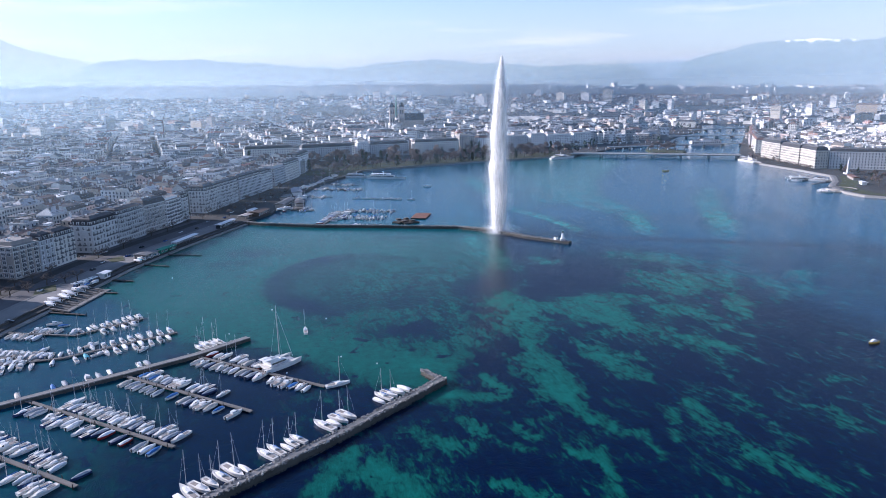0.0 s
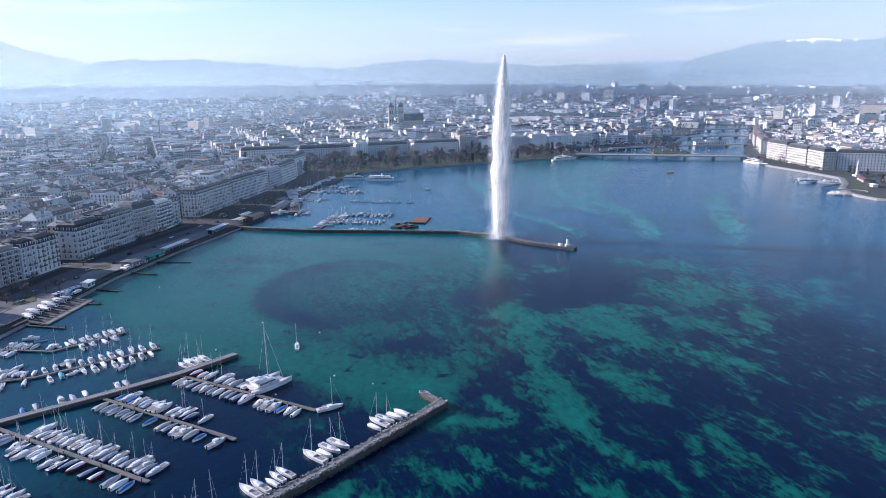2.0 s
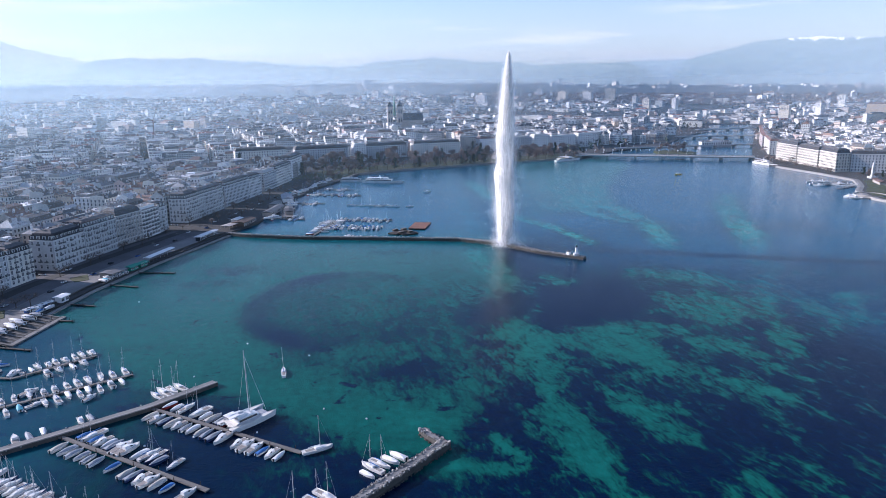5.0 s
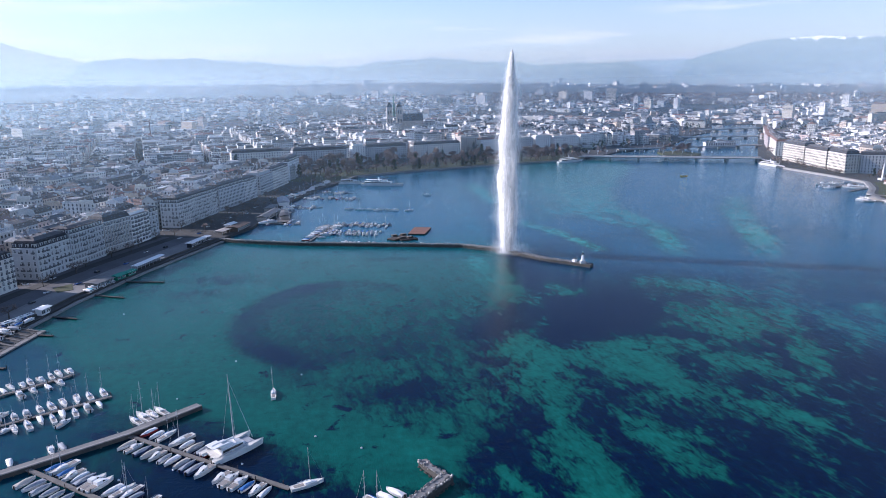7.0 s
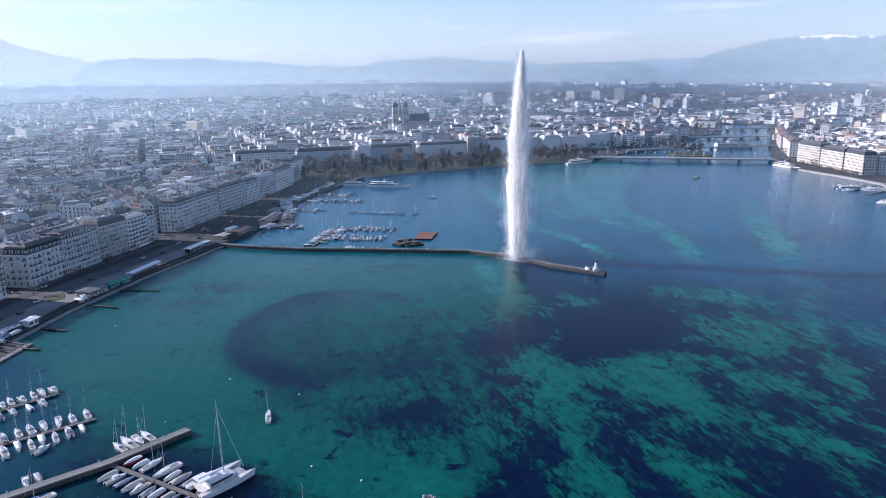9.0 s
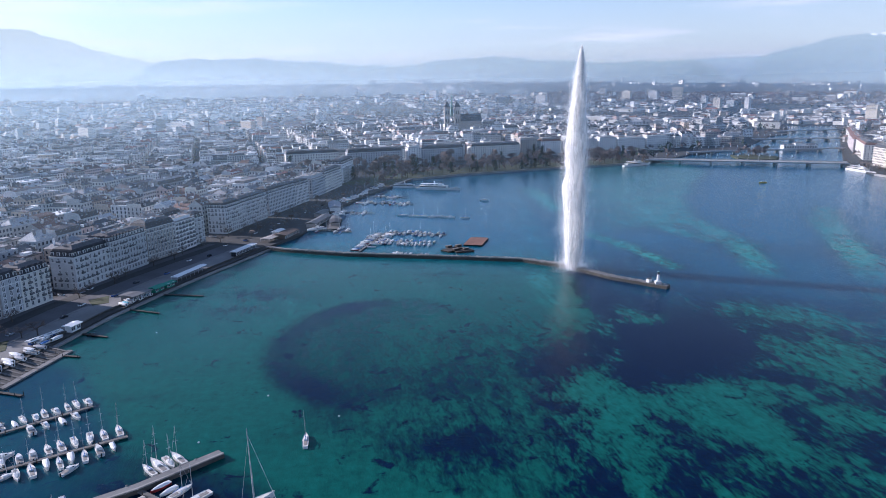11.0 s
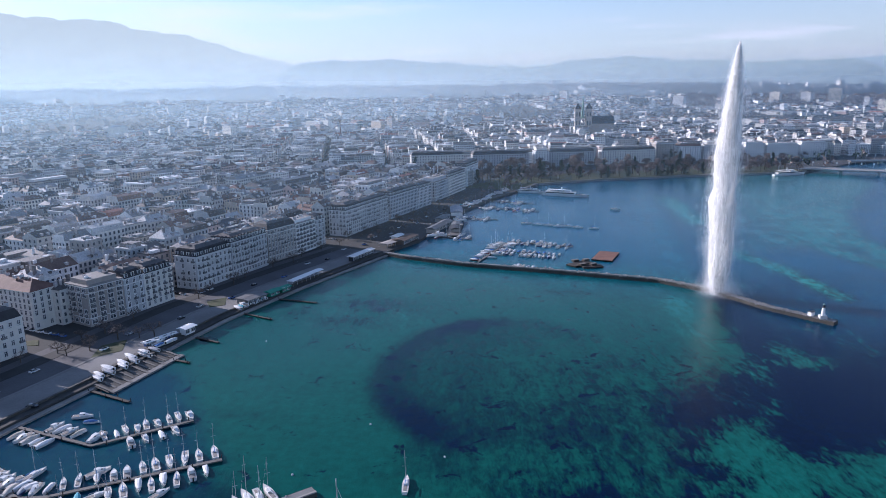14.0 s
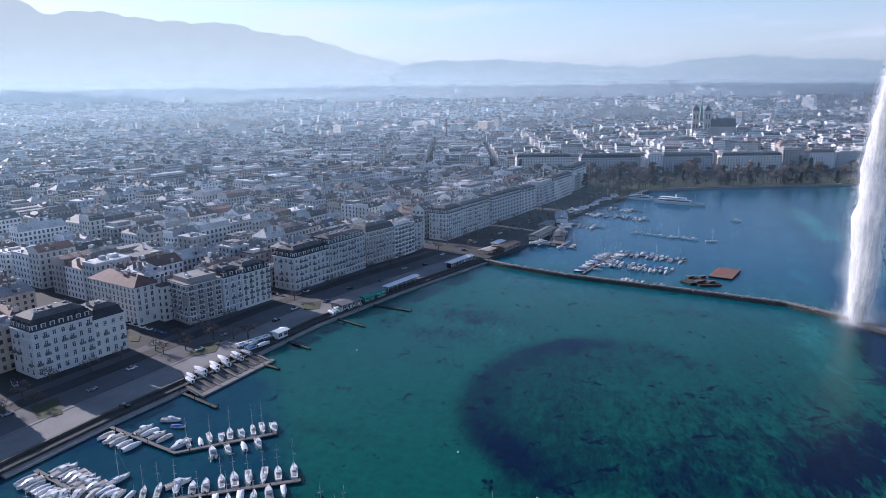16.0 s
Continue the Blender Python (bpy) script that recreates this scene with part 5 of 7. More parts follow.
specs.sort(key=lambda p: math.hypot(p[0], p[1] - 120))
NEAR = 200
LABELS = {"flat": "flat-roofed city house among packed blocks", "hip": "city house with a hipped tile roof and chimneys",
          "gable": "terraced city house under a pitched tile roof with chimneys", "terrace": "terraced city house with a broken dark mansard and dormers"}
for x, y, w, d, ang, h, kind in specs[:NEAR]:
    gw, gr, gf, gx, gc = Geo(), Geo(), Geo(), Geo(), Geo()
    house(gw, gr, gf, gx, gc, 0, 0, 0, w, d, 0, h, kind, city_rng)
    ob = thing("city_house", LABELS[kind], "house", Matrix.Translation((x, y, float(terrain(x, y)))) @ Matrix.Rotation(ang, 4, "Z"), "city houses")
    for nm, g, mt in (("wall", gw, M_WALL_OWN), ("roof", gr, M_ROOF_OWN), ("roof_top", gf, M_FLAT_OWN), ("glazing", gx, M_GLASS), ("rooftop_clutter", gc, M_FLAT)):
        if g.f:
            part(nm, g, mt, ob, kind="stuff" if nm in ("glazing", "rooftop_clutter") else "")
for nm, lo, hi, lab in (("city_blocks", 900, 1900, "packed pale city blocks with dark tiled roofs"), ("far_city", 1900, 9000, "hazy far city of low blocks and roofs")):
    gw, gr, gf, gx, gc = Geo(), Geo(), Geo(), Geo(), Geo()
    for x, y, w, d, ang, h, kind in specs[NEAR:]:
        q = math.hypot(x, y - 120)
        if (q < 1900) == (hi == 1900):
            house(gw, gr, gf, gx, gc, x, y, float(terrain(x, y)), w, d, ang, h, kind, city_rng, q < 1900)
    ob = thing(nm, lab, "city", kind="stuff")
    for pn, g, mt in (("walls", gw, M_WALL), ("roofs", gr, M_ROOF), ("flat_roofs", gf, M_FLAT), ("windows", gx, M_GLASS), ("chimneys", gc, M_FLAT)):
        if g.f:
            part(pn, g, mt, ob, kind="stuff")


# ---- boats ----
def hull_geo(L, B, H, stern=0.82, m=0):
    """A moulded hull, bow towards +x, waterline at z = 0."""
    g = Geo()
    n = 9
    for i in range(n):
        s = i / (n - 1)
        b = B / 2 * (stern + (1 - stern) * min(1, s / 0.4)) * (1 - max(0, (s - 0.4) / 0.6) ** 2.3) + 0.02
        sheer = H * (1 + 0.22 * s * s)
        x = -L / 2 + L * s
        g.v += [(x - 0.06 * L * max(0, s - 0.8), 0, -0.35), (x, b * 0.78, 0.0), (x + 0.03 * L * s, b, sheer), (x + 0.03 * L * s, -b, sheer), (x, -b * 0.78, 0.0)]
    for i in range(n - 1):
        for k in (0, 1, 3, 4):
            g.f.append((i * 5 + k, i * 5 + (k + 1) % 5, (i + 1) * 5 + (k + 1) % 5, (i + 1) * 5 + k))
            g.m.append(m)
    g.f.append((4, 3, 2, 1, 0))
    g.m.append(m)
    return g


def deck_geo(L, B, H, stern=0.82, drop=0.08):
    h = hull_geo(L, B, H, stern)
    g = Geo()
    k = len(h.v) // 5
    for i in range(k):
        (x, y, z), (_, y2, _) = h.v[i * 5 + 2], h.v[i * 5 + 3]
        g.v += [(x, y * 0.97, z - drop), (x, y2 * 0.97, z - drop)]
    g.f = [(i * 2 + 1, i * 2 + 3, i * 2 + 2, i * 2) for i in range(k - 1)]
    g.m = [0] * len(g.f)
    return g


def loft(sections, m=0):
    """A closed form through rings of four corners."""
    g = Geo()
    for x, w, z0, z1, t in sections:
        g.v += [(x, w, z0), (x, w * t, z1), (x, -w * t, z1), (x, -w, z0)]
    for i in range(len(sections) - 1):
        for k in range(3):
            g.f.append((i * 4 + k, i * 4 + k + 1, (i + 1) * 4 + k + 1, (i + 1) * 4 + k))
    e = 4 * (len(sections) - 1)
    g.f += [(3, 2, 1, 0), (e, e + 1, e + 2, e + 3)]
    g.m = [m] * len(g.f)
    return g


def sailboat(L, hull, cover, label, mast=1.25):
    ob = thing("sailboat", label, "sailboat", group="moored boats")
    B, H = L * 0.31, L * 0.105
    part("hull", hull_geo(L, B, H), hull, ob, smooth=False)
    part("deck", deck_geo(L, B, H), M_DECKC, ob)
    part("cabin", loft([(-0.08 * L, B * 0.30, H, H + 0.5, 0.85), (0.1 * L, B * 0.30, H, H + 0.55, 0.85), (0.27 * L, B * 0.16, H + 0.05, H + 0.22, 0.8)]), M_HULL, ob)
    g = Geo()
    g.box(-0.40 * L, -B * 0.24, H - 0.06, -0.10 * L, B * 0.24, H + 0.02)
    part("cockpit", g, M_TEAK, ob)
    g = Geo()
    g.tube((0.1 * L, 0, H), (0.085 * L, 0, mast * L), 0.11, 0.07, 6)
    part("mast", g, M_ALU, ob)
    for z, w in ((0.55, 0.10), (0.8, 0.075)):
        g = Geo()
        g.tube((0.095 * L, -w * L, mast * L * z), (0.095 * L, w * L, mast * L * z), 0.035, 0.035, 4)
        part("spreader", g, M_ALU, ob)
    g = Geo()
    g.tube((0.48 * L, 0, H * 1.25), (0.09 * L, 0, mast * L * 0.97), 0.03, 0.02, 4)
    part("forestay", g, M_ALU, ob)
    g = Geo()
    g.tube((0.09 * L, 0, H + 1.05), (-0.30 * L, 0, H + 1.0), 0.16, 0.11, 6)
    part("sail_cover", g, cover, ob)
    return ob


def motorboat(L, hull, cover, label):
    ob = thing("motorboat", label, "motorboat", group="moored boats")
    B, H = L * 0.36, L * 0.13
    part("hull", hull_geo(L, B, H, 0.92), hull, ob)
    part("deck", deck_geo(L, B, H, 0.92), M_DECKC, ob)
    if cover:
        part("tarpaulin", loft([(-0.49 * L, B * 0.46, H - 0.02, H + 0.18, 0.8), (-0.2 * L, B * 0.5, H, H + 0.55, 0.35), (0.08 * L, B * 0.49, H, H + 0.6, 0.3), (0.4 * L, B * 0.2, H + 0.1, H + 0.3, 0.5)]), cover, ob)
    else:
        part("cabin", loft([(-0.12 * L, B * 0.36, H, H + 0.95, 0.85), (0.08 * L, B * 0.36, H, H + 0.95, 0.82), (0.30 * L, B * 0.2, H + 0.05, H + 0.25, 0.8)]), M_HULL, ob)
        part("windscreen", loft([(0.085 * L, B * 0.34, H + 0.42, H + 0.9, 0.88), (0.17 * L, B * 0.31, H + 0.4, H + 0.62, 0.9)]), M_SMOKE, ob)
        g = Geo()
        g.box(-0.44 * L, -B * 0.36, H - 0.05, -0.13 * L, B * 0.36, H + 0.03)
        part("cockpit", g, M_TEAK, ob)
    g = Geo()
    g.box(-0.54 * L, -0.2, 0.1, -0.49 * L, 0.2, H + 0.25)
    part("outboard", g, M_IRON, ob)
    return ob


AWAY = pose(-3000, -3000, 0)
KINDS = [sailboat(9.0, M_HULL, M_TARPB, "white sailboat with a blue sail cover"), sailboat(8.0, M_HULL, M_TARPG, "white sailboat with a grey sail cover"),
         sailboat(10.5, M_HULL, M_TARPW, "long white sailing yacht with furled sails"), sailboat(8.5, M_HULLB, M_TARPW, "navy-hulled sailboat with pale sail cover"),
         motorboat(6.5, M_HULL, M_TARPW, "white motorboat under a white tarpaulin"), motorboat(6.0, M_HULL, M_TARPB, "small motorboat under a blue tarpaulin"),
         motorboat(6.5, M_HULL, M_TARPG, "motorboat under a grey tarpaulin"), motorboat(7.5, M_HULL, None, "white cabin motorboat with open cockpit"),
         motorboat(6.0, M_HULL, M_TARPT, "motorboat under a turquoise tarpaulin"), motorboat(8.5, M_HULL, None, "large white cabin cruiser"), motorboat(6.2, M_HULLR, M_TARPW, "red-hulled motorboat under a pale tarpaulin"),
         motorboat(7.0, M_HULLB, M_TARPG, "dark-hulled motorboat under a grey tarpaulin"), motorboat(6.8, M_HULL, M_TARPC, "motorboat under a faded cream tarpaulin")]
boat_rng = random.Random(5)
first_use = {}


def moor(kind, x, y, heading, z=0.0, scale=1.0):
    """Places the first boat of a kind itself, and copies after that."""
    s = 1.0 * scale * boat_rng.uniform(0.88, 1.08)
    m = pose(x, y, z, boat_rng.uniform(-1, 1), 0, heading) @ Matrix.Diagonal((s, s * boat_rng.uniform(0.78, 0.94), s, 1))
    ob = KINDS[kind]
    if kind not in first_use:
        first_use[kind] = True
        ob.matrix_world = m
        return ob
    made = copy_thing(ob, Matrix())
    made.matrix_basis = m
    return made


MIX_S, MIX_M, MIX_A = [0, 0, 1, 1, 2, 3, 4, 7, 11], [4, 6, 6, 7, 7, 9, 5, 12, 11, 4], [0, 1, 2, 4, 12, 6, 7, 9, 5, 11, 3, 10]


def berth(line, side, kinds, lo=0.0, hi=1.0, gap=3.3, skip=0.1, reach=5.2, wobble=5, stern_in=0.5):
    (x0, y0), (x1, y1) = line
    q = math.dist(*line)
    ux, uy = (x1 - x0) / q, (y1 - y0) / q
    nx, ny = -uy * side, ux * side
    d = lo * q + 1.5
    while d < hi * q:
        if boat_rng.random() > skip:
            k = boat_rng.choice(kinds)
            r = reach + (0.8 if k < 4 else -0.6)
            a = math.degrees(math.atan2(ny, nx)) + boat_rng.uniform(-wobble, wobble) + (180 if boat_rng.random() > stern_in else 0)
            moor(k, x0 + ux * d + nx * r, y0 + uy * d + ny * r, a)
        d += gap * boat_rng.uniform(0.85, 1.2)


P = PONTOONS
berth(P["a"], 1, MIX_A, 0.05, 0.62, 3.3, 0.2)
berth(P["a"], -1, MIX_M, 0.06, 0.95, 3.4, 0.18)
berth(P["b"], 1, MIX_A, 0.10, 0.75, 3.0, 0.08)
berth(P["b"], -1, MIX_M, 0.1, 0.95, 3.6, 0.3)
berth(P["c"], 1, MIX_S, 0.22, 0.98, 2.9, 0.05)
berth(P["c"], -1, MIX_A, 0.05, 0.98, 3.3, 0.2)
berth(P["d"], 1, MIX_S, 0.1, 0.98, 3.3, 0.15)
berth(P["d"], -1, MIX_S, 0.1, 0.95, 3.3, 0.1)
berth(PIER[:2], 1, MIX_M, 0.2, 1.0, 5.0, 0.35, 6.5)
berth(PIER[1:3], 1, MIX_M, 0.1, 1.0, 4.2, 0.25, 6.5)
berth(PIER[2:4], 1, MIX_M, 0.1, 0.6, 3.6, 0.15, 6.5)
berth(PIER[3:5], 1, [0, 1, 2], 0.2, 0.65, 3.4, 0.05, 6.8)
berth((P["k"][2], P["k"][3]), 1, [1, 0, 7, 2, 1, 4, 0], 0.05, 1.0, 4.2, 0.12)
berth((P["k"][2], P["k"][3]), -1, [0, 1, 7, 0, 8, 1, 4], 0.05, 0.98, 4.0, 0.15)
berth((P["k"][1], P["k"][2]), 1, MIX_M, 0.0, 1.0, 4.0, 0.3)
berth((P["k"][1], P["k"][2]), -1, MIX_S, 0.0, 1.0, 3.8, 0.2)
berth((P["l"][0], P["l"][1]), 1, MIX_M, 0.3, 0.98, 3.8, 0.12)
berth((P["l"][0], P["l"][1]), -1, [4, 7, 9, 6, 4, 12, 5], 0.08, 0.7, 3.8, 0.2)
berth((P["l"][1], P["l"][2]), 1, [1, 0, 4, 1, 7, 0], 0.08, 1.0, 3.4, 0.08)
berth((P["l"][1], P["l"][2]), -1, [7, 4, 7], 0.3, 0.8, 4.5, 0.3)
berth(P["m"], 1, [4, 7, 9, 6, 4], 0.12, 0.98, 2.6, 0.03)
berth(P["m"], -1, [4, 4, 6, 9, 7], 0.05, 0.98, 2.7, 0.05)
for lo, hi in ((0.30, 0.47), (0.50, 0.60), (0.66, 0.75), (0.83, 0.93)):
    q0, q1 = (-92, 138), (10, 250)
    berth((q0, q1), 1, [0, 1, 2, 2, 0, 4], lo, hi, 3.3, 0.03, 8.5)
berth(((-130, 95), (-92, 138)), 1, MIX_S, 0.1, 1.0, 4, 0.1, 8.5)
for x, y, k, a in [(-50, 317.5, 0, 100), (-178, 340, 7, 20), (-172, 337, 5, 15), (-29, 253.5, 2, 25), (-146, 307, 7, 60), (-165, 302, 0, 80), (-138, 296, 1, 50), (-120, 300, 7, 70)]:
    moor(k, x, y, a)
for x, y, k in [(-51, 737, 0), (-41, 733, 1), (-32, 731, 0), (-23, 727, 7), (-18.4, 728, 1), (-14, 727, 7), (-6.4, 723, 9), (7, 720.5, 0), (28, 817, 9)]:
    moor(k, x, y, boat_rng.uniform(-30, 10))
berth(P["in"], 1, MIX_A, 0.05, 0.95, 3.2, 0.15)
berth(P["in"], -1, MIX_A, 0.2, 0.9, 3.2, 0.25)
berth(P["in2"], 1, MIX_M, 0.0, 1.0, 3.6, 0.3)
berth(P["in2"], -1, MIX_A, 0.0, 1.0, 3.4, 0.2)
for (x0, y0), (x1, y1) in [((-62, 619), (-20, 610)), ((-58, 628), (-16, 620))]:
    berth(((x0, y0), (x1, y1)), 1, MIX_M, 0, 1, 3.4, 0.12, 2.0)
berth(((-48, 579), (-20, 574.5)), 1, MIX_M, 0, 1, 3.4, 0.3, 6.5)
for key in ("s1", "s2", "s3", "s4"):
    berth(P[key], 1, MIX_A, 0.1, 0.9, 4, 0.4)
    berth(P[key], -1, MIX_A, 0.1, 0.9, 4, 0.45)
# boats laid up ashore
for n in range(11):
    x, y = -193.5 + n * 0.35, 368 + n * 3.3
    moor(boat_rng.choice((4, 6, 7, 4)), x + boat_rng.uniform(-1, 1) - (n % 2) * 3, y, 160 + boat_rng.uniform(-6, 6), LAND + 0.25, 1.2)
for n in range(8):
    moor(boat_rng.choice((4, 8, 9, 4)), -183 + n * 0.9 + boat_rng.uniform(-1, 1), 464 + n * 2.8, 155 + boat_rng.uniform(-10, 10), LAND + 0.45)
for x, y, k in [(-190, 406, 5), (-193, 409, 9), (-188, 412, 4)]:
    moor(k, x, y, 75, LAND + 0.5)
for n in range(14):
    moor(boat_rng.choice((0, 4, 9, 7)), -114 + n * 1.8 + boat_rng.uniform(-3, 3), 820 + n * 9, 20 + boat_rng.uniform(-20, 20), LAND + 0.4)
for n in range(7):
    moor(boat_rng.choice((4, 8, 9)), -118 + boat_rng.uniform(-8, 6), 806 + n * 5, 70 + boat_rng.uniform(-30, 30), LAND + 0.4)


def catamaran():
    """The big white sailing catamaran with the tallest mast of the harbour."""
    ob = thing("catamaran", "large white sailing catamaran with a tall mast", "yacht")
    L, H = 15.0, 1.7
    for side in (-1, 1):
        g = hull_geo(L, 2.0, H, 0.75)
        g.v = [(x, y + side * 2.9, z) for x, y, z in g.v]
        part("hull", g, M_HULL, ob)
        g = deck_geo(L, 2.0, H, 0.75)
        g.v = [(x, y + side * 2.9, z) for x, y, z in g.v]
        part("deck", g, M_DECKC, ob)
    g = Geo()
    g.box(-6.2, -2.6, 0.9, 2.2, 2.6, H + 0.05)
    part("bridge_deck", g, M_DECKC, ob)
    g = Geo()
    g.box(2.3, -2.2, H - 0.35, 6.0, 2.2, H - 0.3)
    part("trampoline", g, M_TARPG, ob, "grey mesh trampoline")
    part("saloon", loft([(-4.6, 2.5, H, H + 1.5, 0.88), (0.8, 2.3, H, H + 1.55, 0.82), (3.2, 1.5, H, H + 0.45, 0.8)]), M_HULL, ob)
    part("flybridge", loft([(-4.2, 1.7, H + 1.5, H + 2.3, 0.9), (-1.6, 1.6, H + 1.5, H + 2.4, 0.8), (-0.4, 1.2, H + 1.5, H + 1.8, 0.8)]), M_HULL, ob)
    for x in (-5.6, -1.0):
        g = Geo()
        for y in (-2.9, 2.9):
            g.box(x, y - 0.03, H, x + 3.6, y + 0.03, H + 0.6)
        part("guard_rail", g, M_ALU, ob)
    part("saloon_glass", loft([(-4.2, 2.46, H + 0.55, H + 1.15, 0.95), (0.5, 2.28, H + 0.55, H + 1.15, 0.94), (2.2, 1.9, H + 0.45, H + 0.8, 0.92)]), M_SMOKE, ob)
    part("bimini", loft([(-6.6, 1.9, H + 2.5, H + 2.65, 0.9), (-3.4, 1.9, H + 2.6, H + 2.75, 0.9)]), M_TARPW, ob, "white canvas bimini")
    g = Geo()
    g.tube((0.8, 0, H + 1.2), (0.5, 0, 25), 0.17, 0.10, 7)
    part("mast", g, M_ALU, ob)
    g = Geo()
    g.tube((0.7, 0, H + 2.5), (-6.0, 0, H + 2.7), 0.26, 0.2, 7)
    part("sail_cover", g, M_TARPW, ob)
    g = Geo()
    g.tube((6.4, 0, H), (0.6, 0, 23), 0.07, 0.04, 5)
    part("forestay", g, M_TARPW, ob)
    for side in (-1, 1):
        g = Geo()
        g.tube((-0.6, side * 3.4, H), (0.55, 0, 22), 0.025, 0.025, 4)
        part("shroud", g, M_ALU, ob)
    return ob


catamaran().matrix_world = pose(-56, 276.5, 0, 0, 0, 46) @ Matrix.Diagonal((1.2, 1.3, 1.05, 1))


def steamer(L, label):
    ob = thing("passenger_ship", label, "ship", group="passenger ships")
    B, H = L * 0.15, L * 0.045
    part("hull", hull_geo(L, B, H, 0.7), M_HULL, ob)
    part("deck", deck_geo(L, B, H, 0.7), M_TEAK, ob)
    part("saloon", loft([(-0.40 * L, B * 0.40, H, H + 2.3, 0.97), (0.22 * L, B * 0.40, H, H + 2.3, 0.97)]), M_HULL, ob)
    part("saloon_glass", loft([(-0.395 * L, B * 0.405, H + 0.9, H + 1.8, 0.99), (0.215 * L, B * 0.405, H + 0.9, H + 1.8, 0.99)]), M_SMOKE, ob)
    part("upper_deck", loft([(-0.42 * L, B * 0.46, H + 2.3, H + 2.5, 1), (0.24 * L, B * 0.44, H + 2.3, H + 2.5, 1)]), M_DECKC, ob)
    part("bridge_house", loft([(0.02 * L, B * 0.26, H + 2.5, H + 4.6, 0.95), (0.13 * L, B * 0.26, H + 2.5, H + 4.6, 0.95)]), M_HULL, ob)
    part("awning", loft([(-0.38 * L, B * 0.38, H + 4.5, H + 4.7, 0.95), (0.0, B * 0.38, H + 4.5, H + 4.7, 0.95)]), M_TARPW, ob)
    g = Geo()
    g.tube((-0.06 * L, 0, H + 2.5), (-0.075 * L, 0, H + 7.5), 0.8, 0.7, 10)
    part("funnel", g, M_HULL, ob, "white funnel")
    for x in (0.3, -0.35):
        g = Geo()
        g.tube((x * L, 0, H), (x * L, 0, H + 10), 0.12, 0.06, 5)
        part("mast", g, M_ALU, ob)
    return ob


ship = steamer(52.0, "white lake steamer with funnel and awning")
ship.matrix_world = pose(-23, 903.5, 0, 0, 0, -15)
for x, y, a, s in [(261, 1121, 31, 1), (522, 1012, -82, 1.0), (-60, 925, -12, 0.75), (482, 806, -12, 0.6), (500, 788, -30, 0.5), (458, 716, -70, 0.35)]:
    o = copy_thing(ship, pose(x, y, 0, 0, 0, a))
    o.scale = (s, s, s)
taxi = motorboat(9.0, M_YELLOW, None, "small yellow water taxi under way")
taxi.matrix_world = pose(358, 922, 0, 0, 0, 190)
o = motorboat(6.0, M_YELLOW, None, "small orange service boat")
o.matrix_world = pose(206, 277.5, 0, 0, 0, 200)


def buoy(x, y):
    ob = thing("buoy", "small round white mooring buoy", "buoy", pose(x, y, 0), "mooring buoys")
    g = Geo()
    g.tube((0, 0, -0.2), (0, 0, 0.25), 0.32, 0.38, 8)
    g.tube((0, 0, 0.25), (0, 0, 0.5), 0.38, 0.15, 8)
    bm = bmesh.new()
    me = g.mesh("float", M_HULL, True)
    bm.from_mesh(me)
    bmesh.ops.remove_doubles(bm, verts=bm.verts, dist=0.001)
    bm.to_mesh(me)
    bm.free()
    part("float", me, None, ob)
    return ob


base = buoy(-42, 336)
for n in range(10):
    copy_thing(base, pose(boat_rng.uniform(-185, 0), boat_rng.uniform(190, 330) if n < 8 else boat_rng.uniform(350, 480), 0))


# ---- small buildings and works by the water ----
def pavilion(name, p0, p1, depth, height, roof, wall, label, posts=True, rise=0.5):
    q = math.dist(p0, p1)
    ob = thing(name, label, "pavilion", Matrix.Translation((*p0, LAND)) @ Matrix.Rotation(math.atan2(p1[1] - p0[1], p1[0] - p0[0]), 4, "Z"))
    g = Geo()
    g.add([(-0.4, -0.4, height), (q + 0.4, -0.4, height), (q + 0.4, depth + 0.4, height), (-0.4, depth + 0.4, height), (-0.4, depth / 2, height + rise), (q + 0.4, depth / 2, height + rise),
           (-0.4, -0.4, height - 0.25), (q + 0.4, -0.4, height - 0.25), (q + 0.4, depth + 0.4, height - 0.25), (-0.4, depth + 0.4, height - 0.25)],
          [(0, 1, 5, 4), (2, 3, 4, 5), (6, 7, 1, 0), (7, 8, 2, 5, 1), (8, 9, 3, 2), (9, 6, 0, 4, 3), (9, 8, 7, 6)])
    part("roof", g, roof, ob)
    if wall:
        g = Geo()
        g.prism([(0.6, 0.6), (q - 0.6, 0.6), (q - 0.6, depth - 0.6), (0.6, depth - 0.6)], 0, height - 0.25)
        part("wall", g, wall, ob)
        for k in range(int(q / 3.5)):
            w = part("window", WIN["wide"], None, ob)
            w.matrix_local = pose((k + 0.5) * q / int(q / 3.5), 0.6, 0.9)
    if posts:
        for k in range(max(2, int(q / 4)) + 1):
            for y in (0.1, depth - 0.1):
                g = Geo()
                x = q * k / max(2, int(q / 4))
                g.tube((x, y, 0), (x, y, height - 0.25), 0.09, 0.09, 6)
                part("post", g, M_ALU, ob)
    return ob


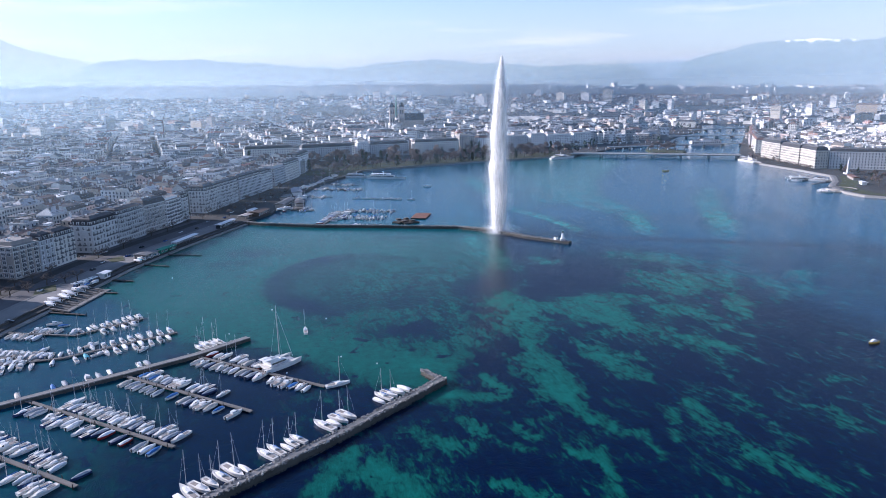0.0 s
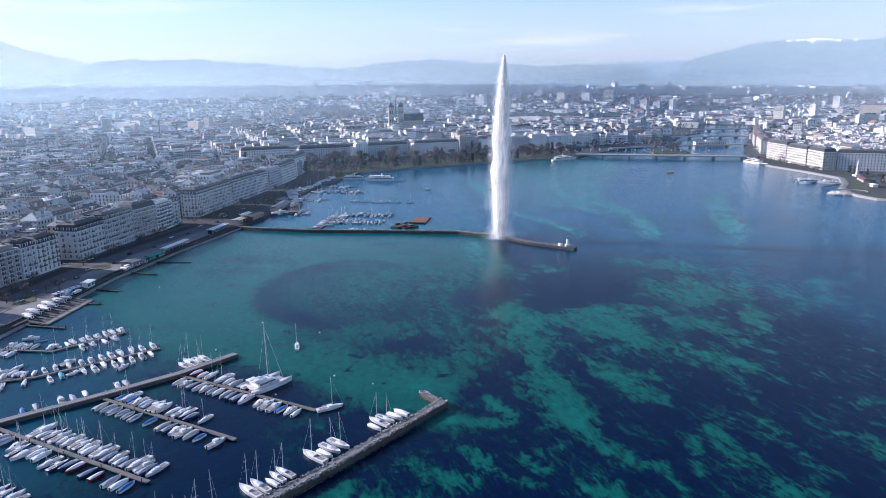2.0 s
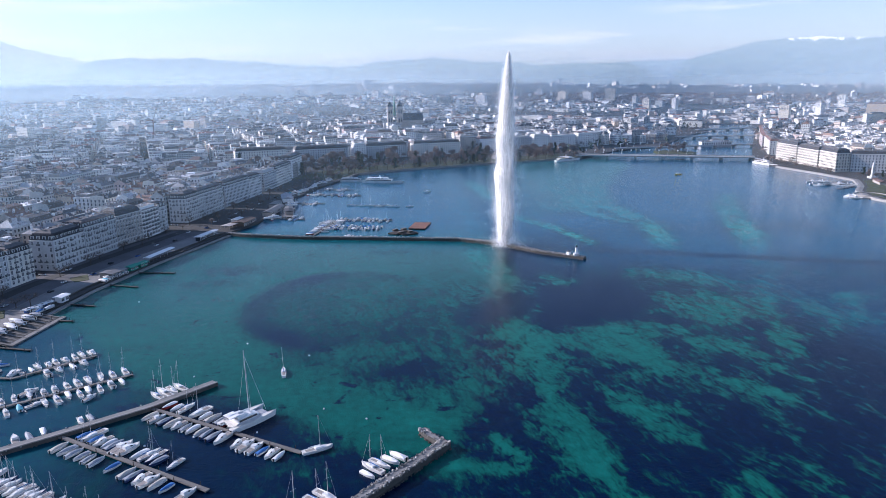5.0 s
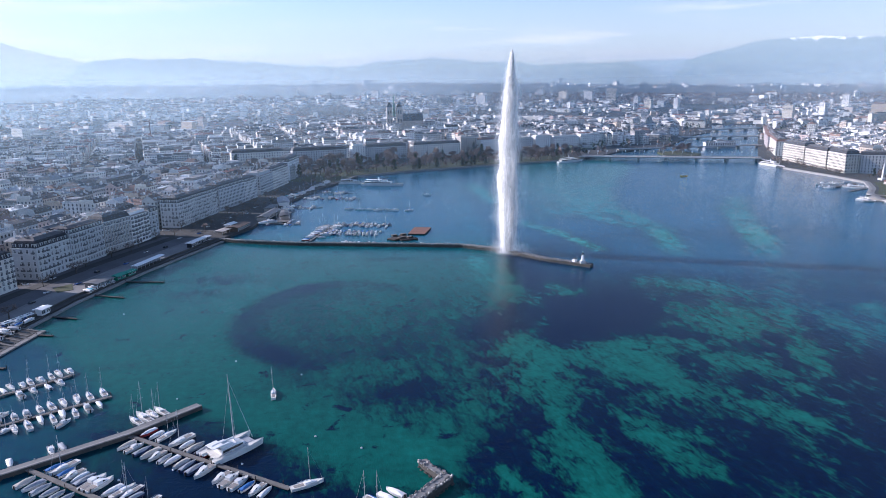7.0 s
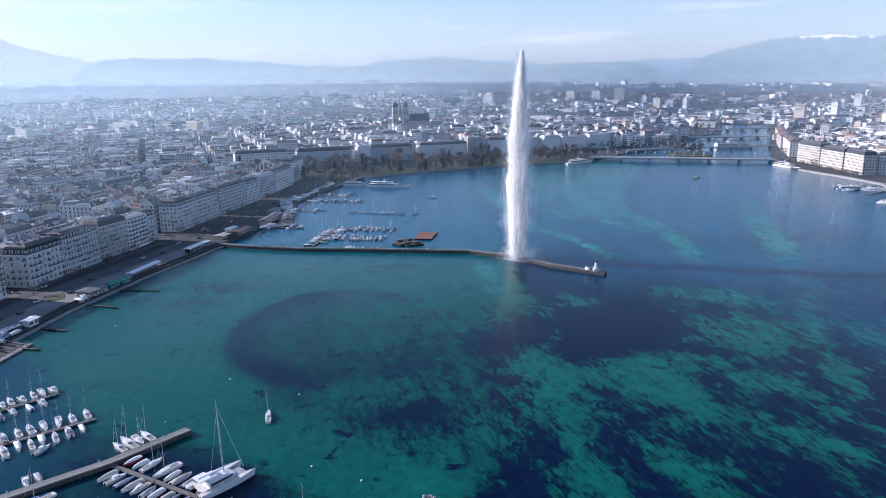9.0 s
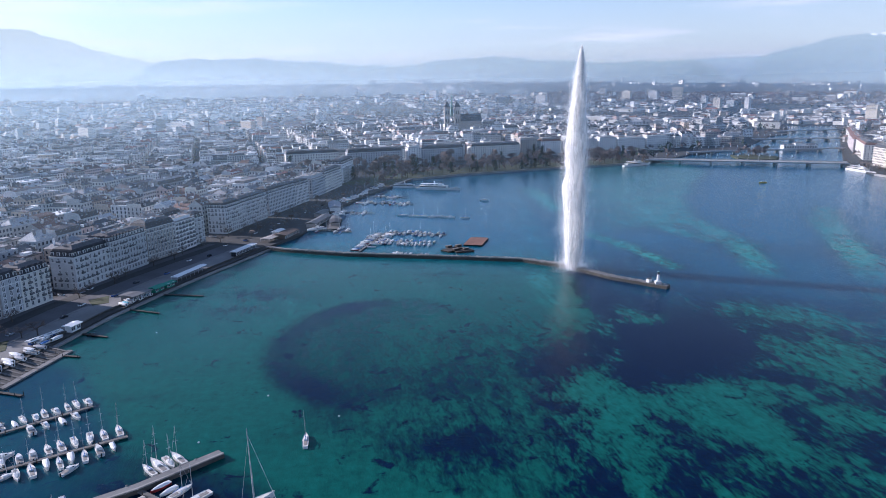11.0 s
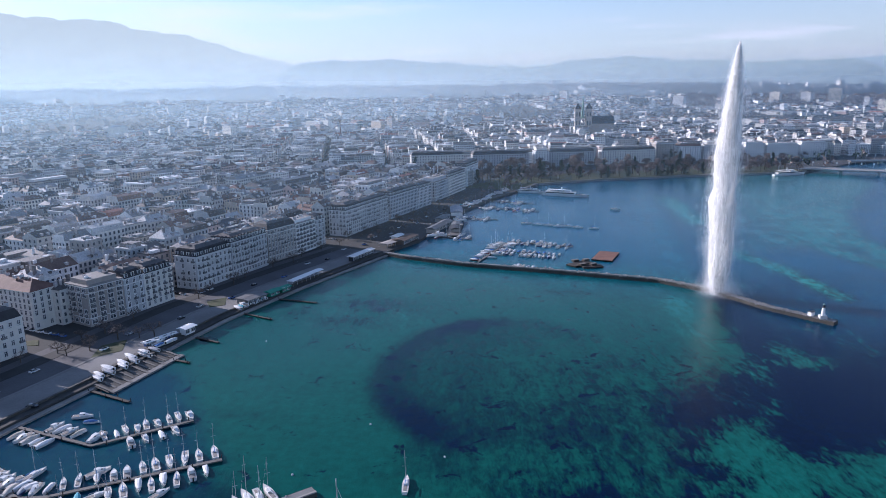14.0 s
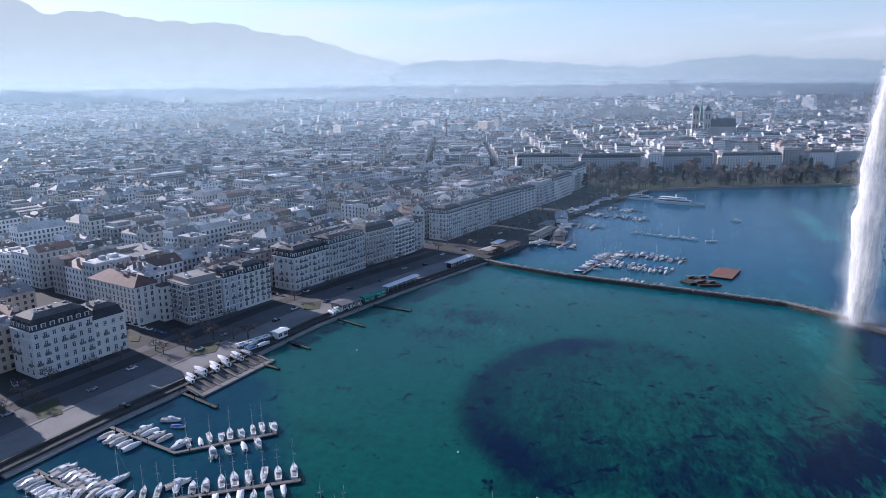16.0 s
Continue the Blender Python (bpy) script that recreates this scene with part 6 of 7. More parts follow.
pavilion("canopy", (-170.0, 510), (-163.0, 540), 4.2, 3.4, M_WHITE, None, "long white canopy on slim posts by the quay")
pavilion("marquee", (-173.5, 487), (-171.2, 495.5), 5.5, 2.6, M_GREEN, M_GREEN, "low green canvas marquee on the promenade", False, 0.9)
pavilion("marquee", (-170.6, 496.5), (-168.4, 504), 5.0, 2.4, M_GREEN, M_GREEN, "small green canvas marquee on the promenade", False, 0.8)
pavilion("marquee", (-178.5, 470), (-174, 484), 10, 3.2, M_ZINC, M_CONC, "low grey pavilion beside the boats", False)
pavilion("pavilion", (-154, 574), (-147.5, 601), 5, 3.6, M_TARPW, M_SMOKE, "long white-roofed pavilion with dark glass walls", False)
pavilion("pavilion", (-133, 630), (-128, 654), 11, 3.4, M_TIMBER, M_TIMBER, "brown lakeside restaurant pavilion with terraces", True, 1.0)
pavilion("pavilion", (-141, 638), (-138.5, 650), 6, 4.4, M_TARPW, M_WHITEW, "small white-roofed kitchen house of the restaurant", False, 0.8)
pavilion("pavilion", (-143, 619), (-138, 634), 8, 2.8, M_BROWNW, None, "timber terrace roof beside the restaurant", True)
pavilion("pavilion", (-119, 676), (-113, 718), 9, 3.4, M_ZINC, M_BROWNW, "low boathouse with a pale roof", False, 1.4)
pavilion("boatshed", (-100, 684), (-103, 700), 8, 2.8, M_SLATE, M_BROWNW, "dark boatyard shed on the pier", True, 1.0)
pavilion("boatshed", (-104, 703), (-106, 716), 7, 2.6, M_ZINC, M_TIMBER, "low timber boathouse on the pier", True, 0.9)
for x, y, k, a in [(-99, 678, 7, 80), (-97, 683, 4, 70), (-112, 668, 6, 10), (-116, 671, 9, 20), (-120, 664, 4, 30), (-112, 728, 7, 40), (-108, 734, 0, 20), (-113, 741, 9, 30), (-107, 747, 4, 60)]:
    moor(k, x, y, a, LAND + 0.3 if x < -101 else 0.0, 1.1)
pavilion("pavilion", (-111, 757), (-118, 790), 11, 3.8, M_TARPG, M_WHITEW, "white boatyard hall with a pale roof", False, 2.0)
pavilion("boatshed", (-123, 724), (-120, 746), 8, 3.2, M_ZINC, M_BROWNW, "low grey boatyard shed ashore", False, 0.8)
pavilion("kiosk", (-186, 421), (-184.5, 428), 5, 3.4, M_WHITE, M_WHITEW, "small white kiosk at the quay", False)
pavilion("shed", (-196, 404), (-190, 420), 3.0, 2.0, M_TARPW, M_BLUEP, "low boat shed with blue sides", False)


def lighthouse():
    ob = thing("lighthouse", "small white lighthouse at the jetty's end", "lighthouse", pose(116.5, 496, 1.7, 0, 0, 0) @ Matrix.Diagonal((0.62, 0.62, 0.72, 1)))
    g = Geo()
    g.box(-2.6, -2.6, 0, 2.6, 2.6, 2.6)
    part("base", g, M_STONE, ob)
    g = Geo()
    g.tube((0, 0, 2.6), (0, 0, 8.2), 1.5, 1.15, 12)
    part("tower", g, M_WHITE, ob, smooth=False)
    g = Geo()
    g.tube((0, 0, 8.2), (0, 0, 8.5), 1.8, 1.8, 12)
    part("gallery", g, M_IRON, ob)
    g = Geo()
    g.tube((0, 0, 8.5), (0, 0, 10.2), 0.85, 0.85, 10)
    part("lantern", g, M_SMOKE, ob)
    g = Geo()
    g.tube((0, 0, 10.2), (0, 0, 11.2), 1.0, 0.08, 10)
    part("cap", g, M_COPPER, ob)
    hut = thing("hut", "small stone hut beside the lighthouse", "hut", pose(112.5, 500.5, 1.7, 0, 0, 40) @ Matrix.Diagonal((0.7, 0.7, 0.8, 1)))
    g = Geo()
    g.prism([(-2, -1.5), (2, -1.5), (2, 1.5), (-2, 1.5)], 0, 2.6)
    part("wall", g, M_WHITEW, hut)
    g = Geo()
    g.add([(-2.3, -1.8, 2.6), (2.3, -1.8, 2.6), (2.3, 1.8, 2.6), (-2.3, 1.8, 2.6), (-2.3, 0, 3.5), (2.3, 0, 3.5)], [(0, 1, 5, 4), (2, 3, 4, 5), (1, 2, 5), (3, 0, 4), (3, 2, 1, 0)])
    part("roof", g, M_ZINC, hut)


lighthouse()


def barge(m, L, B, deck, label):
    ob = thing("barge", label, "barge", m, "work barges")
    g = Geo()
    g.add([(-L / 2 + 1, -B / 2, -0.6), (L / 2 - 1, -B / 2, -0.6), (L / 2 - 1, B / 2, -0.6), (-L / 2 + 1, B / 2, -0.6), (-L / 2, -B / 2, 1), (L / 2, -B / 2, 1), (L / 2, B / 2, 1), (-L / 2, B / 2, 1)],
          [(0, 1, 5, 4), (1, 2, 6, 5), (2, 3, 7, 6), (3, 0, 4, 7), (4, 5, 6, 7)])
    part("hull", g, M_WOODPILE, ob)
    n = int(B / 1.2)
    for k in range(n):
        g = Geo()
        y = -B / 2 + B * (k + 0.5) / n
        g.box(-L / 2 + 0.2, y - B / n * 0.47, 1.0, L / 2 - 0.2, y + B / n * 0.47, 1.12)
        part("plank", g, deck, ob)
    return ob


barge(pose(14.5, 620, 0, 0, 0, 77), 27, 14, M_RUST, "flat work barge with a rust-red deck")
b2 = barge(pose(-3, 596, 0, 0, 0, 50), 18, 8, M_WOODPILE, "old dark timber barge with stacked gear")
barge(pose(5, 590, 0, 0, 0, 20), 14, 6, M_WOODPILE, "old dark timber barge by the jetty")
for x, y in [(-6, 600), (1, 603), (6, 592), (-1, 590)]:
    o = thing("crate", "dark stacked timber crate on a barge", "crate", pose(x, y, 1.12, 0, 0, 40), "stacked crates")
    g = Geo()
    g.box(-2.2, -1.3, 0, 2.2, 1.3, 1.2)
    part("body", g, M_WOODPILE, o)
    g = Geo()
    g.box(-2.3, -1.4, 1.2, 2.3, 1.4, 1.35)
    part("lid", g, M_DOCK, o)


# ---- vehicles ----
def car(paint, label):
    ob = thing("car", label, "car", group="parked cars")
    part("body", loft([(-2.1, 0.85, 0.3, 0.85, 0.95), (-1.9, 0.88, 0.28, 0.95, 0.95), (1.2, 0.88, 0.28, 0.92, 0.95), (2.1, 0.82, 0.3, 0.7, 0.95)]), paint, ob)
    part("cabin", loft([(-1.7, 0.78, 0.93, 1.1, 0.9), (-1.1, 0.78, 0.93, 1.45, 0.8), (0.2, 0.78, 0.93, 1.45, 0.8), (1.1, 0.78, 0.9, 0.95, 0.9)]), M_SMOKE, ob)
    for x in (-1.3, 1.3):
        for y in (-0.85, 0.85):
            g = Geo()
            g.tube((x, y - 0.1, 0.32), (x, y + 0.1, 0.32), 0.32, 0.32, 10)
            part("wheel", g, M_IRON, ob)
    return ob


CARS = [car(M_HULL, "white car parked outdoors"), car(M_SMOKE, "black car parked outdoors"), car(M_TARPG, "grey car parked outdoors"), car(M_BLUEP, "dark blue parked car")]
for c, lab in zip(CARS, ("white family car parked at the kerb", "black family car parked at the kerb", "grey family car parked at the kerb", "dark blue car parked at the kerb")):
    tagged(c, lab)
spots = [(*shore(57 + k * 3.2 - 6, 20 + k * 4.5), ANG1 + 1.57) for k in range(7)] + [(*shore(62, 4 + k * 5.5), ANG1 + 1.57) for k in range(8)]
spots += [(*shore(138, 2 + k * 5.5), ANG1 + 1.57) for k in range(8)] + [(*shore(300, 3 + k * 6), ANG1 + 1.57) for k in range(6)]
spots += [(-200, 341, 0.2), (-260, 343, -0.4), (-257, 341, -0.4), (*shore(145, -6), ANG1), (*shore(152, -6), ANG1)]
spots += [(*shore(-20 + k * 24 + boat_rng.uniform(-6, 6), -24 - 6 * (k % 2)), ANG1) for k in range(22)]
for n, (x, y, a) in enumerate(spots):
    m = Matrix.Translation((x, y, LAND + 0.02)) @ Matrix.Rotation(a, 4, "Z")
    if n < 4:
        CARS[n].matrix_world = m
    else:
        copy_thing(CARS[boat_rng.choice((0, 0, 1, 2, 2, 3))], m)


# ---- trees ----
def grow(wood, twigs, rng, at, way, length, radius, depth, leafy, clump):
    end = at + way * length
    wood.tube(at, end, radius, radius * 0.66, 5 if depth > 1 else 4, 0, False)
    if depth == 0:
        for _ in range(clump):
            d = Vector((rng.gauss(0, 1), rng.gauss(0, 1), rng.gauss(0.25, 0.8))).normalized()
            p = end + d * rng.uniform(0, leafy)
            q = d.orthogonal().normalized()
            s = rng.uniform(0.35, 0.8) * leafy * 0.5
            twigs.add([p - q * s * 0.3, p + q * s * 0.3, p + d * s * 1.25], [(0, 1, 2)])
        return
    for _ in range(rng.randint(2, 4)):
        d = (way + Vector((rng.gauss(0, 0.55), rng.gauss(0, 0.55), rng.gauss(0.12, 0.3)))).normalized()
        grow(wood, twigs, rng, at + way * length * rng.uniform(0.75, 1.0), d, length * rng.uniform(0.6, 0.8), radius * 0.6, depth - 1, leafy, clump)


def bare_tree(height, label, seed, pollard=False):
    ob = thing("plane_tree" if pollard else "tree", label, "tree", group="plane trees" if pollard else "bare trees")
    rng = random.Random(seed)
    wood, twigs = Geo(), Geo()
    if pollard:
        wood.tube((0, 0, -0.3), (0, 0, height * 0.42), 0.32, 0.25, 7)
        for k in range(7):
            a = 2 * math.pi * k / 7 + rng.uniform(-0.3, 0.3)
            grow(wood, twigs, rng, Vector((0, 0, height * rng.uniform(0.34, 0.42))), Vector((math.cos(a), math.sin(a), rng.uniform(0.25, 0.7))).normalized(), height * 0.26, 0.15, 2, 0.9, 9)
    else:
        grow(wood, twigs, rng, Vector((0, 0, -0.3)), Vector((0, 0, 1)), height * 0.3, height * 0.026, 4, height * 0.10, 60)
    part("trunk", wood, M_BARK, ob)
    part("crown", twigs, M_TWIG, ob, kind="stuff")
    return ob


def evergreen(height, label, seed):
    ob = thing("evergreen", label, "tree", group="evergreen trees")
    rng = random.Random(seed)
    wood, leaf = Geo(), Geo()
    wood.tube((0, 0, -0.3), (0, 0, height * 0.9), 0.35, 0.06, 7)
    for k in range(46):
        z = height * (0.12 + 0.86 * (k / 46) ** 0.9)
        a, r = rng.uniform(0, 6.3), height * 0.27 * (1.05 - z / height) * rng.uniform(0.6, 1.15) + 0.3
        tip = Vector((math.cos(a) * r, math.sin(a) * r, z - 0.12 * r))
        wood.tube((0, 0, z), tip, 0.07, 0.03, 4, 0, False)
        for _ in range(40):
            t = rng.uniform(0.15, 1.0)
            p = Vector((0, 0, z)).lerp(tip, t) + Vector((rng.gauss(0, 0.5), rng.gauss(0, 0.5), rng.gauss(0, 0.35)))
            d = Vector((rng.gauss(0, 1), rng.gauss(0, 1), rng.gauss(-0.2, 0.5))).normalized()
            q = d.orthogonal().normalized()
            s = rng.uniform(0.4, 0.9)
            leaf.add([p - q * s * 0.35, p + q * s * 0.35, p + d * s], [(0, 1, 2)])
    part("trunk", wood, M_BARK, ob)
    part("crown", leaf, M_NEEDLE, ob, kind="stuff")
    return ob


tree_rng = random.Random(31)
BARE = [bare_tree(15, "tall bare winter tree with fine brown twigs", 1), bare_tree(11, "bare winter tree with a rounded crown", 2), bare_tree(18, "large bare brown tree in the park", 3)]
POLLARD = [bare_tree(8, "pollarded bare plane tree with knotted limbs", 4, True), bare_tree(7, "small pollarded plane tree on the promenade", 5, True)]
EVER = [evergreen(17, "dark evergreen tree with drooping boughs", 6), evergreen(12, "dense dark green conifer", 7)]
planted = set()


def plant(kinds, x, y, z=LAND, big=1.0):
    ob = tree_rng.choice(kinds)
    s = tree_rng.uniform(0.8, 1.15) * big
    m = pose(x, y, z, 0, 0, tree_rng.uniform(0, 360))
    if ob.name in planted:
        ob = copy_thing(ob, m)
    else:
        planted.add(ob.name)
        ob.matrix_world = m
    ob.scale = (s, s, s * tree_rng.uniform(0.92, 1.08))


for x, y in [(-233.5, 331), (-238, 322), (-225.4, 389), (-223, 401), (-216, 411.5), (-219, 396), (-207, 415), (-201, 418)]:
    plant(POLLARD, x, y)
for k in range(46):
    u = -30 + k * 15 + tree_rng.uniform(-3, 3)
    if tree_rng.random() < 0.75:
        plant(POLLARD if u < 320 else POLLARD + BARE[1:2], *shore(u, -8 - 5 * (k % 2) + tree_rng.uniform(-1, 1)))
for k in range(16):
    plant(BARE[1:2] + POLLARD, *shore(300 + k * 18, -30 + tree_rng.uniform(-3, 3)))
for k in range(270):
    u, v = tree_rng.uniform(-90, 430), -6 - 150 * tree_rng.random()
    x, y = park(u, v)
    if not in_water(x, y, 6, 6, 0, 6) and k % 5 < 4:
        plant(BARE * 4 + EVER, x, y, LAND, 1.35)
for x, y in offsets(BASIN[4:], 11) + offsets(BASIN[4:], 17):
    plant(BARE, x, y)
rim = offsets(BASIN[4:], 13)
for (xa, ya), (xb, yb) in zip(rim, rim[1:]):
    for k in range(int(math.dist((xa, ya), (xb, yb)) / 12)):
        t = (k + tree_rng.random()) * 12 / math.dist((xa, ya), (xb, yb))
        if not in_water(xa + (xb - xa) * t, ya + (yb - ya) * t, 2, 2, 0, 2):
            plant(BARE + EVER[1:], xa + (xb - xa) * t, ya + (yb - ya) * t, LAND, 1.15)
for k in range(14):
    plant(EVER[:1] + BARE, -130 + tree_rng.uniform(-18, 22), 1010 + tree_rng.uniform(-20, 70))
for k in range(18):
    plant(BARE, tree_rng.uniform(435, 490), tree_rng.uniform(1170, 1232), 2.2)
for k in range(34):
    t = k / 34
    x, y = 556 + 30 * tree_rng.random() - 45 * t, 872 - 190 * t + tree_rng.uniform(-8, 8)
    if not in_water(x, y, 4, 4, 0, 4):
        plant(BARE + POLLARD + EVER[1:], x, y, LAND, 0.8)
for k in range(34):
    plant(POLLARD, 541 + 12 * tree_rng.random(), 888 + k * 5, LAND, 0.9)
for k in range(34):
    u, v = tree_rng.uniform(0, 640), tree_rng.uniform(15, 420)
    plant(BARE[1:2], *shore(tree_rng.choice((140, 300, 391, 492, 57)) + tree_rng.uniform(-4, 4), v))


# ---- landmarks in the city ----
def cathedral(x, y):
    z = float(terrain(x, y))
    ob = thing("cathedral", "old stone cathedral with twin towers and a green spire", "cathedral", pose(x, y, z - 2, 0, 0, 8) @ Matrix.Diagonal((1.12, 1.12, 1.28, 1)))
    for n, tx in enumerate((-9, 9)):
        g = Geo()
        g.prism([(tx - 5, -5), (tx + 5, -5), (tx + 5, 5), (tx - 5, 5)], 0, 44)
        t = part("tower", g, M_BROWNW, ob)
        g = Geo()
        g.add([(tx - 5.4, -5.4, 44), (tx + 5.4, -5.4, 44), (tx + 5.4, 5.4, 44), (tx - 5.4, 5.4, 44), (tx, 0, 53)], [(0, 1, 4), (1, 2, 4), (2, 3, 4), (3, 0, 4)])
        part("tower_roof", g, M_SLATE, t)
        for zz in (20, 33):
            for dx in (-2, 2):
                g = Geo()
                g.box(tx + dx - 0.8, -5.15, zz, tx + dx + 0.8, -4.9, zz + 6)
                part("belfry_opening", g, M_SMOKE, t)
    g = Geo()
    g.tube((0, 6, 30), (0, 6, 66), 3.2, 0.15, 8)
    part("spire", g, M_COPPER, ob, "slender green copper spire")
    g = Geo()
    g.prism([(8, 2), (52, 2), (52, 20), (8, 20)], 0, 22)
    part("nave", g, M_BROWNW, ob)
    g = Geo()
    g.add([(7, 1, 22), (53, 1, 22), (53, 21, 22), (7, 21, 22), (7, 11, 33), (53, 11, 33)], [(0, 1, 5, 4), (2, 3, 4, 5), (1, 2, 5), (3, 0, 4)])
    part("nave_roof", g, M_SLATE, ob)
    g = Geo()
    g.prism([(-20, 4), (-9, 4), (-9, 20), (-20, 20)], 0, 18)
    part("chapel", g, M_STONE2, ob)


cathedral(-10, 1484)


def monument(x, y):
    ob = thing("monument", "slender pale stone monument in the lakeside garden", "monument", pose(x, y, LAND))
    g = Geo()
    g.prism([(-4, -4), (4, -4), (4, 4), (-4, 4)], 0, 2.2)
    part("base", g, M_STONE2, ob)
    g = Geo()
    g.tube((0, 0, 2.2), (0, 0, 12), 2.4, 2.0, 6)
    part("canopy_storey", g, M_STONE2, ob)
    g = Geo()
    g.tube((0, 0, 12), (0, 0, 17), 2.0, 1.4, 6)
    g.tube((0, 0, 17), (0, 0, 22), 1.2, 0.2, 6)
    part("spire", g, M_STONE2, ob)


def river_hall():
    ob = thing("river_hall", "white hall standing on piers in the river", "hall", pose(562, 1318, 0))
    g = Geo()
    g.prism([(-2, -2), (60, -2), (60, 14), (-2, 14)], -2, 2.6)
    part("base", g, M_STONE2, ob)
    g = Geo()
    g.prism([(0, 0), (58, 0), (58, 12), (0, 12)], 2.6, 9)
    g.prism([(20, -0.6), (38, -0.6), (38, 12.6), (20, 12.6)], 2.6, 12)
    part("wall", g, M_WHITEW, ob)
    g = Geo()
    g.add([(-0.5, -0.5, 9), (58.5, -0.5, 9), (58.5, 12.5, 9), (-0.5, 12.5, 9), (3, 6, 11.5), (55, 6, 11.5)], [(0, 1, 5, 4), (1, 2, 5), (2, 3, 4, 5), (3, 0, 4)])
    g.add([(19.5, -1, 12), (38.5, -1, 12), (38.5, 13, 12), (19.5, 13, 12), (29, 6, 15)], [(0, 1, 4), (1, 2, 4), (2, 3, 4), (3, 0, 4)])
    part("roof", g, M_ZINC, ob)
    for k in range(13):
        g = Geo()
        g.box(2 + k * 4.3, -0.72, 4, 4.2 + k * 4.3, -0.65 if 4 < k < 9 else -0.05, 7.6)
        part("window", g, M_GLASS, ob)


def rotunda(x, y, r):
    """A round stone terrace that stands out into the lake, with its parapet and steps."""
    ob = thing("terrace", "pale stone rotunda terrace in the lake", "terrace", pose(x, y, 0))
    ring = [(math.cos(2 * math.pi * k / 20), math.sin(2 * math.pi * k / 20)) for k in range(20)]
    g = Geo()
    g.prism([(c * r, q * r) for c, q in ring], -2.5, 1.7)
    part("wall", g, M_CONC, ob)
    for k in range(20):
        (c0, q0), (c1, q1) = ring[k], ring[(k + 1) % 20]
        g = Geo()
        g.prism([(c0 * r, q0 * r), (c1 * r, q1 * r), (c1 * (r - 0.6), q1 * (r - 0.6)), (c0 * (r - 0.6), q0 * (r - 0.6))][::1], 1.7, 2.6)
        part("parapet", g, M_CONC, ob)
    g = Geo()
    g.prism([(-r - 3, -4), (-r + 1, -4), (-r + 1, 4), (-r - 3, 4)], -2, 0.6)
    part("landing", g, M_CONC, ob)


rotunda(474, 716, 15)
for x, y, dx, dy in [(520, 824, -48, -30), (506, 786, -34, -20), (470, 700, -22, 6)]:
    pontoon([(x, y), (x + dx, y + dy)], 3.0, 1.0, "broad landing stage on dark piles", 8)
for x, y, k in [(478, 822, 9), (486, 812, 9), (470, 796, 7), (494, 798, 9), (500, 806, 7), (450, 712, 4), (452, 706, 7)]:
    moor(k, x, y, boat_rng.uniform(-40, 0), 0.0, 1.5)
pavilion("pavilion", (536, 776), (548, 806), 8, 3.4, M_REDROOF, M_BROWNW, "low lakeside pavilion under a brown-red roof", False, 1.2)
pavilion("kiosk", (520, 740), (524, 752), 6, 3.0, M_WHITE, M_WHITEW, "small white kiosk in the lakeside garden", False)
monument(560, 836)
river_hall()


def tower_block(az, dist, width, depth, base, top, wall, label):
    a = radians(az)
    x, y = dist * math.sin(a), 80 + dist * math.cos(a)
    ob = thing("tower_block", label, "tower block", pose(x, y, base, 0, 0, -az - 26 + tree_rng.uniform(-14, 14)), "far tower blocks")
    h = top - base
    g = Geo()
    g.prism([(-width / 2, 0), (width / 2, 0), (width / 2, depth), (-width / 2, depth)], -20, h)
    part("wall", g, wall, ob)
    g = Geo()
    g.box(-width * 0.2, depth * 0.3, h, width * 0.15, depth * 0.7, h + 4)
    part("roof_house", g, M_CONC, ob)
    g = Geo()
    for f in range(int(h / 3.4)):
        z = 1.2 + f * 3.4
        for k in range(int(width / 4)):
            x0 = -width / 2 + 1 + k * 4
            g.quad((x0, -0.08, z), (x0 + 2.4, -0.08, z), (x0 + 2.4, -0.08, z + 1.5), (x0, -0.08, z + 1.5))
        for k in range(int(depth / 4)):
            y0 = 1 + k * 4
            g.quad((-width / 2 - 0.08, y0 + 2.4, z), (-width / 2 - 0.08, y0, z), (-width / 2 - 0.08, y0, z + 1.5), (-width / 2 - 0.08, y0 + 2.4, z + 1.5))
    part("windows", g, M_GLASS, ob, kind="stuff")


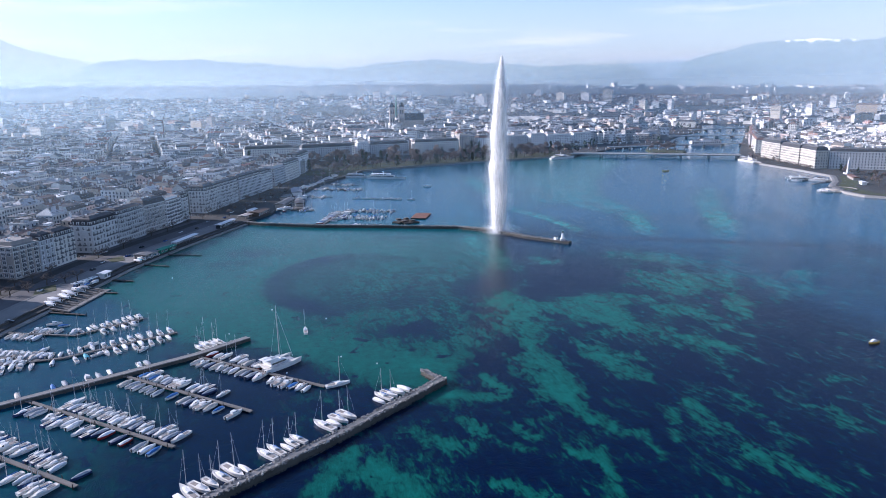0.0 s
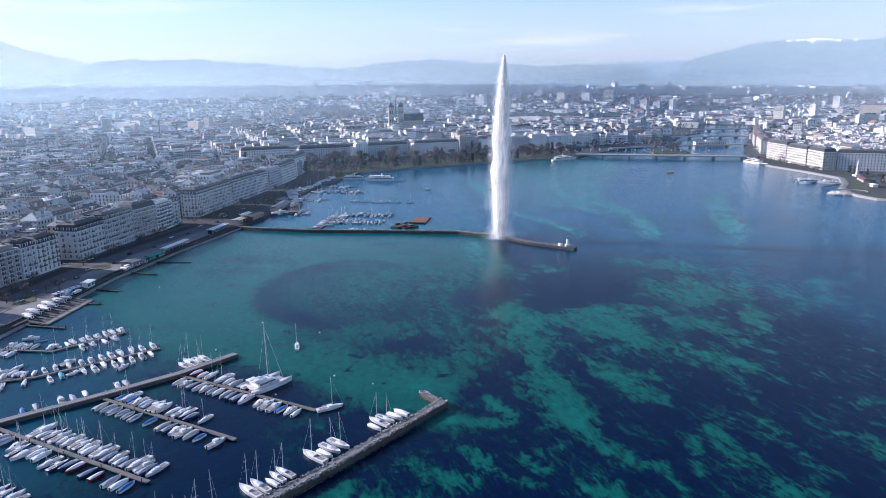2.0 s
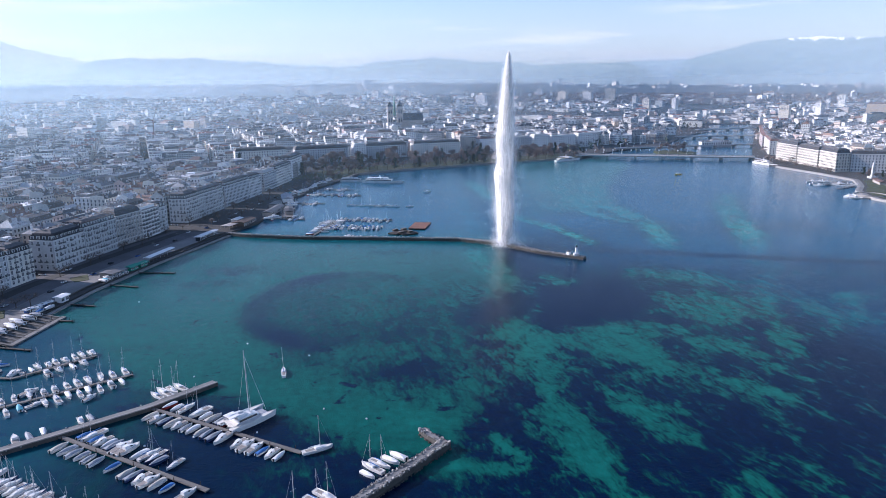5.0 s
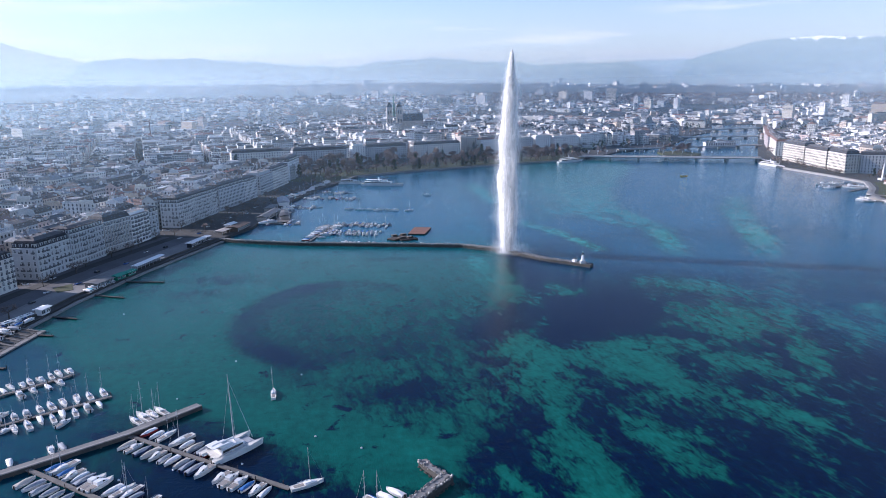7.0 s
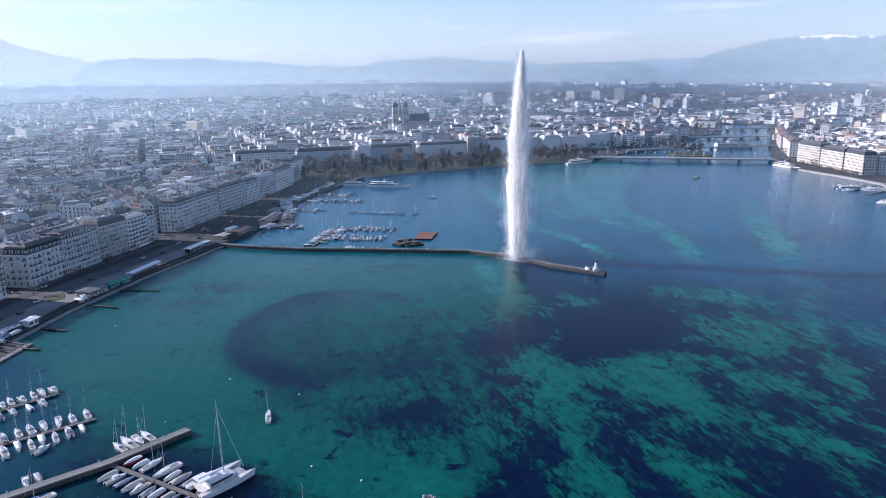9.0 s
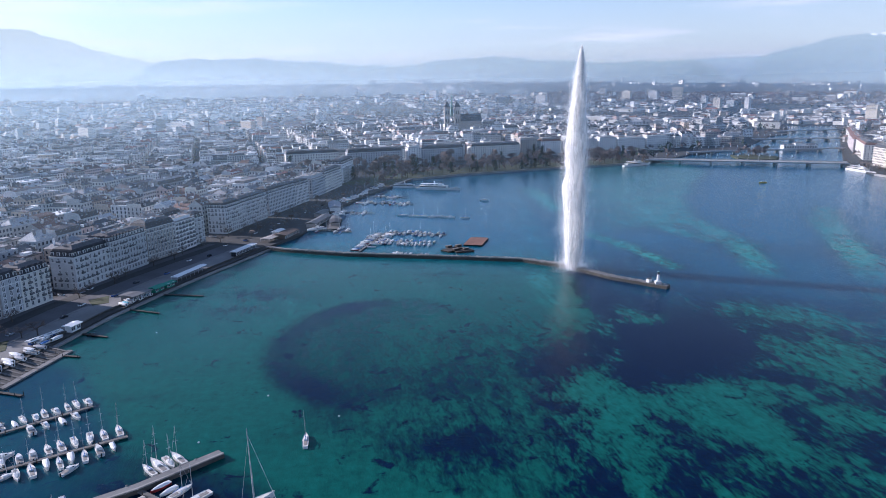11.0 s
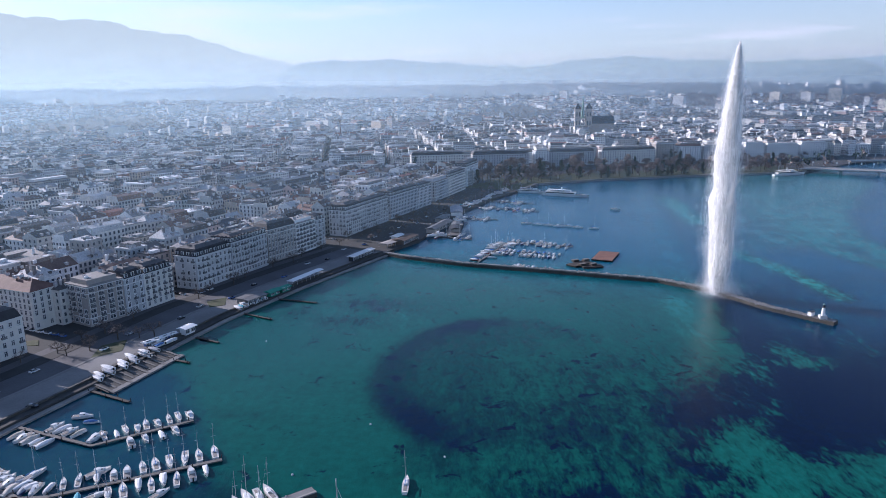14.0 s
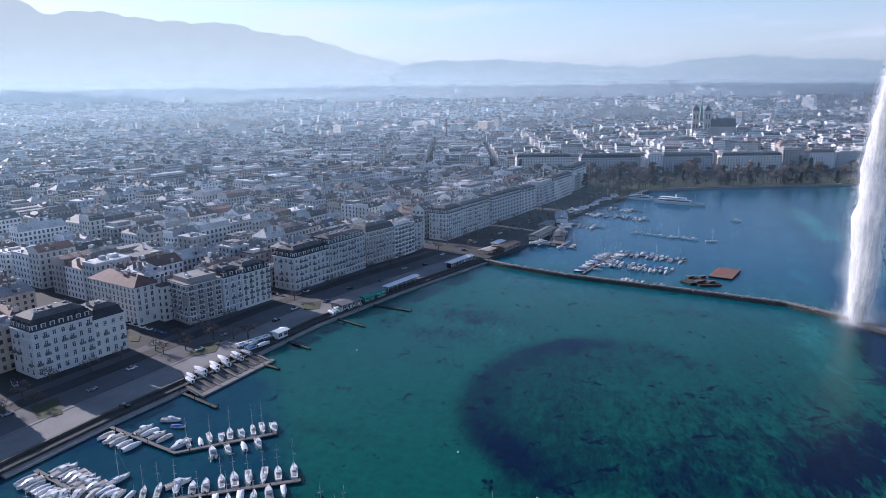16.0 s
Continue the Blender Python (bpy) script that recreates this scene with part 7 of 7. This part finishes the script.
for az, dist, w, d, b, t, wall, lab in [(-13.5, 3600, 42, 18, 90, 146, M_STONE, "pale high-rise far out in the plain"), (-11.2, 3700, 70, 16, 90, 133, M_STONE, "long pale high-rise slab"), (-8.2, 3500, 30, 16, 85, 130, M_STONE2, "plain grey concrete high-rise block"),
                                        (17.0, 3000, 62, 18, 62, 120, M_HOTEL, "broad white high-rise slab"), (15.2, 3050, 62, 18, 60, 104, M_STONE2, "plain grey concrete high-rise block"), (13.2, 3050, 60, 18, 60, 106, M_HOTEL, "long white hospital block far out"), (18.9, 2700, 26, 16, 45, 86, M_STONE2, "slim grey tower block"),
                                        (19.8, 2650, 42, 16, 42, 76, M_HOTEL, "white tower block above roofs"), (21.9, 2700, 26, 16, 40, 78, M_STONE, "white tower block among roofs"), (3.6, 2900, 95, 30, 40, 92, M_SMOKE, "dark glass office slab"), (6.6, 2900, 70, 20, 52, 96, M_STONE, "white stepped hospital block"),
                                        (29.8, 2100, 40, 20, 42, 62, M_HOTEL, "large pale block on the far bank"), (32.0, 2250, 30, 16, 45, 64, M_STONE, "pale long block on the far bank"), (33.4, 2500, 30, 14, 60, 84, M_CREAM, "white tower on the far bank"),
                                        (-2, 3300, 60, 18, 78, 118, M_STONE, "pale block beyond the old town"), (0.5, 3400, 70, 18, 80, 116, M_STONE, "white slab beyond the old town"), (-5, 3600, 34, 16, 88, 138, M_STONE2, "grey tower beyond the old town"),
                                        (9.6, 3200, 50, 18, 70, 112, M_STONE2, "grey block on the wooded rise"), (11.4, 3300, 40, 18, 72, 116, M_STONE2, "grey tower on the wooded rise")]:
    tower_block(az, dist, w * 0.66, d * 0.9, b, b + (t - b) * 0.72, wall, lab)

crane = thing("crane", "red tower crane standing over the far roofs", "crane", pose(-520, 1560, float(terrain(-520, 1560))))
g = Geo()
g.box(-1, -1, 0, 1, 1, 52)
part("tower", g, M_REDROOF, crane)
g = Geo()
g.box(-12, -0.6, 50, 0, 0.6, 51.6)
part("counter_jib", g, M_REDROOF, crane)
g = Geo()
g.tube((0, 0, 50), (18, 0, 96), 0.9, 0.4, 4)
part("jib", g, M_REDROOF, crane)
crane.rotation_euler = (0, 0, 0.2)


# ---- far woods ----
def woods(name, count, pick, size, label, mat, seed):
    rng = np.random.RandomState(seed)
    g = Geo()
    vs, fs = [], []
    n = 0
    for _ in range(count):
        x, y = pick(rng)
        if in_water(x, y, 4, 4, 0, 3):
            continue
        z = float(terrain(x, y))
        h = size * rng.uniform(0.7, 1.25)
        k = 16
        d = rng.normal(0, 1, (k, 3))
        d /= np.linalg.norm(d, axis=1)[:, None]
        c = np.array([x, y, z + h * 0.55]) + d * np.array([h * 0.34, h * 0.34, h * 0.42]) * rng.uniform(0.5, 1.0, (k, 1))
        s = h * 0.22
        o1, o2 = rng.normal(0, s, (k, 3)), rng.normal(0, s, (k, 3))
        v = np.stack([c, c + o1, c + o2], 1).reshape(-1, 3)
        vs.append(v)
        fs += [(n + 3 * i, n + 3 * i + 1, n + 3 * i + 2) for i in range(k)]
        n += 3 * k
    g.v, g.f, g.m = np.concatenate(vs).tolist(), fs, [0] * len(fs)
    ob = new(name, g.mesh(name, mat))
    return tagged(ob, label, "trees", kind="stuff")


def sector(a0, a1, d0, d1):
    def pick(rng):
        a, d = radians(rng.uniform(a0, a1)), rng.uniform(d0, d1)
        return d * math.sin(a), 80 + d * math.cos(a)
    return pick


woods("wooded_rise", 6500, sector(6, 36, 2900, 3900), 15, "dark bare woods along the far rise", M_TWIG, 1)
woods("far_trees", 7000, sector(-58, 12, 2300, 4700), 12, "bare trees between the far houses", M_TWIG, 2)
woods("street_trees", 1700, sector(-56, 36, 1050, 2300), 11, "bare trees in the city's streets and gardens", M_TWIG, 3)
woods("garden_evergreens", 700, sector(-56, 34, 1100, 3000), 13, "dark evergreens between the houses", M_NEEDLE, 4)


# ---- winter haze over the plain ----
# An upright translucent sheet added to stand in for haze, densest low down.
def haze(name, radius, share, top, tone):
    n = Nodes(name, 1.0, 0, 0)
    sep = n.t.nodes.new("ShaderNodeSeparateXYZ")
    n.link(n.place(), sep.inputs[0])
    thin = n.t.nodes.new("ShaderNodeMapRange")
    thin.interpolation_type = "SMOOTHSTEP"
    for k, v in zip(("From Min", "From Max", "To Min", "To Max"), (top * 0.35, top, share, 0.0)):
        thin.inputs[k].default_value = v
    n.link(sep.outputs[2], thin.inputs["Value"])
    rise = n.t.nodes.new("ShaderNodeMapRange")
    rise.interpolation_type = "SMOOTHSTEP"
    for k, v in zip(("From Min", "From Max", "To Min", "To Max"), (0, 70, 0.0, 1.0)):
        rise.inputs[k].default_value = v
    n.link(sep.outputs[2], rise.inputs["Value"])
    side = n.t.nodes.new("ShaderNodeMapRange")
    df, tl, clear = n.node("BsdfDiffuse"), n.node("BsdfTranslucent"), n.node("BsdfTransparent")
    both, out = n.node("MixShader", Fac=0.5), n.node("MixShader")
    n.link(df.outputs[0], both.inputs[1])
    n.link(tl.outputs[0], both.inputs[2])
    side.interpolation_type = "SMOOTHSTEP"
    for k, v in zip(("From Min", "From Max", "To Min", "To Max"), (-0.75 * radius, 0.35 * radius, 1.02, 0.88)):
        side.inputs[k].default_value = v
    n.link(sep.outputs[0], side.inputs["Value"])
    # The haze tint is painted in, slightly paler towards +x.
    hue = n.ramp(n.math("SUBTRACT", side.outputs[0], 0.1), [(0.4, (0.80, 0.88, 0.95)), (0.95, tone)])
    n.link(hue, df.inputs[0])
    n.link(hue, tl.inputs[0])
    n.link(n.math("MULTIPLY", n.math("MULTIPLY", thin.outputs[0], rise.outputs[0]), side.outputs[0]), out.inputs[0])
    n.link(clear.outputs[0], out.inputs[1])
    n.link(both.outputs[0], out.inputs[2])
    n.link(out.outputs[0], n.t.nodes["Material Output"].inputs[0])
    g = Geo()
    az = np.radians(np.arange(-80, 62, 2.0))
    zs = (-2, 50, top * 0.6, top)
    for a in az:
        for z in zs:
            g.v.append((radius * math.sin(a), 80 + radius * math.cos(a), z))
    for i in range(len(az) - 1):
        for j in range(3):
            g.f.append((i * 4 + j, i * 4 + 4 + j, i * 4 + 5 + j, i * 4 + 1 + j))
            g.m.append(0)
    tagged(new(name, g.mesh(name, n.mat, True)), "curved translucent sheet tinted as thin blue winter haze", "haze", kind="structure")


# Farther sheets are painted paler, nearer ones bluer.
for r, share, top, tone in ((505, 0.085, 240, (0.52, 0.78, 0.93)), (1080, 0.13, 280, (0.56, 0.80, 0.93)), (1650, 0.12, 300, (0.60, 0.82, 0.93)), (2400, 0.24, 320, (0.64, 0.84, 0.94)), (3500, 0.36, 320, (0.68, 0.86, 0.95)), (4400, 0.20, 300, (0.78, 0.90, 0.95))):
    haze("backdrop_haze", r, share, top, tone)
